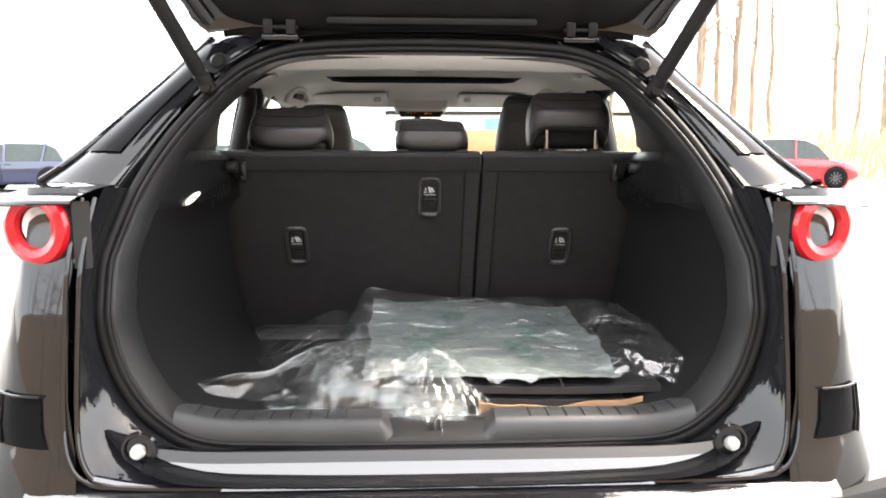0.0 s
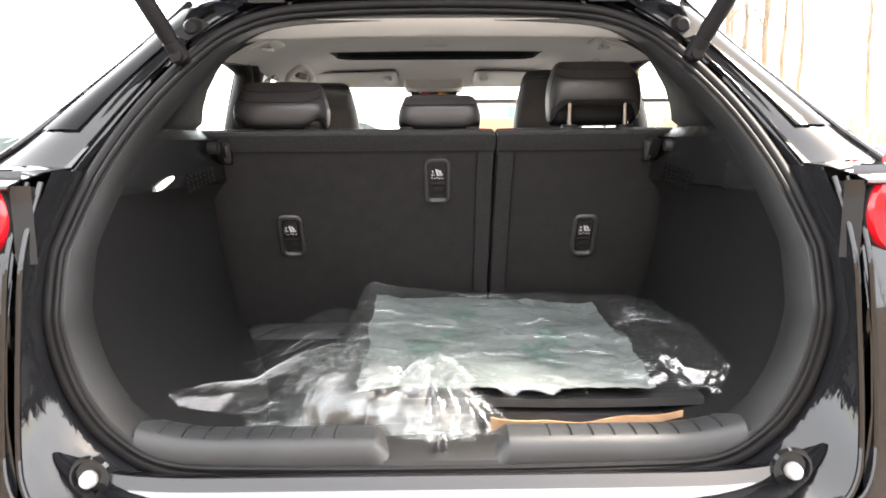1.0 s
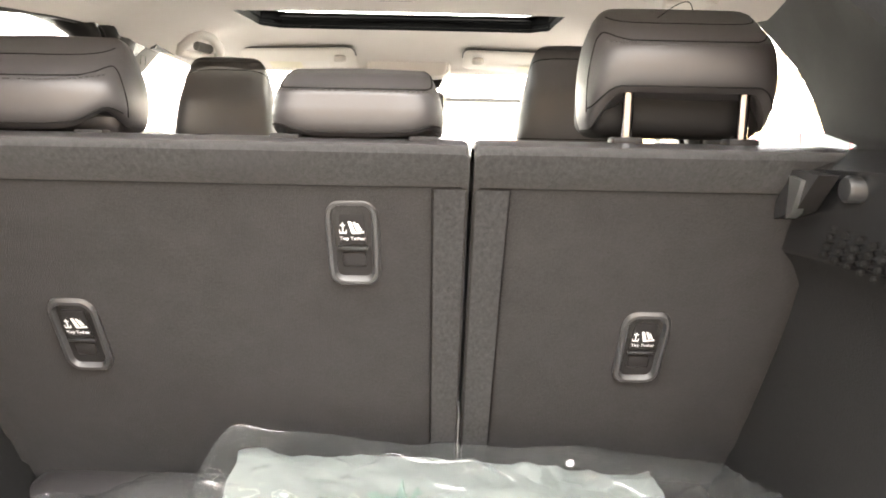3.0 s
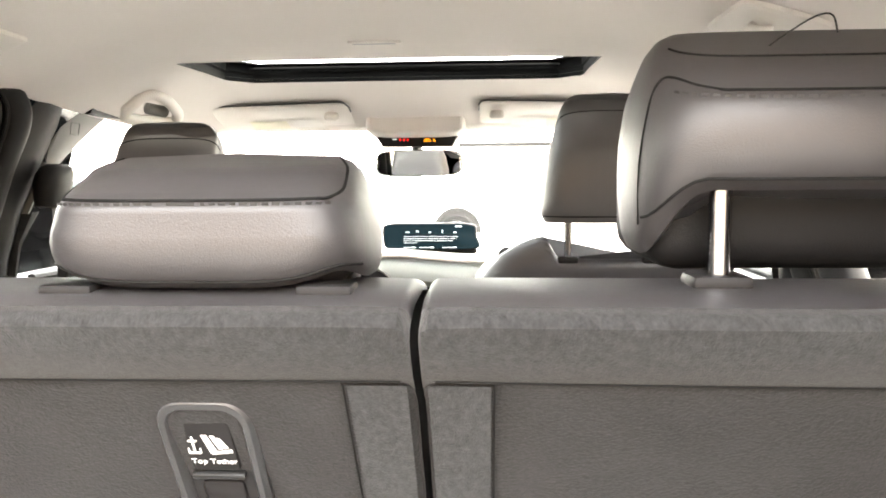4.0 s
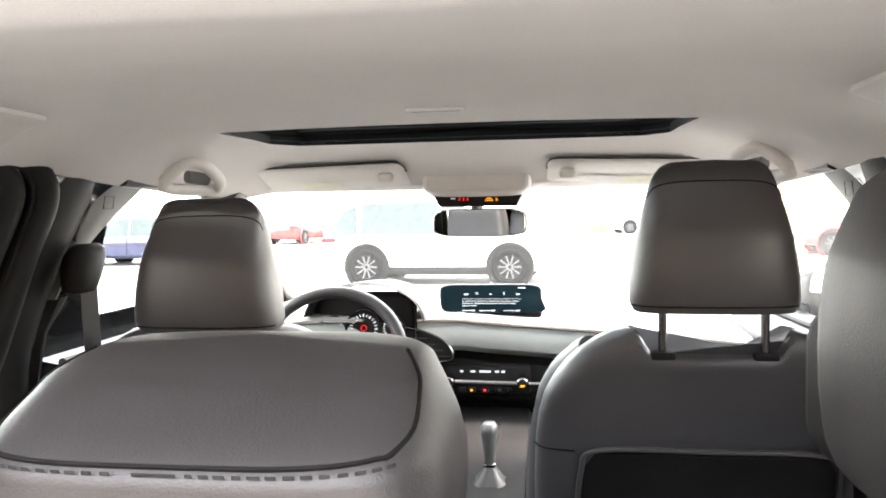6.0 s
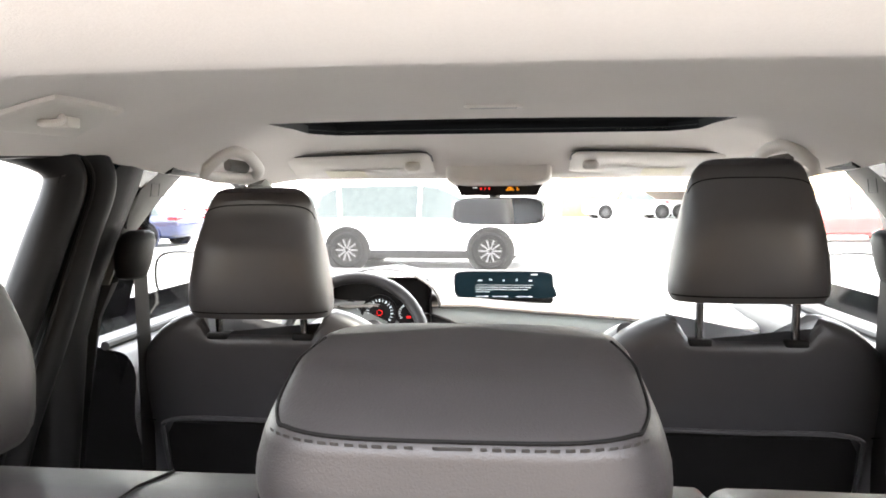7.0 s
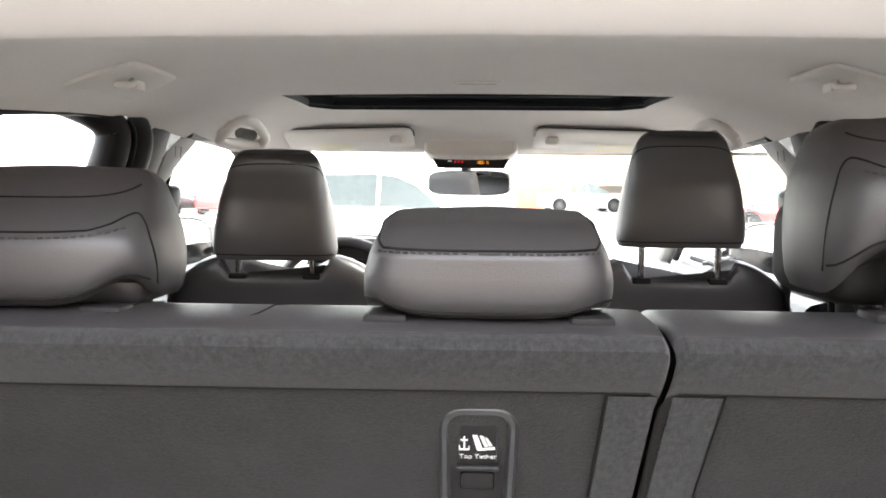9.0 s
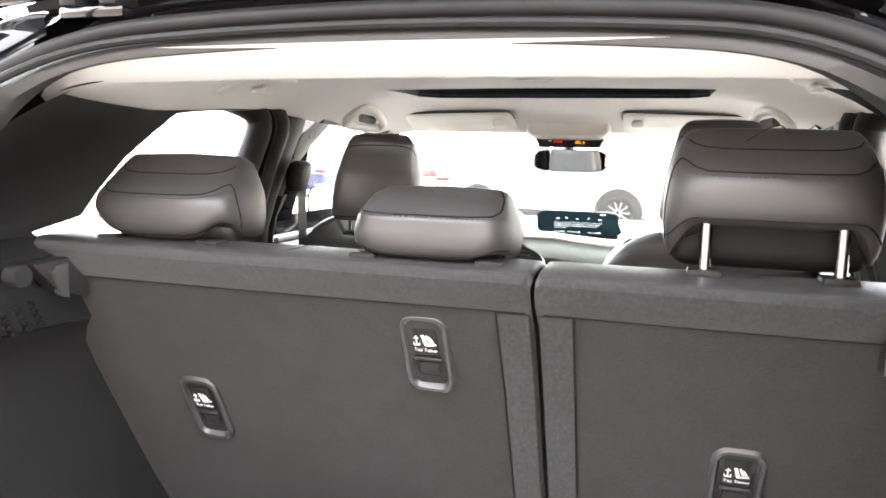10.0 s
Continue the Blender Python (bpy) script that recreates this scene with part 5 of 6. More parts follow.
for sg in (-1, 1):
    part("edge_trim", tube([(-0.02 + sg * 0.112, 3.78, 0.812), (-0.02 + sg * 0.112, 4.25, 0.835)], 0.005, 8), SATIN, con, "satin edge trim")
con.location = (0.024, 0.0, -0.018)
gl = thing("gear_lever", "grey leather gear lever with a gathered boot on the console", "gear lever")
part("knob", loft([[(-0.005 + x, 4.0 + y, z) for x, y in sup(w, d, 2.4, 24)] for z, w, d in ((0.865, 0.011, 0.014), (0.885, 0.013, 0.017), (0.915, 0.017, 0.022), (0.940, 0.021, 0.028), (0.952, 0.0195, 0.027), (0.960, 0.014, 0.02), (0.963, 0.006, 0.008))], True, True), mat("lever_leather", (0.07, 0.07, 0.072), 0.4, vary=0.08, bump=0.2, bscale=600), gl, "smooth grey knob")
part("collar", lathe([(0.013, 0.0), (0.0145, 0.002), (0.0145, 0.008), (0.012, 0.01)], (-0.005, 4.0, 0.860), "z", 20), CHROME, gl, "chrome collar")
part("boot", loft([[(-0.005 + x * (1 + 0.12 * math.sin(7 * math.atan2(y, x))), 4.0 + y * (1 + 0.10 * math.sin(5 * math.atan2(y, x))), z) for x, y in sup(w, d, 3, 40)] for z, w, d in ((0.815, 0.045, 0.06), (0.825, 0.040, 0.055), (0.838, 0.028, 0.038), (0.850, 0.019, 0.024), (0.862, 0.012, 0.014))]), mat("boot_leather", (0.03, 0.03, 0.03), 0.5, vary=0.12, bump=0.25, bscale=400), gl, "grey gathered leather boot")
part("shift_plate", box((-0.085, 3.93, 0.815), (-0.05, 4.05, 0.822), 0.002), PLASTIC_D, gl)
part("shift_marks", box((-0.072, 3.96, 0.8215), (-0.062, 4.01, 0.8228)), WHITE_INK, gl)

gl.location = (0.029, 0.0, -0.032)

# overhead console, mirror, visors
oc = thing("overhead_console", "beige overhead console with red and amber warning lamps", "overhead console")
part("housing", loft([[(-0.018 + x, y, z) for x, z in [(a, zc + b) for a, b in sup(w, h, 5, 40)]] for y, zc, w, h in ((4.034, 1.4805, 0.106, 0.022), (4.030, 1.4800, 0.116, 0.031), (4.033, 1.4795, 0.123, 0.0355), (4.042, 1.479, 0.1275, 0.038), (4.07, 1.477, 0.130, 0.040), (4.10, 1.476, 0.130, 0.040), (4.16, 1.466, 0.128, 0.036), (4.20, 1.47, 0.12, 0.03))], True, True), LINERP, oc, "beige plastic housing")
part("housing_seam", tube([(-0.018 + x, 4.0285 + 0.010 * max(0.0, (abs(x) - 0.10) / 0.025) ** 2, 1.4985) for x in np.linspace(-0.122, 0.122, 25)], 0.0009, 6), PILLAR, oc)
part("lamp_strip", loft([[(-0.018 + x * w, y, z) for x, z in ((-0.112, 1.447), (0.112, 1.447), (0.095, 1.413), (-0.095, 1.413))] for y, w in ((4.085, 0.98), (4.095, 1.0), (4.13, 1.0))], True, True), PLASTIC_D, oc, "dark lamp strip")
g = bmesh.new()
for x in (-0.062, -0.052, -0.042):
    box((x - 0.002, 4.0835, 1.4275), (x + 0.002, 4.0852, 1.4330), 0, 1, g)
part("red_marks", g, REDLED, oc, "red seat-belt marks")
g = bmesh.new()
for x0, x1, z0, z1 in ((0.0, 0.020, 1.4255, 1.428), (0.002, 0.018, 1.4295, 1.4315), (0.005, 0.014, 1.4325, 1.434), (0.026, 0.0285, 1.4255, 1.433), (0.0295, 0.032, 1.4255, 1.429)):
    box((x0, 4.0835, z0), (x1, 4.0852, z1), 0, 1, g)
part("amber_marks", g, AMBER, oc, "amber warning marks")
part("white_mark", box((-0.083, 4.0835, 1.431), (-0.072, 4.0852, 1.434)), SCREENW, oc)
mr = thing("rear_view_mirror", "black framed interior mirror under the overhead console", "mirror")
oc.location = (0.011, 0.05, 0.007)
mm = pose(-0.012, 4.222, 1.3790, 3, 0, -11)
a = part("mirror_shell", loft([[(x * k, y, z * k) for x, z in sup(0.124, 0.0365, 4.5, 44)] for y, k in ((0.04, 0.5), (0.025, 0.9), (0.008, 1.0), (0.0, 1.0), (-0.004, 0.985), (-0.004, 0.95))], True, True), PLASTIC_D, mr, "black shell")
b = part("mirror_glass", loft([[(x, -0.0055, z) for x, z in sup(0.120, 0.0335, 4.5, 44)], [(x, -0.0045, z) for x, z in sup(0.121, 0.034, 4.5, 44)]], True, True), MIRROR, mr, "mirror glass", smooth=False)
for o in (a, b):
    o.matrix_basis = mm
part("mount", tube([(-0.02, 4.25, 1.385), (-0.02, 4.27, 1.42), (-0.02, 4.255, 1.46)], 0.016, 12), PLASTIC_D, mr)
for s in (-1, 1):
    sv = thing("sun_visor", "beige sun visor folded up against the headliner", "sun visor", "sun visors")
    x0, x1 = (0.16, 0.50)
    rings = []
    for x in [x0, x0 + 0.004, x0 + 0.015, x0 + 0.04] + list(np.linspace(0.22, 0.46, 6)) + [0.485, 0.497, 0.50]:
        e = min(x - x0, x1 - x)
        k = math.sqrt(max(0.02, 1 - (1 - min(1, e / 0.03)) ** 2))
        cxy = (4.02, 1.4970 - 0.009 * (x - 0.16) / 0.34)
        rings.append([(s * x, cxy[0] + u * 0.066 * (0.75 + 0.25 * k), cxy[1] - u * 0.0185 + v * 0.007 * k) for u, v in [(p / 1, q / 1) for p, q in sup(1, 1, 3.2, 24)]])
    part("visor_panel", loft(rings, True, True), LINERP, sv, "beige padded panel")
    # Dark bar in place of the shadow line above the visor.
    part("shadow_bar", tube([(s * x, y, 1.519 - 0.009 * (x - 0.16) / 0.34 - d) for x, y, d in ((0.158, 4.01, 0.018), (0.158, 3.98, 0.009), (0.166, 3.957, 0.002), (0.18, 3.951, 0), (0.25, 3.951, 0), (0.35, 3.951, 0), (0.49, 3.955, 0))], 0.0024, 6), FRAME, sv, "dark bar drawn as the shadow line above the visor")
    part("pivot", box((s * 0.184, 3.978, 1.476), (s * 0.220, 4.002, 1.498), 0.009, 3), LINERP, sv, "beige clip")
    for xa, xb, m in ((0.24, 0.315, "pale_label"), (0.325, 0.42, "yellow_label")):
        part("label_sticker", loft([[(s * x, y, z) for x in (xa, xb)] for y, z in ((4.026, 1.4835 - 0.003 * (xa > 0.3)), (4.078, 1.4690 - 0.003 * (xa > 0.3)))], False), mat(m, (0.62, 0.58, 0.45) if m == "yellow_label" else (0.6, 0.58, 0.55), 0.6, vary=0.1), sv, "pale printed label")
    dm = thing("door_mirror", "black door mirror with a bright reflecting glass", "door mirror", "door mirrors")
    mt = pose(s * 0.90, 4.30, 1.195, 0, 0, s * 16)
    a = part("mirror_housing", loft([[(x * k, y, z * k) for x, z in sup(0.115, 0.075, 3.2, 36)] for y, k in ((0.10, 0.35), (0.085, 0.7), (0.05, 0.93), (0.0, 1.0), (-0.008, 0.97), (-0.004, 0.93))], True, True), PAINT, dm, "gloss black housing")
    b = part("mirror_pane", loft([[(x, 0.0 - 0.006, z) for x, z in sup(0.104, 0.066, 3.2, 36)], [(x, 0.002, z) for x, z in sup(0.104, 0.066, 3.2, 36)]], True, True), MIRROR, dm, "mirror glass", smooth=False)
    for o in (a, b):
        o.matrix_basis = mt
    part("mirror_arm", tube([(s * 0.73, 4.38, 1.12), (s * 0.80, 4.35, 1.14), (s * 0.84, 4.34, 1.17)], 0.02, 10), PAINT, dm)

# ---- raised tailgate ----
tg = thing("tailgate", "black tailgate raised over the cargo opening on two gas struts", "tailgate")
GA = radians(52)


def gate(x, d, h):
    """A point on the raised gate: x across, d from the hinge, h out of its inner face."""
    return (x, 2.585 - d * math.cos(GA) + h * math.sin(GA), 1.572 + d * math.sin(GA) + h * math.cos(GA))


rows = []
for d, hw, h in ((0.0, 0.52, 0.0), (0.02, 0.55, -0.012), (0.10, 0.59, -0.02), (0.30, 0.63, -0.03), (0.55, 0.67, -0.05), (0.80, 0.70, -0.05), (0.95, 0.68, 0.0)):
    rows.append([gate(x * hw, d, h + 0.05 * abs(x) ** 5) for x in np.linspace(-1, 1, 15)])
part("inner_lining", thick(loft(rows, False), 0.01), PLASTIC_D, tg, "black inner lining")
rows = []
for d, hw, h in ((-0.01, 0.56, 0.03), (0.02, 0.60, 0.05), (0.30, 0.67, 0.08), (0.55, 0.71, 0.07), (0.80, 0.74, 0.06), (0.97, 0.70, 0.0)):
    rows.append([gate(x * hw, d, h - 0.05 * abs(x) ** 5) for x in np.linspace(-1, 1, 15)])
part("outer_skin", thick(loft(rows, False), 0.008), PAINT, tg, "gloss black outer skin")
for s in (-1, 1):
    part("gate_edge", tube([gate(s * hw, d, h) for d, hw, h in ((0.0, 0.56, 0.012), (0.10, 0.612, 0.02), (0.30, 0.655, 0.03), (0.55, 0.69, 0.02), (0.80, 0.72, 0.02))], 0.026, 10), PAINT, tg)
    hg = new("hinge")
    hg.parent = tg
    hg["label"] = "black folded hinge at the roof edge"
    for dx in (-0.028, 0.028):
        part("hinge_leaf", box((s * 0.378 + dx - 0.012, 2.545, 1.548), (s * 0.378 + dx + 0.012, 2.585, 1.585), 0.004), PLASTIC_D, hg)
    part("hinge_pin", tube([(s * 0.378 - 0.045, 2.555, 1.566), (s * 0.378 + 0.045, 2.555, 1.566)], 0.006, 10), PLASTIC_D, hg)
    part("hinge_foot", box((s * 0.378 - 0.045, 2.55, 1.535), (s * 0.378 + 0.045, 2.60, 1.548), 0.003), PAINT, hg)
    st = thing("gas_strut", "black gas strut holding the tailgate up", "gas strut", "gas struts")
    p0, p1, p2 = Vector((s * 0.522, 2.405, 1.412)), Vector((s * 0.60, 2.292, 1.60)), Vector((s * 0.665, 2.20, 1.765))
    part("cylinder", tube([p0 + (p1 - p0) * 0.1, p0 + (p1 - p0) * 0.2, p1, p2], [0.0150, 0.0175, 0.0175, 0.0175], 16), PLASTIC_D, st, "black strut cylinder")
    part("boot", tube([p0 - (p1 - p0) * 0.05, p0 + (p1 - p0) * 0.12], [0.019, 0.018], 12), PLASTIC_D, st)
    part("ball_joint", lathe([(0.0, -0.02), (0.012, -0.018), (0.016, -0.005), (0.016, 0.02)], (p0.x, p0.y, p0.z - 0.006), "y", 16), PLASTIC_D, st)
    part("corner_drain", loft([[(s * x, y, z) for x, y, z in r] for r in ([(0.47, 2.455, 1.475), (0.51, 2.43, 1.44)], [(0.505, 2.47, 1.495), (0.55, 2.44, 1.455)])], False), PLASTIC_D, shell, "black corner drain plate")
    part("corner_grommet", lathe([(0.0, -0.016), (0.012, -0.016), (0.018, -0.008), (0.022, 0.01)], (s * 0.505, 2.452, 1.468), "y", 18), RUBBER, shell, "black rubber grommet")
rows = []
for y, z in ((2.604, 1.488), (2.602, 1.53), (2.598, 1.565), (2.594, 1.59), (2.588, 1.602)):
    rows.append([(x, y + 0.02 * (x / 0.5) ** 2, z - 0.04 * abs(x / 0.55) ** 3) for x in np.linspace(-0.53, 0.53, 17)])
part("hinge_cover", thick(loft(rows, False), 0.004), PLASTIC_D, tg, "black cover strip along the hinges")
part("cable_bar", box((-0.26, 2.52, 1.570), (0.26, 2.56, 1.588), 0.006), PLASTIC_D, tg)

# ---- what lies in the cargo bay ----
rnd = random.Random(5)
fm = thing("floor_mats", "stack of black ribbed rubber floor mats on the cargo floor", "floor mats")
for k in range(3):
    z = 0.6905 + k * 0.030
    rows = []
    for t in np.linspace(0, 1, 90):
        y = 2.195 + 0.004 * k + 0.55 * t
        rib = 0.0016 * (int(t * 89) % 3 == 0) if k == 2 and 0.04 < t < 0.97 else 0.0
        x1 = 0.52 - 0.012 * k - 0.10 * max(0.0, (t - 0.5) / 0.5) ** 1.5
        rows.append([(x, y, z + 0.004 + 0.036 * t * t * (0.5 + 0.25 * k) * (1 - 0.75 * max(0.0, (x - 0.05) / 0.5)) + 0.003 * math.sin(9 * x + k) + rib) for x in [-0.15 + 0.012 * k + (x1 + 0.15 - 0.012 * k) * i / 14 for i in range(15)]])
    part("mat_sheet", thick(loft(rows, False), 0.016), MATBLK, fm, "black ribbed mat")
bx = thing("cardboard_tray", "flattened brown cardboard tray under the wrapped mats", "cardboard")
part("tray", box((0.09, 2.176, 0.6905), (0.445, 2.192, 0.7005), 0.001), CARD, bx)
part("tray_lip", thick(loft([[(x, 2.176 + 0.004 * math.sin(14 * x), 0.6905), (x, 2.171, 0.722 + 0.018 * max(0.0, (x - 0.27) / 0.17) + 0.012 * max(0.0, (0.16 - x) / 0.07) + 0.003 * math.sin(43 * x))] for x in np.linspace(0.09, 0.445, 16)], False), 0.002), CARD, bx, "torn brown lip")


def crease(x, y, f, seed, along=0.0, stretch=1.0):
    """Folded, ridged relief, drawn out along a direction."""
    c, s = math.cos(along), math.sin(along)
    u, w = (x * c + y * s) / stretch, -x * s + y * c
    u += 0.05 * noise.noise(Vector((x * 6, y * 6, seed)))
    w += 0.05 * noise.noise(Vector((x * 6, y * 6, seed + 9)))
    v = 0.0
    for o in range(3):
        n = noise.noise(Vector((u * f * 2 ** o + seed, w * f * 2 ** o - seed, seed * 1.7 + o)))
        v += (1 - abs(n) * 2.2) / 2 ** o
    return v / 1.75


def step(a, b, x):
    k = max(0.0, min(1.0, (x - a) / (b - a)))
    return k * k * (3 - 2 * k)


def pile(x, y):
    """Height of the wrapped pile over the cargo floor."""
    wob = 0.02 * noise.noise(Vector((x * 7, y * 7, 3)))
    right = 0.60 - 0.06 * step(2.45, 2.8, y)
    e = step(-0.265, -0.185, x + wob) * step(0.0, 0.045, right + wob - x) * step(2.165, 2.195, y) * step(0.0, 0.05, 2.845 + wob - y)
    top = 0.774 + (y - 2.17) / 0.53 * (0.052 - 0.034 * max(0.0, (x + 0.05) / 0.55)) + 0.018 * math.exp(-((x + 0.17) / 0.07) ** 2 - ((y - 2.72) / 0.09) ** 2)
    bulge = 0.034 * step(0.36, 0.47, x) * step(2.19, 2.32, y) * step(0.0, 0.2, 2.86 - y)
    return 0.694 + (top + bulge - 0.694) * e


def sheet(name, x0, x1, y0, y1, nx, ny, height, m, parent, lab, edge=0.0, seed=1.0):
    rows = []
    for j in range(ny + 1):
        row = []
        for i in range(nx + 1):
            u, v = i / nx, j / ny
            wx = edge * (noise.noise(Vector((v * 4, seed, 0))) + 0.4 * noise.noise(Vector((v * 15, seed, 3)))) * abs(2 * u - 1) ** 2
            wy = edge * (noise.noise(Vector((u * 5, seed + 7, 0))) + 0.4 * noise.noise(Vector((u * 17, seed, 5)))) * abs(2 * v - 1) ** 2
            x, y = x0 + (x1 - x0) * u + wx, y0 + (y1 - y0) * v + wy
            row.append((x, y, max(0.6925, height(x, y))))
        rows.append(row)
    bm = loft(rows, False)
    return part(name, bm, m, parent, lab)


bag = thing("plastic_bag", "crumpled clear plastic wrapping draped over the floor mats", "plastic bag")


def paper(x, y):
    return pile(x, y) - 0.006 + 0.020 * (crease(x, y, 4.5, 3.1, 0.2, 2.2) - 0.5) + 0.007 * (crease(x, y, 14, 3.9, -0.4, 2.0) - 0.4) + 0.003 * crease(x, y, 34, 3.3)


sheet("inner_paper", -0.16, 0.405, 2.204, 2.77, 90, 90, paper, SHEET, bag, "pale greenish packing sheet", 0.018, 2.0)
for k, (px, py, pw, pl) in enumerate(((-0.03, 2.42, 0.03, 0.10), (0.02, 2.50, 0.025, 0.09), (0.21, 2.38, 0.03, 0.12), (0.25, 2.50, 0.03, 0.10), (0.06, 2.66, 0.03, 0.06))):
    sheet("green_print", px - pw, px + pw, py - pl / 2, py + pl / 2, 14, 14, lambda x, y: paper(x, y) + 0.0015, GREEN, bag, "faint green print", 0.045, 30.0 + k)


def over(x, y):
    return pile(x, y) + 0.005 + 0.024 * (crease(x, y, 4.0, 1.3, -0.25, 3.0) - 0.5) + 0.014 * (crease(x, y, 11, 4.4, -0.3, 4.0) - 0.4) + 0.010 * (crease(x, y, 14, 7.4, 0.9, 3.0) - 0.4) + 0.004 * crease(x, y, 32, 4.9, -0.5, 2.0)


sheet("film_over", -0.285, 0.60, 2.198, 2.87, 200, 180, over, FILM, bag, "clear crinkled film", 0.035, 4.0)
def bunch(x, y):
    """The cloudy gathered front of the bag: a dome that slumps to the sill."""
    d = math.hypot((x + 0.165) / 0.155, (y - 2.285) / 0.15)
    dome = math.sqrt(max(0.0, 1 - d * d)) if d < 1 else 0.0
    skirt = 0.030 * step(-0.40, -0.25, x) * step(0.0, 0.08, 0.10 - x) * step(2.10, 2.18, y)
    return 0.698 + max(0.118 * dome ** 0.7, skirt) + 0.030 * (crease(x, y, 8, 23.1, 0.7, 2.5) - 0.4) + 0.014 * (crease(x, y, 22, 24.0, 1.1, 2.0) - 0.3)


def peak(x, y):
    """Film drawn up to a point and fanning out in pleats."""
    a, r = math.atan2(y - 2.262, x + 0.012), math.hypot((x + 0.012) / 0.165, (y - 2.262) / 0.165)
    pleat = 0.020 * noise.noise(Vector((4.5 * math.cos(a), 4.5 * math.sin(a), 0.8 * r))) * min(1.0, r * 2.2) * max(0.0, 1.2 - r) + 0.006 * math.sin(31 * a + 6 * math.sin(2 * a)) * min(1.0, r * 2) * max(0.0, 1 - r)
    return 0.700 + 0.134 * max(0.0, 1 - r) ** 0.85 + pleat + 0.010 * (crease(x, y, 16, 18.8, 1.2, 2.0) - 0.4)


sheet("film_front", -0.36, 0.06, 2.125, 2.43, 170, 120, bunch, FILM_BUNCHED, bag, "bunched cloudy film", 0.05, 9.0)
sheet("film_under", -0.30, 0.03, 2.155, 2.40, 110, 80, lambda x, y: bunch(x, y) - 0.02 - 0.012 * crease(x, y, 14, 43.0), FILM_LOOSE, bag, "bunched cloudy film", 0.06, 39.0)
sheet("film_peak", -0.185, 0.16, 2.095, 2.33, 170, 120, peak, FILM_BUNCHED, bag, "bunched clear film peak", 0.05, 19.0)
sheet("film_curl", -0.055, 0.06, 2.085, 2.16, 50, 40, lambda x, y: 0.712 + 0.035 * (crease(x, y, 20, 28.8, 1.2, 2.0) - 0.3), FILM_BUNCHED, bag, "crinkled film end over the latch", 0.03, 29.0)


def folds(name, parent, height, n, seed, start, aim, length, width, lift=0.0015):
    """Thin bright ribs over the sheet: doubled film edges with their glints built in."""
    rg = random.Random(seed)
    vs, fs = [], []
    for _ in range(n):
        x, y = start(rg)
        a = aim(rg, x, y)
        ln, w = rg.uniform(*length), rg.uniform(*width)
        m_ = max(6, int(ln / 0.005))
        b0 = len(vs)
        turn = rg.uniform(-2.5, 2.5)
        for k in range(m_ + 1):
            t = k / m_
            ww = w * math.sin(math.pi * min(1.0, max(0.0, t))) ** 0.7 + 0.00015
            nx_, ny_ = -math.sin(a), math.cos(a)
            z = height(x, y)
            vs += [(x - nx_ * ww, y - ny_ * ww, height(x - nx_ * ww, y - ny_ * ww) + lift * 0.3), (x, y, z + lift + ww * 0.8), (x + nx_ * ww, y + ny_ * ww, height(x + nx_ * ww, y + ny_ * ww) + lift * 0.3)]
            if k:
                i = b0 + 3 * k
                fs += [(i - 3, i - 2, i + 1, i), (i - 2, i - 1, i + 2, i + 1)]
            a += turn * ln / m_ + rg.uniform(-0.015, 0.015)
            x += math.cos(a) * ln / m_
            y += math.sin(a) * ln / m_
    o = part(name, (vs, fs), FILM_FOLD_GLINT, parent, "folded edges of the film with built-in glints")
    return tagged(o, kind="stuff")


folds("film_crease", bag, over, 40, 51, lambda r: (r.uniform(-0.24, 0.48), r.uniform(2.22, 2.82)), lambda r, x, y: r.gauss(-0.2, 0.35), (0.03, 0.14), (0.0006, 0.0028))
folds("film_glint", bag, over, 34, 52, lambda r: (r.uniform(0.34, 0.56), r.uniform(2.20, 2.75)), lambda r, x, y: r.gauss(1.0, 0.6), (0.02, 0.09), (0.0004, 0.0014))
folds("corner_glint", bag, over, 34, 53, lambda r: (r.uniform(-0.25, -0.14), r.uniform(2.35, 2.84)), lambda r, x, y: r.gauss(1.2, 0.6), (0.02, 0.10), (0.0004, 0.0016))
folds("bunch_crease", bag, lambda x, y: max(bunch(x, y), 0.70), 18, 54, lambda r: (r.uniform(-0.21, 0.03), r.uniform(2.15, 2.33)), lambda r, x, y: r.gauss(0.9, 0.5), (0.02, 0.10), (0.0005, 0.0020))
folds("peak_crease", bag, lambda x, y: max(peak(x, y), 0.70), 24, 55, lambda r: (r.gauss(-0.01, 0.04), r.uniform(2.19, 2.26)), lambda r, x, y: math.atan2(2.10 - y, (x + 0.01) * 3.0) + r.gauss(0, 0.2), (0.03, 0.12), (0.0005, 0.0022))
# Raised fold added to carry the long bright streak on the film.
rows = []
for k in range(41):
    t = k / 40
    x, y = -0.085 + 0.225 * t, 2.475 - 0.215 * t ** 1.2
    w = 0.020 * math.sin(math.pi * min(1.0, t * 0.95 + 0.03)) ** 0.6
    z0 = max(over(x, y), over(x - w * 0.7, y - w * 0.7), over(x + w * 0.7, y + w * 0.7)) + 0.002
    rows.append([(x + w * u * 0.72, y + w * u * 0.72, z0 + 0.008 * (1 - u * u) * math.sin(math.pi * t) ** 0.5 - 0.004 * abs(u)) for u in (-1, -0.75, -0.45, -0.15, 0.15, 0.45, 0.75, 1)])
part("broad_fold", loft(rows, False), FILM_BUNCHED, bag, "broad doubled fold of film, shaped for the bright streak")
bag2 = thing("plastic_bag", "loose clear plastic bag bunched on the black cargo carpet", "plastic bag")


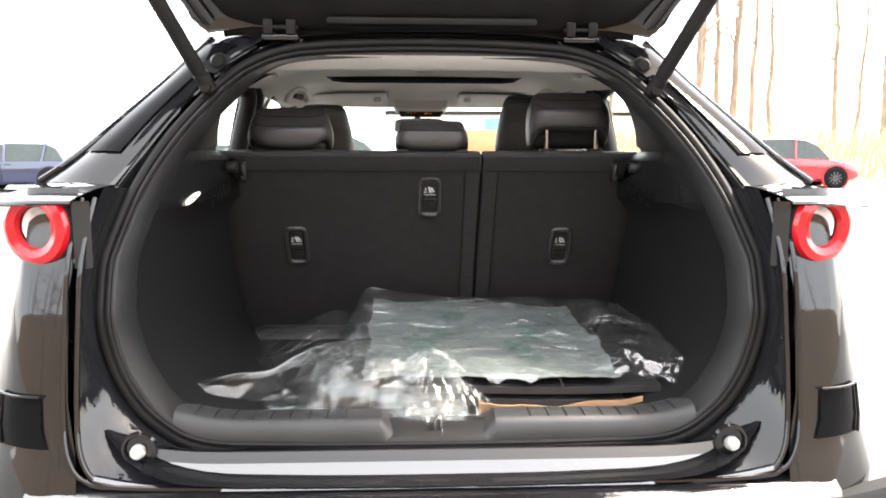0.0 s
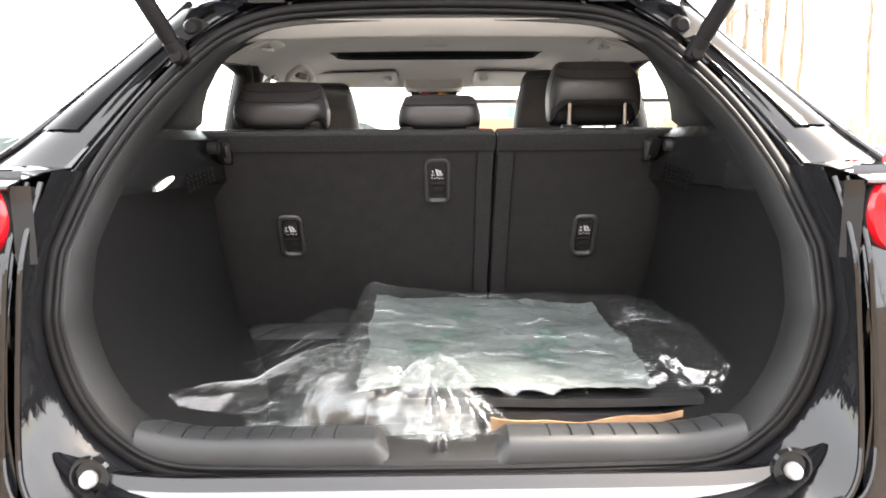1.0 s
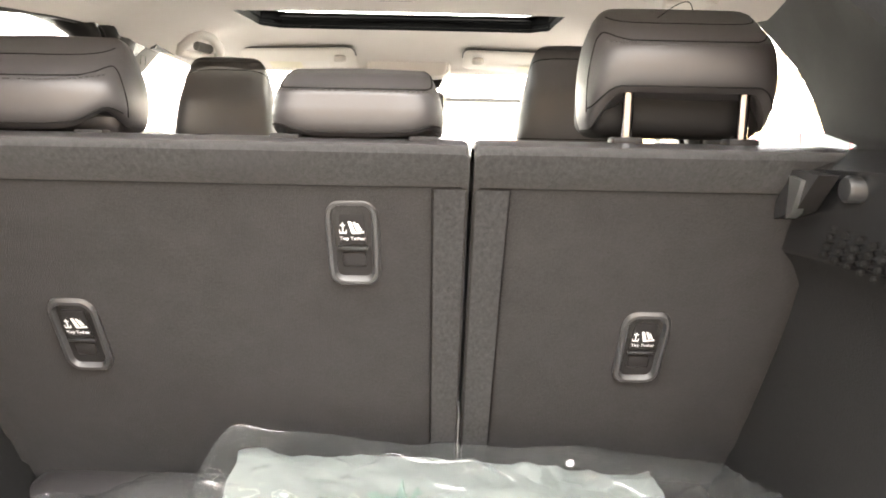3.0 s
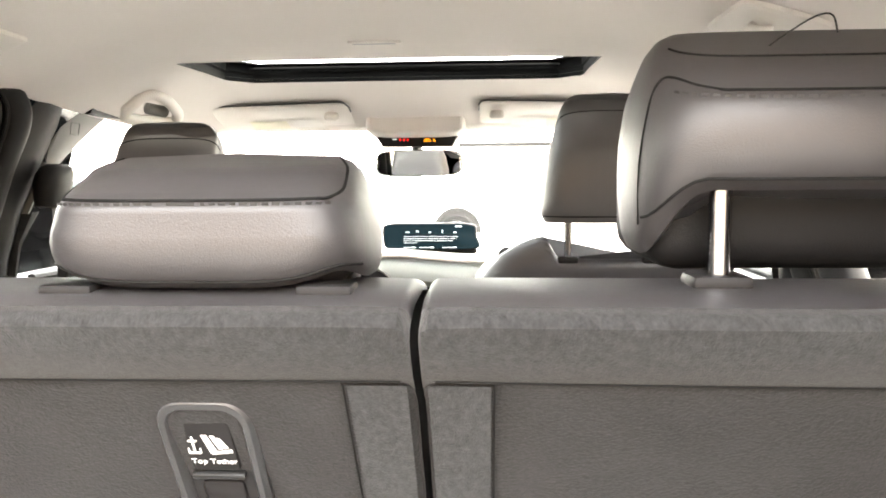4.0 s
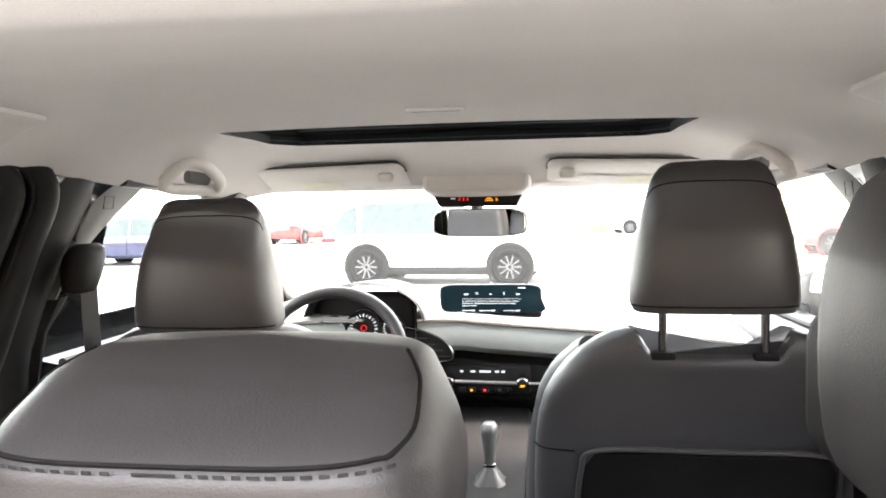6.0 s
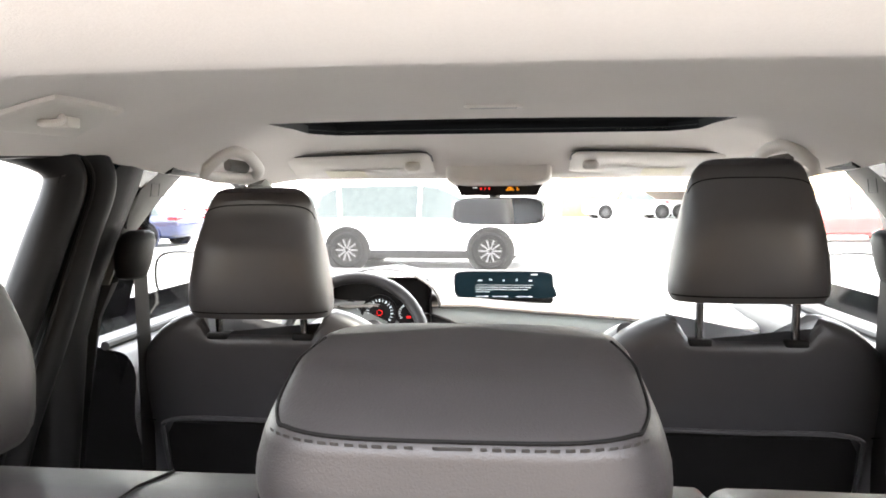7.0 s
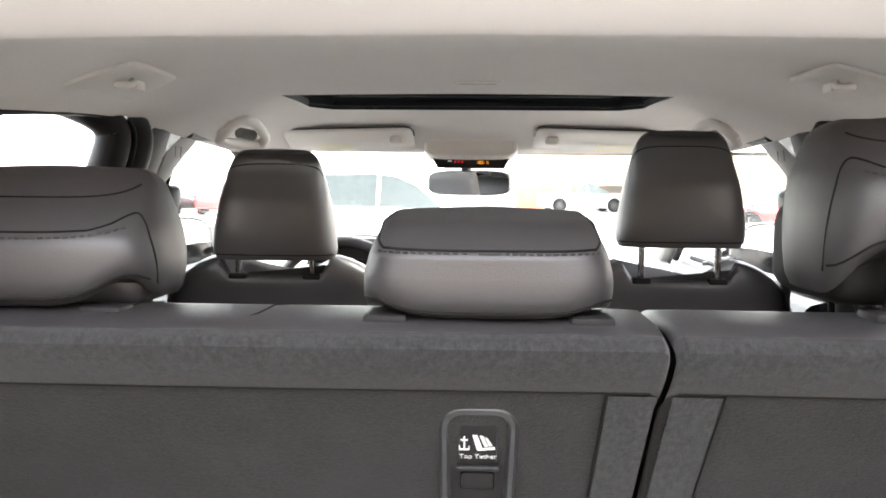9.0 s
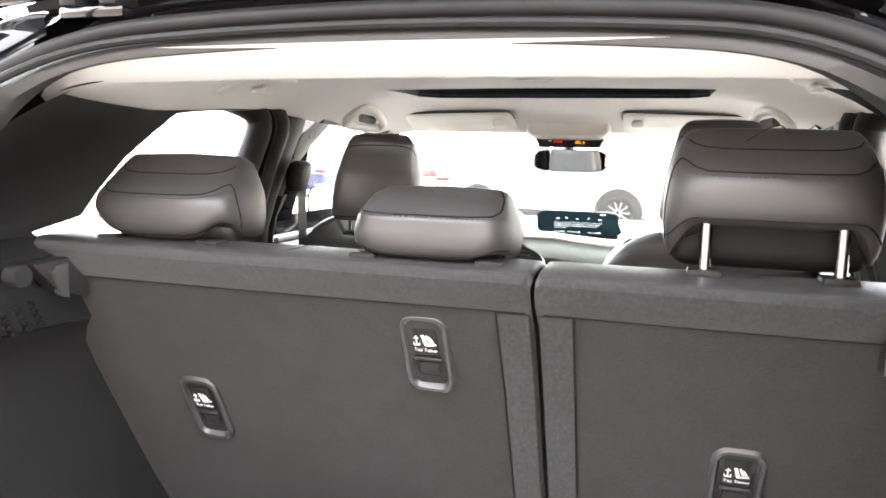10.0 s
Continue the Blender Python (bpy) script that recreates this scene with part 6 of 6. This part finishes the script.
def loose(x, y):
    """A bag drawn out from a raised side by the pile to a knotted tip."""
    hill = 0.065 * step(-0.50, -0.24, x) * step(0.0, 0.10, 2.84 - y)
    far = 0.03 * step(-0.54, -0.46, x) * step(0.0, 0.05, 2.85 - y) * step(2.60, 2.74, y)
    u, v = (x + 0.515) * 0.75 + (y - 2.23) * 0.66, -(x + 0.515) * 0.66 + (y - 2.23) * 0.75
    neck = 0.032 * math.exp(-(v / (0.03 + 0.25 * max(0.0, u))) ** 2) * step(-0.05, 0.0, u)
    return 0.697 + max(hill, neck * (1 - step(0.15, 0.4, u))) + far + 0.045 * max(0.0, crease(x, y, 3.2, 6.1, 0.62, 4.5) - 0.3) + 0.018 * (crease(x, y, 11, 5.0, 0.62, 6.0) - 0.3) + 0.004 * crease(x, y, 30, 5.5, 0.62, 4.0)


sheet("film_loose", -0.545, -0.15, 2.22, 2.84, 110, 160, loose, FILM_LOOSE, bag2, "loose crinkled film", 0.04, 12.0)
def fold(x, y):
    return 0.700 + 0.050 * max(0.0, crease(x, y, 5, 16.1, 0.5, 3.0) - 0.3) + 0.018 * (crease(x, y, 15, 15.0, 0.6, 3.0) - 0.3) + 0.03 * step(-0.35, -0.15, x) * step(2.14, 2.25, y)


def tip(x, y):
    return 0.700 + 0.056 * math.exp(-((x + 0.515) / 0.035) ** 2 - ((y - 2.23) / 0.035) ** 2) + 0.012 * (crease(x, y, 30, 36.0, 1.0, 2.5) - 0.3)


sheet("film_fold", -0.53, -0.10, 2.165, 2.33, 130, 70, fold, FILM_BUNCHED, bag2, "folded crinkled film", 0.05, 14.0)
sheet("film_tip", -0.555, -0.455, 2.185, 2.275, 50, 50, tip, FILM_BUNCHED, bag2, "twisted film tip", 0.02, 37.0)
folds("loose_crease", bag2, lambda x, y: max(loose(x, y), 0.693), 18, 61, lambda r: (-0.50 + 0.10 * r.random(), 2.25 + 0.10 * r.random()), lambda r, x, y: r.gauss(0.72, 0.22), (0.10, 0.42), (0.0005, 0.0017))
folds("loose_glint", bag2, lambda x, y: max(loose(x, y), 0.693), 6, 62, lambda r: (r.uniform(-0.50, -0.22), r.uniform(2.3, 2.75)), lambda r, x, y: r.gauss(0.6, 0.25), (0.05, 0.25), (0.0004, 0.0012))
folds("fold_crease", bag2, lambda x, y: max(fold(x, y), 0.695), 34, 63, lambda r: (r.uniform(-0.48, -0.14), r.uniform(2.18, 2.30)), lambda r, x, y: r.gauss(0.4, 0.5), (0.02, 0.10), (0.0004, 0.0016))
folds("tip_crease", bag2, lambda x, y: max(tip(x, y), 0.695), 30, 64, lambda r: (r.gauss(-0.515, 0.018), r.gauss(2.23, 0.015)), lambda r, x, y: r.uniform(0, 6.28), (0.015, 0.05), (0.0004, 0.0014))


# ---- a loose thread on the raised headrest ----
th = thing("thread", "loose dark thread lying on the raised rear headrest", "thread")
part("strand", tube(spline([(0.352, 2.70, 1.408), (0.362, 2.69, 1.416), (0.376, 2.685, 1.4245), (0.388, 2.69, 1.426), (0.396, 2.70, 1.4175)], 5), 0.0006, 6), PLASTIC_D, th)


# ---- parked vehicles ----
def wheel(parent, x, y, r, m_rim, spokes=10):
    w = new("wheel")
    w.parent = parent
    part("tyre", lathe([(r * 0.66, -0.11), (r * 0.9, -0.115), (r, -0.085), (r, 0.085), (r * 0.9, 0.115), (r * 0.66, 0.11)], (x, y, r), "y", 28, False), TYRE, w, "black tyre")
    s = -1 if y < 0 else 1
    part("rim", lathe([(0.0, s * 0.06), (r * 0.2, s * 0.07), (r * 0.24, s * 0.03), (r * 0.58, s * 0.02), (r * 0.64, s * 0.10), (r * 0.69, s * 0.11), (r * 0.69, 0)], (x, y, r), "y", 28), PLASTIC_D, w, "dark rim dish")
    for k in range(spokes):
        a = 360 * k / spokes
        o = part("spoke", box((r * 0.1, -0.012, -0.014), (r * 0.66, 0.012, 0.014), 0.004), m_rim, w, "pale alloy spoke")
        o.matrix_basis = pose(x, y + s * 0.085, r, 0, a, 0)


def vehicle(name, lab, cat, at, yaw, color, L=4.5, W=1.84, H=1.68, wb=2.7, r=0.345, suv=True, clad=False, bed=False):
    """A parked car, nose along +x, standing on z = 0."""
    v = thing(name, lab, cat, "parked cars", at=pose(*at, 0, 0, yaw))
    p = paint(name + "_paint", color)
    hw, belt = W / 2, (H * 0.60 if suv else H * 0.64)
    st = [(-L / 2, 0.45, belt * 0.80, 0.70), (-L / 2 + 0.06, 0.32, belt * 0.98, 0.86), (-L / 2 + 0.3, 0.24, belt, 0.96), (-wb / 2, 0.22, belt, 1.0), (0, 0.22, belt * 0.985, 1.0), (wb / 2 - 0.15, 0.22, belt * 0.96, 1.0), (wb / 2 + 0.25, 0.24, belt * 0.90, 0.97), (L / 2 - 0.2, 0.28, belt * 0.82, 0.88), (L / 2 - 0.03, 0.36, belt * 0.68, 0.74), (L / 2, 0.45, belt * 0.6, 0.65)]
    rings = []
    for x, z0, z1, k in st:
        rings.append([(x, hw * k * a, z0 + (z1 - z0) * b) for a, b in ((-0.86, 0), (-0.97, 0.12), (-1.0, 0.45), (-0.985, 0.78), (-0.93, 0.96), (-0.80, 1.0), (0, 1.02), (0.80, 1.0), (0.93, 0.96), (0.985, 0.78), (1.0, 0.45), (0.97, 0.12), (0.86, 0))])
    part("body", loft(rings, True, True), p, v, "painted body")
    back = -L / 2 + (0.16 if suv else 0.62)
    if bed:
        back = -0.55
    gh = [(back, belt * 0.98, 0.80, 0.0), (back + 0.25, H * 0.90, 0.72, 1.0), (back + 0.55, H * 0.985, 0.68, 1.0), (-0.1, H, 0.67, 1.0), (0.35, H * 0.975, 0.67, 1.0), (0.75, H * 0.87, 0.71, 1.0), (wb / 2 - 0.05 if not suv else wb / 2 - 0.15, belt * 0.97, 0.80, 0.0)]
    rings = []
    for x, z1, k, o in gh:
        z0 = belt * 0.96
        rings.append([(x, hw * a, z) for a, z in ((-0.86, z0), (-k - 0.02, z1 - 0.05 * o), (-k * 0.86, z1 - 0.012 * o), (0, z1), (k * 0.86, z1 - 0.012 * o), (k + 0.02, z1 - 0.05 * o), (0.86, z0))])
    part("glasshouse", loft(rings, False), DGLASS, v, "dark windows")
    part("roof", thick(loft([[(x, y, z + 0.006) for x, y, z in r_[1:6]] for r_ in rings[1:-1]], False), 0.012), p, v, "painted roof")
    for x0, x1 in ((back + 0.62, back + 0.55), (0.0, 0.02)):
        for s in (-1, 1):
            part("pillar", tube([(x0, s * hw * 0.868, belt * 0.96), (x1, s * hw * 0.70, H * 0.965)], 0.04, 8), p, v)
    for s in (-1, 1):
        for x in (-wb / 2, wb / 2):
            part("wheel_arch", lathe([(0.0, s * 0.0), (r * 1.16, s * 0.0), (r * 1.18, s * 0.012), (r * 1.30, s * 0.012), (r * 1.32, -s * 0.03)], (x, s * (hw + 0.003), r + 0.01), "y", 28), CLAD if clad else p, v, "wheel arch")
            part("arch_hollow", lathe([(0.0, s * 0.004), (r * 1.15, s * 0.004), (r * 1.15, -s * 0.02)], (x, s * (hw + 0.006), r + 0.01), "y", 28), PLASTIC_D, v)
            wheel(v, x, s * (hw - 0.07), r, ALLOY, 10 if suv else 8)
        if clad:
            part("sill_cladding", box((-wb / 2 + 0.4, s * (hw - 0.02), 0.2), (wb / 2 - 0.4, s * (hw + 0.008), 0.36), 0.01), CLAD, v, "grey sill cladding")
        part("tail_light", box((-L / 2 + 0.0, s * hw * 0.55, belt * 0.84), (-L / 2 + 0.30, s * hw * 0.955, belt * 0.93), 0.02), TAILRED, v, "red tail light")
        part("head_light", box((L / 2 - 0.42, s * hw * 0.62, belt * 0.70), (L / 2 - 0.05, s * hw * 0.86, belt * 0.79), 0.02), LAMPCLR, v, "clear headlight")
        part("door_line", tube([(0.02, s * (hw * 0.987), belt * 0.9), (0.0, s * (hw + 0.002), 0.5), (0.03, s * (hw * 0.985), 0.3)], 0.006, 6), PLASTIC_D, v)
        part("handle", box((-0.25, s * hw * 0.975, belt * 0.86), (-0.05, s * (hw * 1.0 + 0.01), belt * 0.885), 0.008), p, v)
    return v


vehicle("white_suv", "white crossover with grey wheel arches parked across the lot", "car", (-1.77, 17.1, 0), -3.9, (0.80, 0.80, 0.80), clad=True, L=4.75, wb=2.85, r=0.355)
vehicle("blue_sedan", "dark blue sedan parked side on", "car", (-11.7, 22.8, 0), 176, (0.008, 0.014, 0.050), L=4.7, H=1.45, wb=2.8, r=0.33, suv=False)
vehicle("red_suv", "bright red boxy crossover parked near the dry grass", "car", (13.4, 26.0, 0), -8, (0.45, 0.012, 0.02), L=4.45, H=1.72, wb=2.62)
vehicle("red_hatchback", "red car parked beyond the passenger window", "car", (9.9, 24.9, 0), 172, (0.5, 0.015, 0.02), L=4.2, H=1.5, wb=2.6, suv=False)
for i, (x, col, sv) in enumerate(((-17.5, (0.3, 0.3, 0.31), True), (-14.6, (0.02, 0.02, 0.022), False), (-11.8, (0.25, 0.02, 0.02), True), (-9.0, (0.35, 0.36, 0.37), True), (-20.5, (0.02, 0.02, 0.025), True), (-6.2, (0.02, 0.025, 0.03), True))):
    vehicle("parked_car", ("dark", "grey", "red", "silver", "black", "black")[i] + " car in the far row", "car", (x, 37 + 0.3 * i, 0), 80, col, suv=sv, H=1.62 if sv else 1.45)
for i, x in enumerate((7.0, 11.5, 17.0)):
    vehicle("pickup_truck", "pale pickup truck parked at the far side", "pickup truck", (x, 47 + i, 0), 12, (0.7, 0.7, 0.7), L=5.4, H=1.85, wb=3.5, r=0.39, bed=True)
hut = thing("orange_container", "faded orange container at the far edge of the lot", "container")
part("container", box((3.2, 50, 0), (6.0, 53, 2.6), 0.03), mat("orange_paint", (0.6, 0.2, 0.08), 0.6, vary=0.15, scale=1.5), hut)
bld = thing("far_building", "pale low building with a blue-green sign", "building")
part("wall", box((-2, 62, 0), (26, 70, 4.2)), mat("pale_render", (0.62, 0.62, 0.60), 0.8, vary=0.08, scale=0.6), bld, "pale wall")
part("roof", box((-2.2, 61.7, 4.2), (26.2, 70.2, 4.5)), CLAD, bld, "flat grey roof")
part("sign", box((6.2, 61.9, 2.9), (9.8, 61.99, 3.9), 0.01), mat("teal_sign", (0.12, 0.30, 0.36), 0.5, vary=0.1), bld, "blue-green sign")


# ---- verge, grass and trees ----
rows = []
for x in np.linspace(9, 95, 30):
    rows.append([(x, y + 1.5 * noise.noise(Vector((x * 0.15, y * 0.2, 0))), z + (0.35 * noise.noise(Vector((x * 0.3, y * 0.3, 4))) if z > 0.1 else 0)) for y, z in ((28 + 0.1 * x, -0.02), (30 + 0.1 * x, 0.5), (33 + 0.1 * x, 1.2), (38 + 0.1 * x, 1.6), (60, 1.8), (120, 2.0))])
verge = part("verge", loft(rows, False), STRAW)
tagged(verge, "bank of dry straw-coloured ground behind the lot", "bank", kind="structure")
g = bmesh.new()
for k in range(9000):
    x = rnd.uniform(9, 75)
    y = 28.5 + 0.1 * x + rnd.random() ** 1.5 * 9
    z = lerp(y - 0.1 * x, (28, 0.0), (30, 0.5), (33, 1.2), (38, 1.6)) - 0.15
    h = rnd.uniform(0.5, 1.5)
    a = rnd.uniform(0, math.pi)
    dx, dyy = math.cos(a) * 0.05, math.sin(a) * 0.05
    lx, ly = rnd.uniform(-0.35, 0.35) * h, rnd.uniform(-0.35, 0.35) * h
    g.faces.new([g.verts.new(p) for p in ((x - dx, y - dyy, z), (x + dx, y + dyy, z), (x + lx * 0.4 + dx * 0.7, y + ly * 0.4, z + h * 0.6), (x + lx, y + ly, z + h))])
grass = part("grass", g, STRAW, smooth=False)
tagged(grass, "tall dry straw-coloured grass and brush", "grass", kind="stuff")


def tree(x, y, z, h, seed, lean=0.0):
    t = thing("tree", "tall bare winter tree with a slim grey-brown trunk", "tree", "bare trees")
    rg = random.Random(seed)
    r0 = h * rg.uniform(0.009, 0.0125)
    top = Vector((x + lean * h, y, z + h))
    base = Vector((x, y, z - 0.3))
    pts = [base.lerp(top, k / 9) + Vector((rg.uniform(-0.1, 0.1), rg.uniform(-0.1, 0.1), 0)) * (k > 0) for k in range(10)]
    part("trunk", tube(pts, [r0 * (1 - 0.85 * k / 9) + 0.02 for k in range(10)], 9), BARK, t, "grey-brown trunk")
    bm_v, bm_f = [], []
    def limb(p, d, ln, r, depth):
        q = p + d * ln
        mid_ = p.lerp(q, 0.5) + Vector((rg.uniform(-1, 1), rg.uniform(-1, 1), rg.uniform(-0.3, 1))) * ln * 0.08
        b0 = len(bm_v)
        for c, rr_ in ((p, r), (mid_, r * 0.7), (q, r * 0.35)):
            u = d.cross(Vector((0.3, 0.5, 0.8))).normalized()
            w = d.cross(u)
            for k in range(4):
                aa = k * math.pi / 2
                bm_v.append(c + (u * math.cos(aa) + w * math.sin(aa)) * rr_)
        for s_ in (0, 4):
            for k in range(4):
                bm_f.append((b0 + s_ + k, b0 + s_ + (k + 1) % 4, b0 + s_ + 4 + (k + 1) % 4, b0 + s_ + 4 + k))
        if depth:
            for _ in range(rg.randint(2, 4)):
                nd = (d + Vector((rg.uniform(-1, 1), rg.uniform(-1, 1), rg.uniform(-0.2, 0.7))) * 0.8).normalized()
                limb(p.lerp(q, rg.uniform(0.35, 1)), nd, ln * rg.uniform(0.4, 0.65), r * 0.45, depth - 1)
    for k in range(14):
        f = rg.uniform(0.35, 0.98)
        i = int(f * 9)
        a = rg.uniform(0, 6.28)
        limb(pts[i], Vector((math.cos(a), math.sin(a), rg.uniform(0.3, 1.2))).normalized(), h * rg.uniform(0.08, 0.2) * (1.2 - f * 0.6), r0 * 0.45 * (1.1 - f * 0.7), 2)
    tagged(part("crown", (bm_v, bm_f), BARK, t, "thin bare crown"), kind="stuff")
    return t


for k in range(26):
    x = 13 + k * 1.9 + rnd.uniform(-0.9, 0.9)
    tree(x, 36 + 0.1 * x + rnd.uniform(0, 12), 1.4, rnd.uniform(13, 21), 100 + k, rnd.uniform(-0.06, 0.08))
for k in range(9):
    tree(-16 + k * 4.2 + rnd.uniform(-1, 1), -13 - rnd.uniform(0, 6), 0.2, rnd.uniform(10, 15), 300 + k, rnd.uniform(-0.06, 0.06))
# Unseen woods behind the car, planted thick to darken the paint's reflections.
for k in range(34):
    a = rnd.uniform(-42, 42)
    tree(a, -22 - rnd.uniform(0, 8), 6.5, rnd.uniform(11, 17), 400 + k, rnd.uniform(-0.06, 0.06))
# Unseen bank, raised high to block low sky light from the rear.
rows = []
for x in np.linspace(-80, 80, 40):
    rows.append([(x, y + 1.5 * noise.noise(Vector((x * 0.2, y, 8))), z + (0.5 * noise.noise(Vector((x * 0.4, y * 0.3, 2))) if z > 0.1 else 0)) for y, z in ((-14, -0.02), (-16, 1.5), (-20, 5.0), (-26, 10.0), (-36, 16.0), (-60, 22.0), (-110, 26.0))])
bank = part("bank", loft(rows, False), mat("leaf_litter", (0.16, 0.115, 0.075), 0.9, vary=0.4, scale=1.5, bump=0.6, bscale=6))
tagged(bank, "brown leaf-littered bank added unseen behind the car to block sky light", "bank", kind="structure")
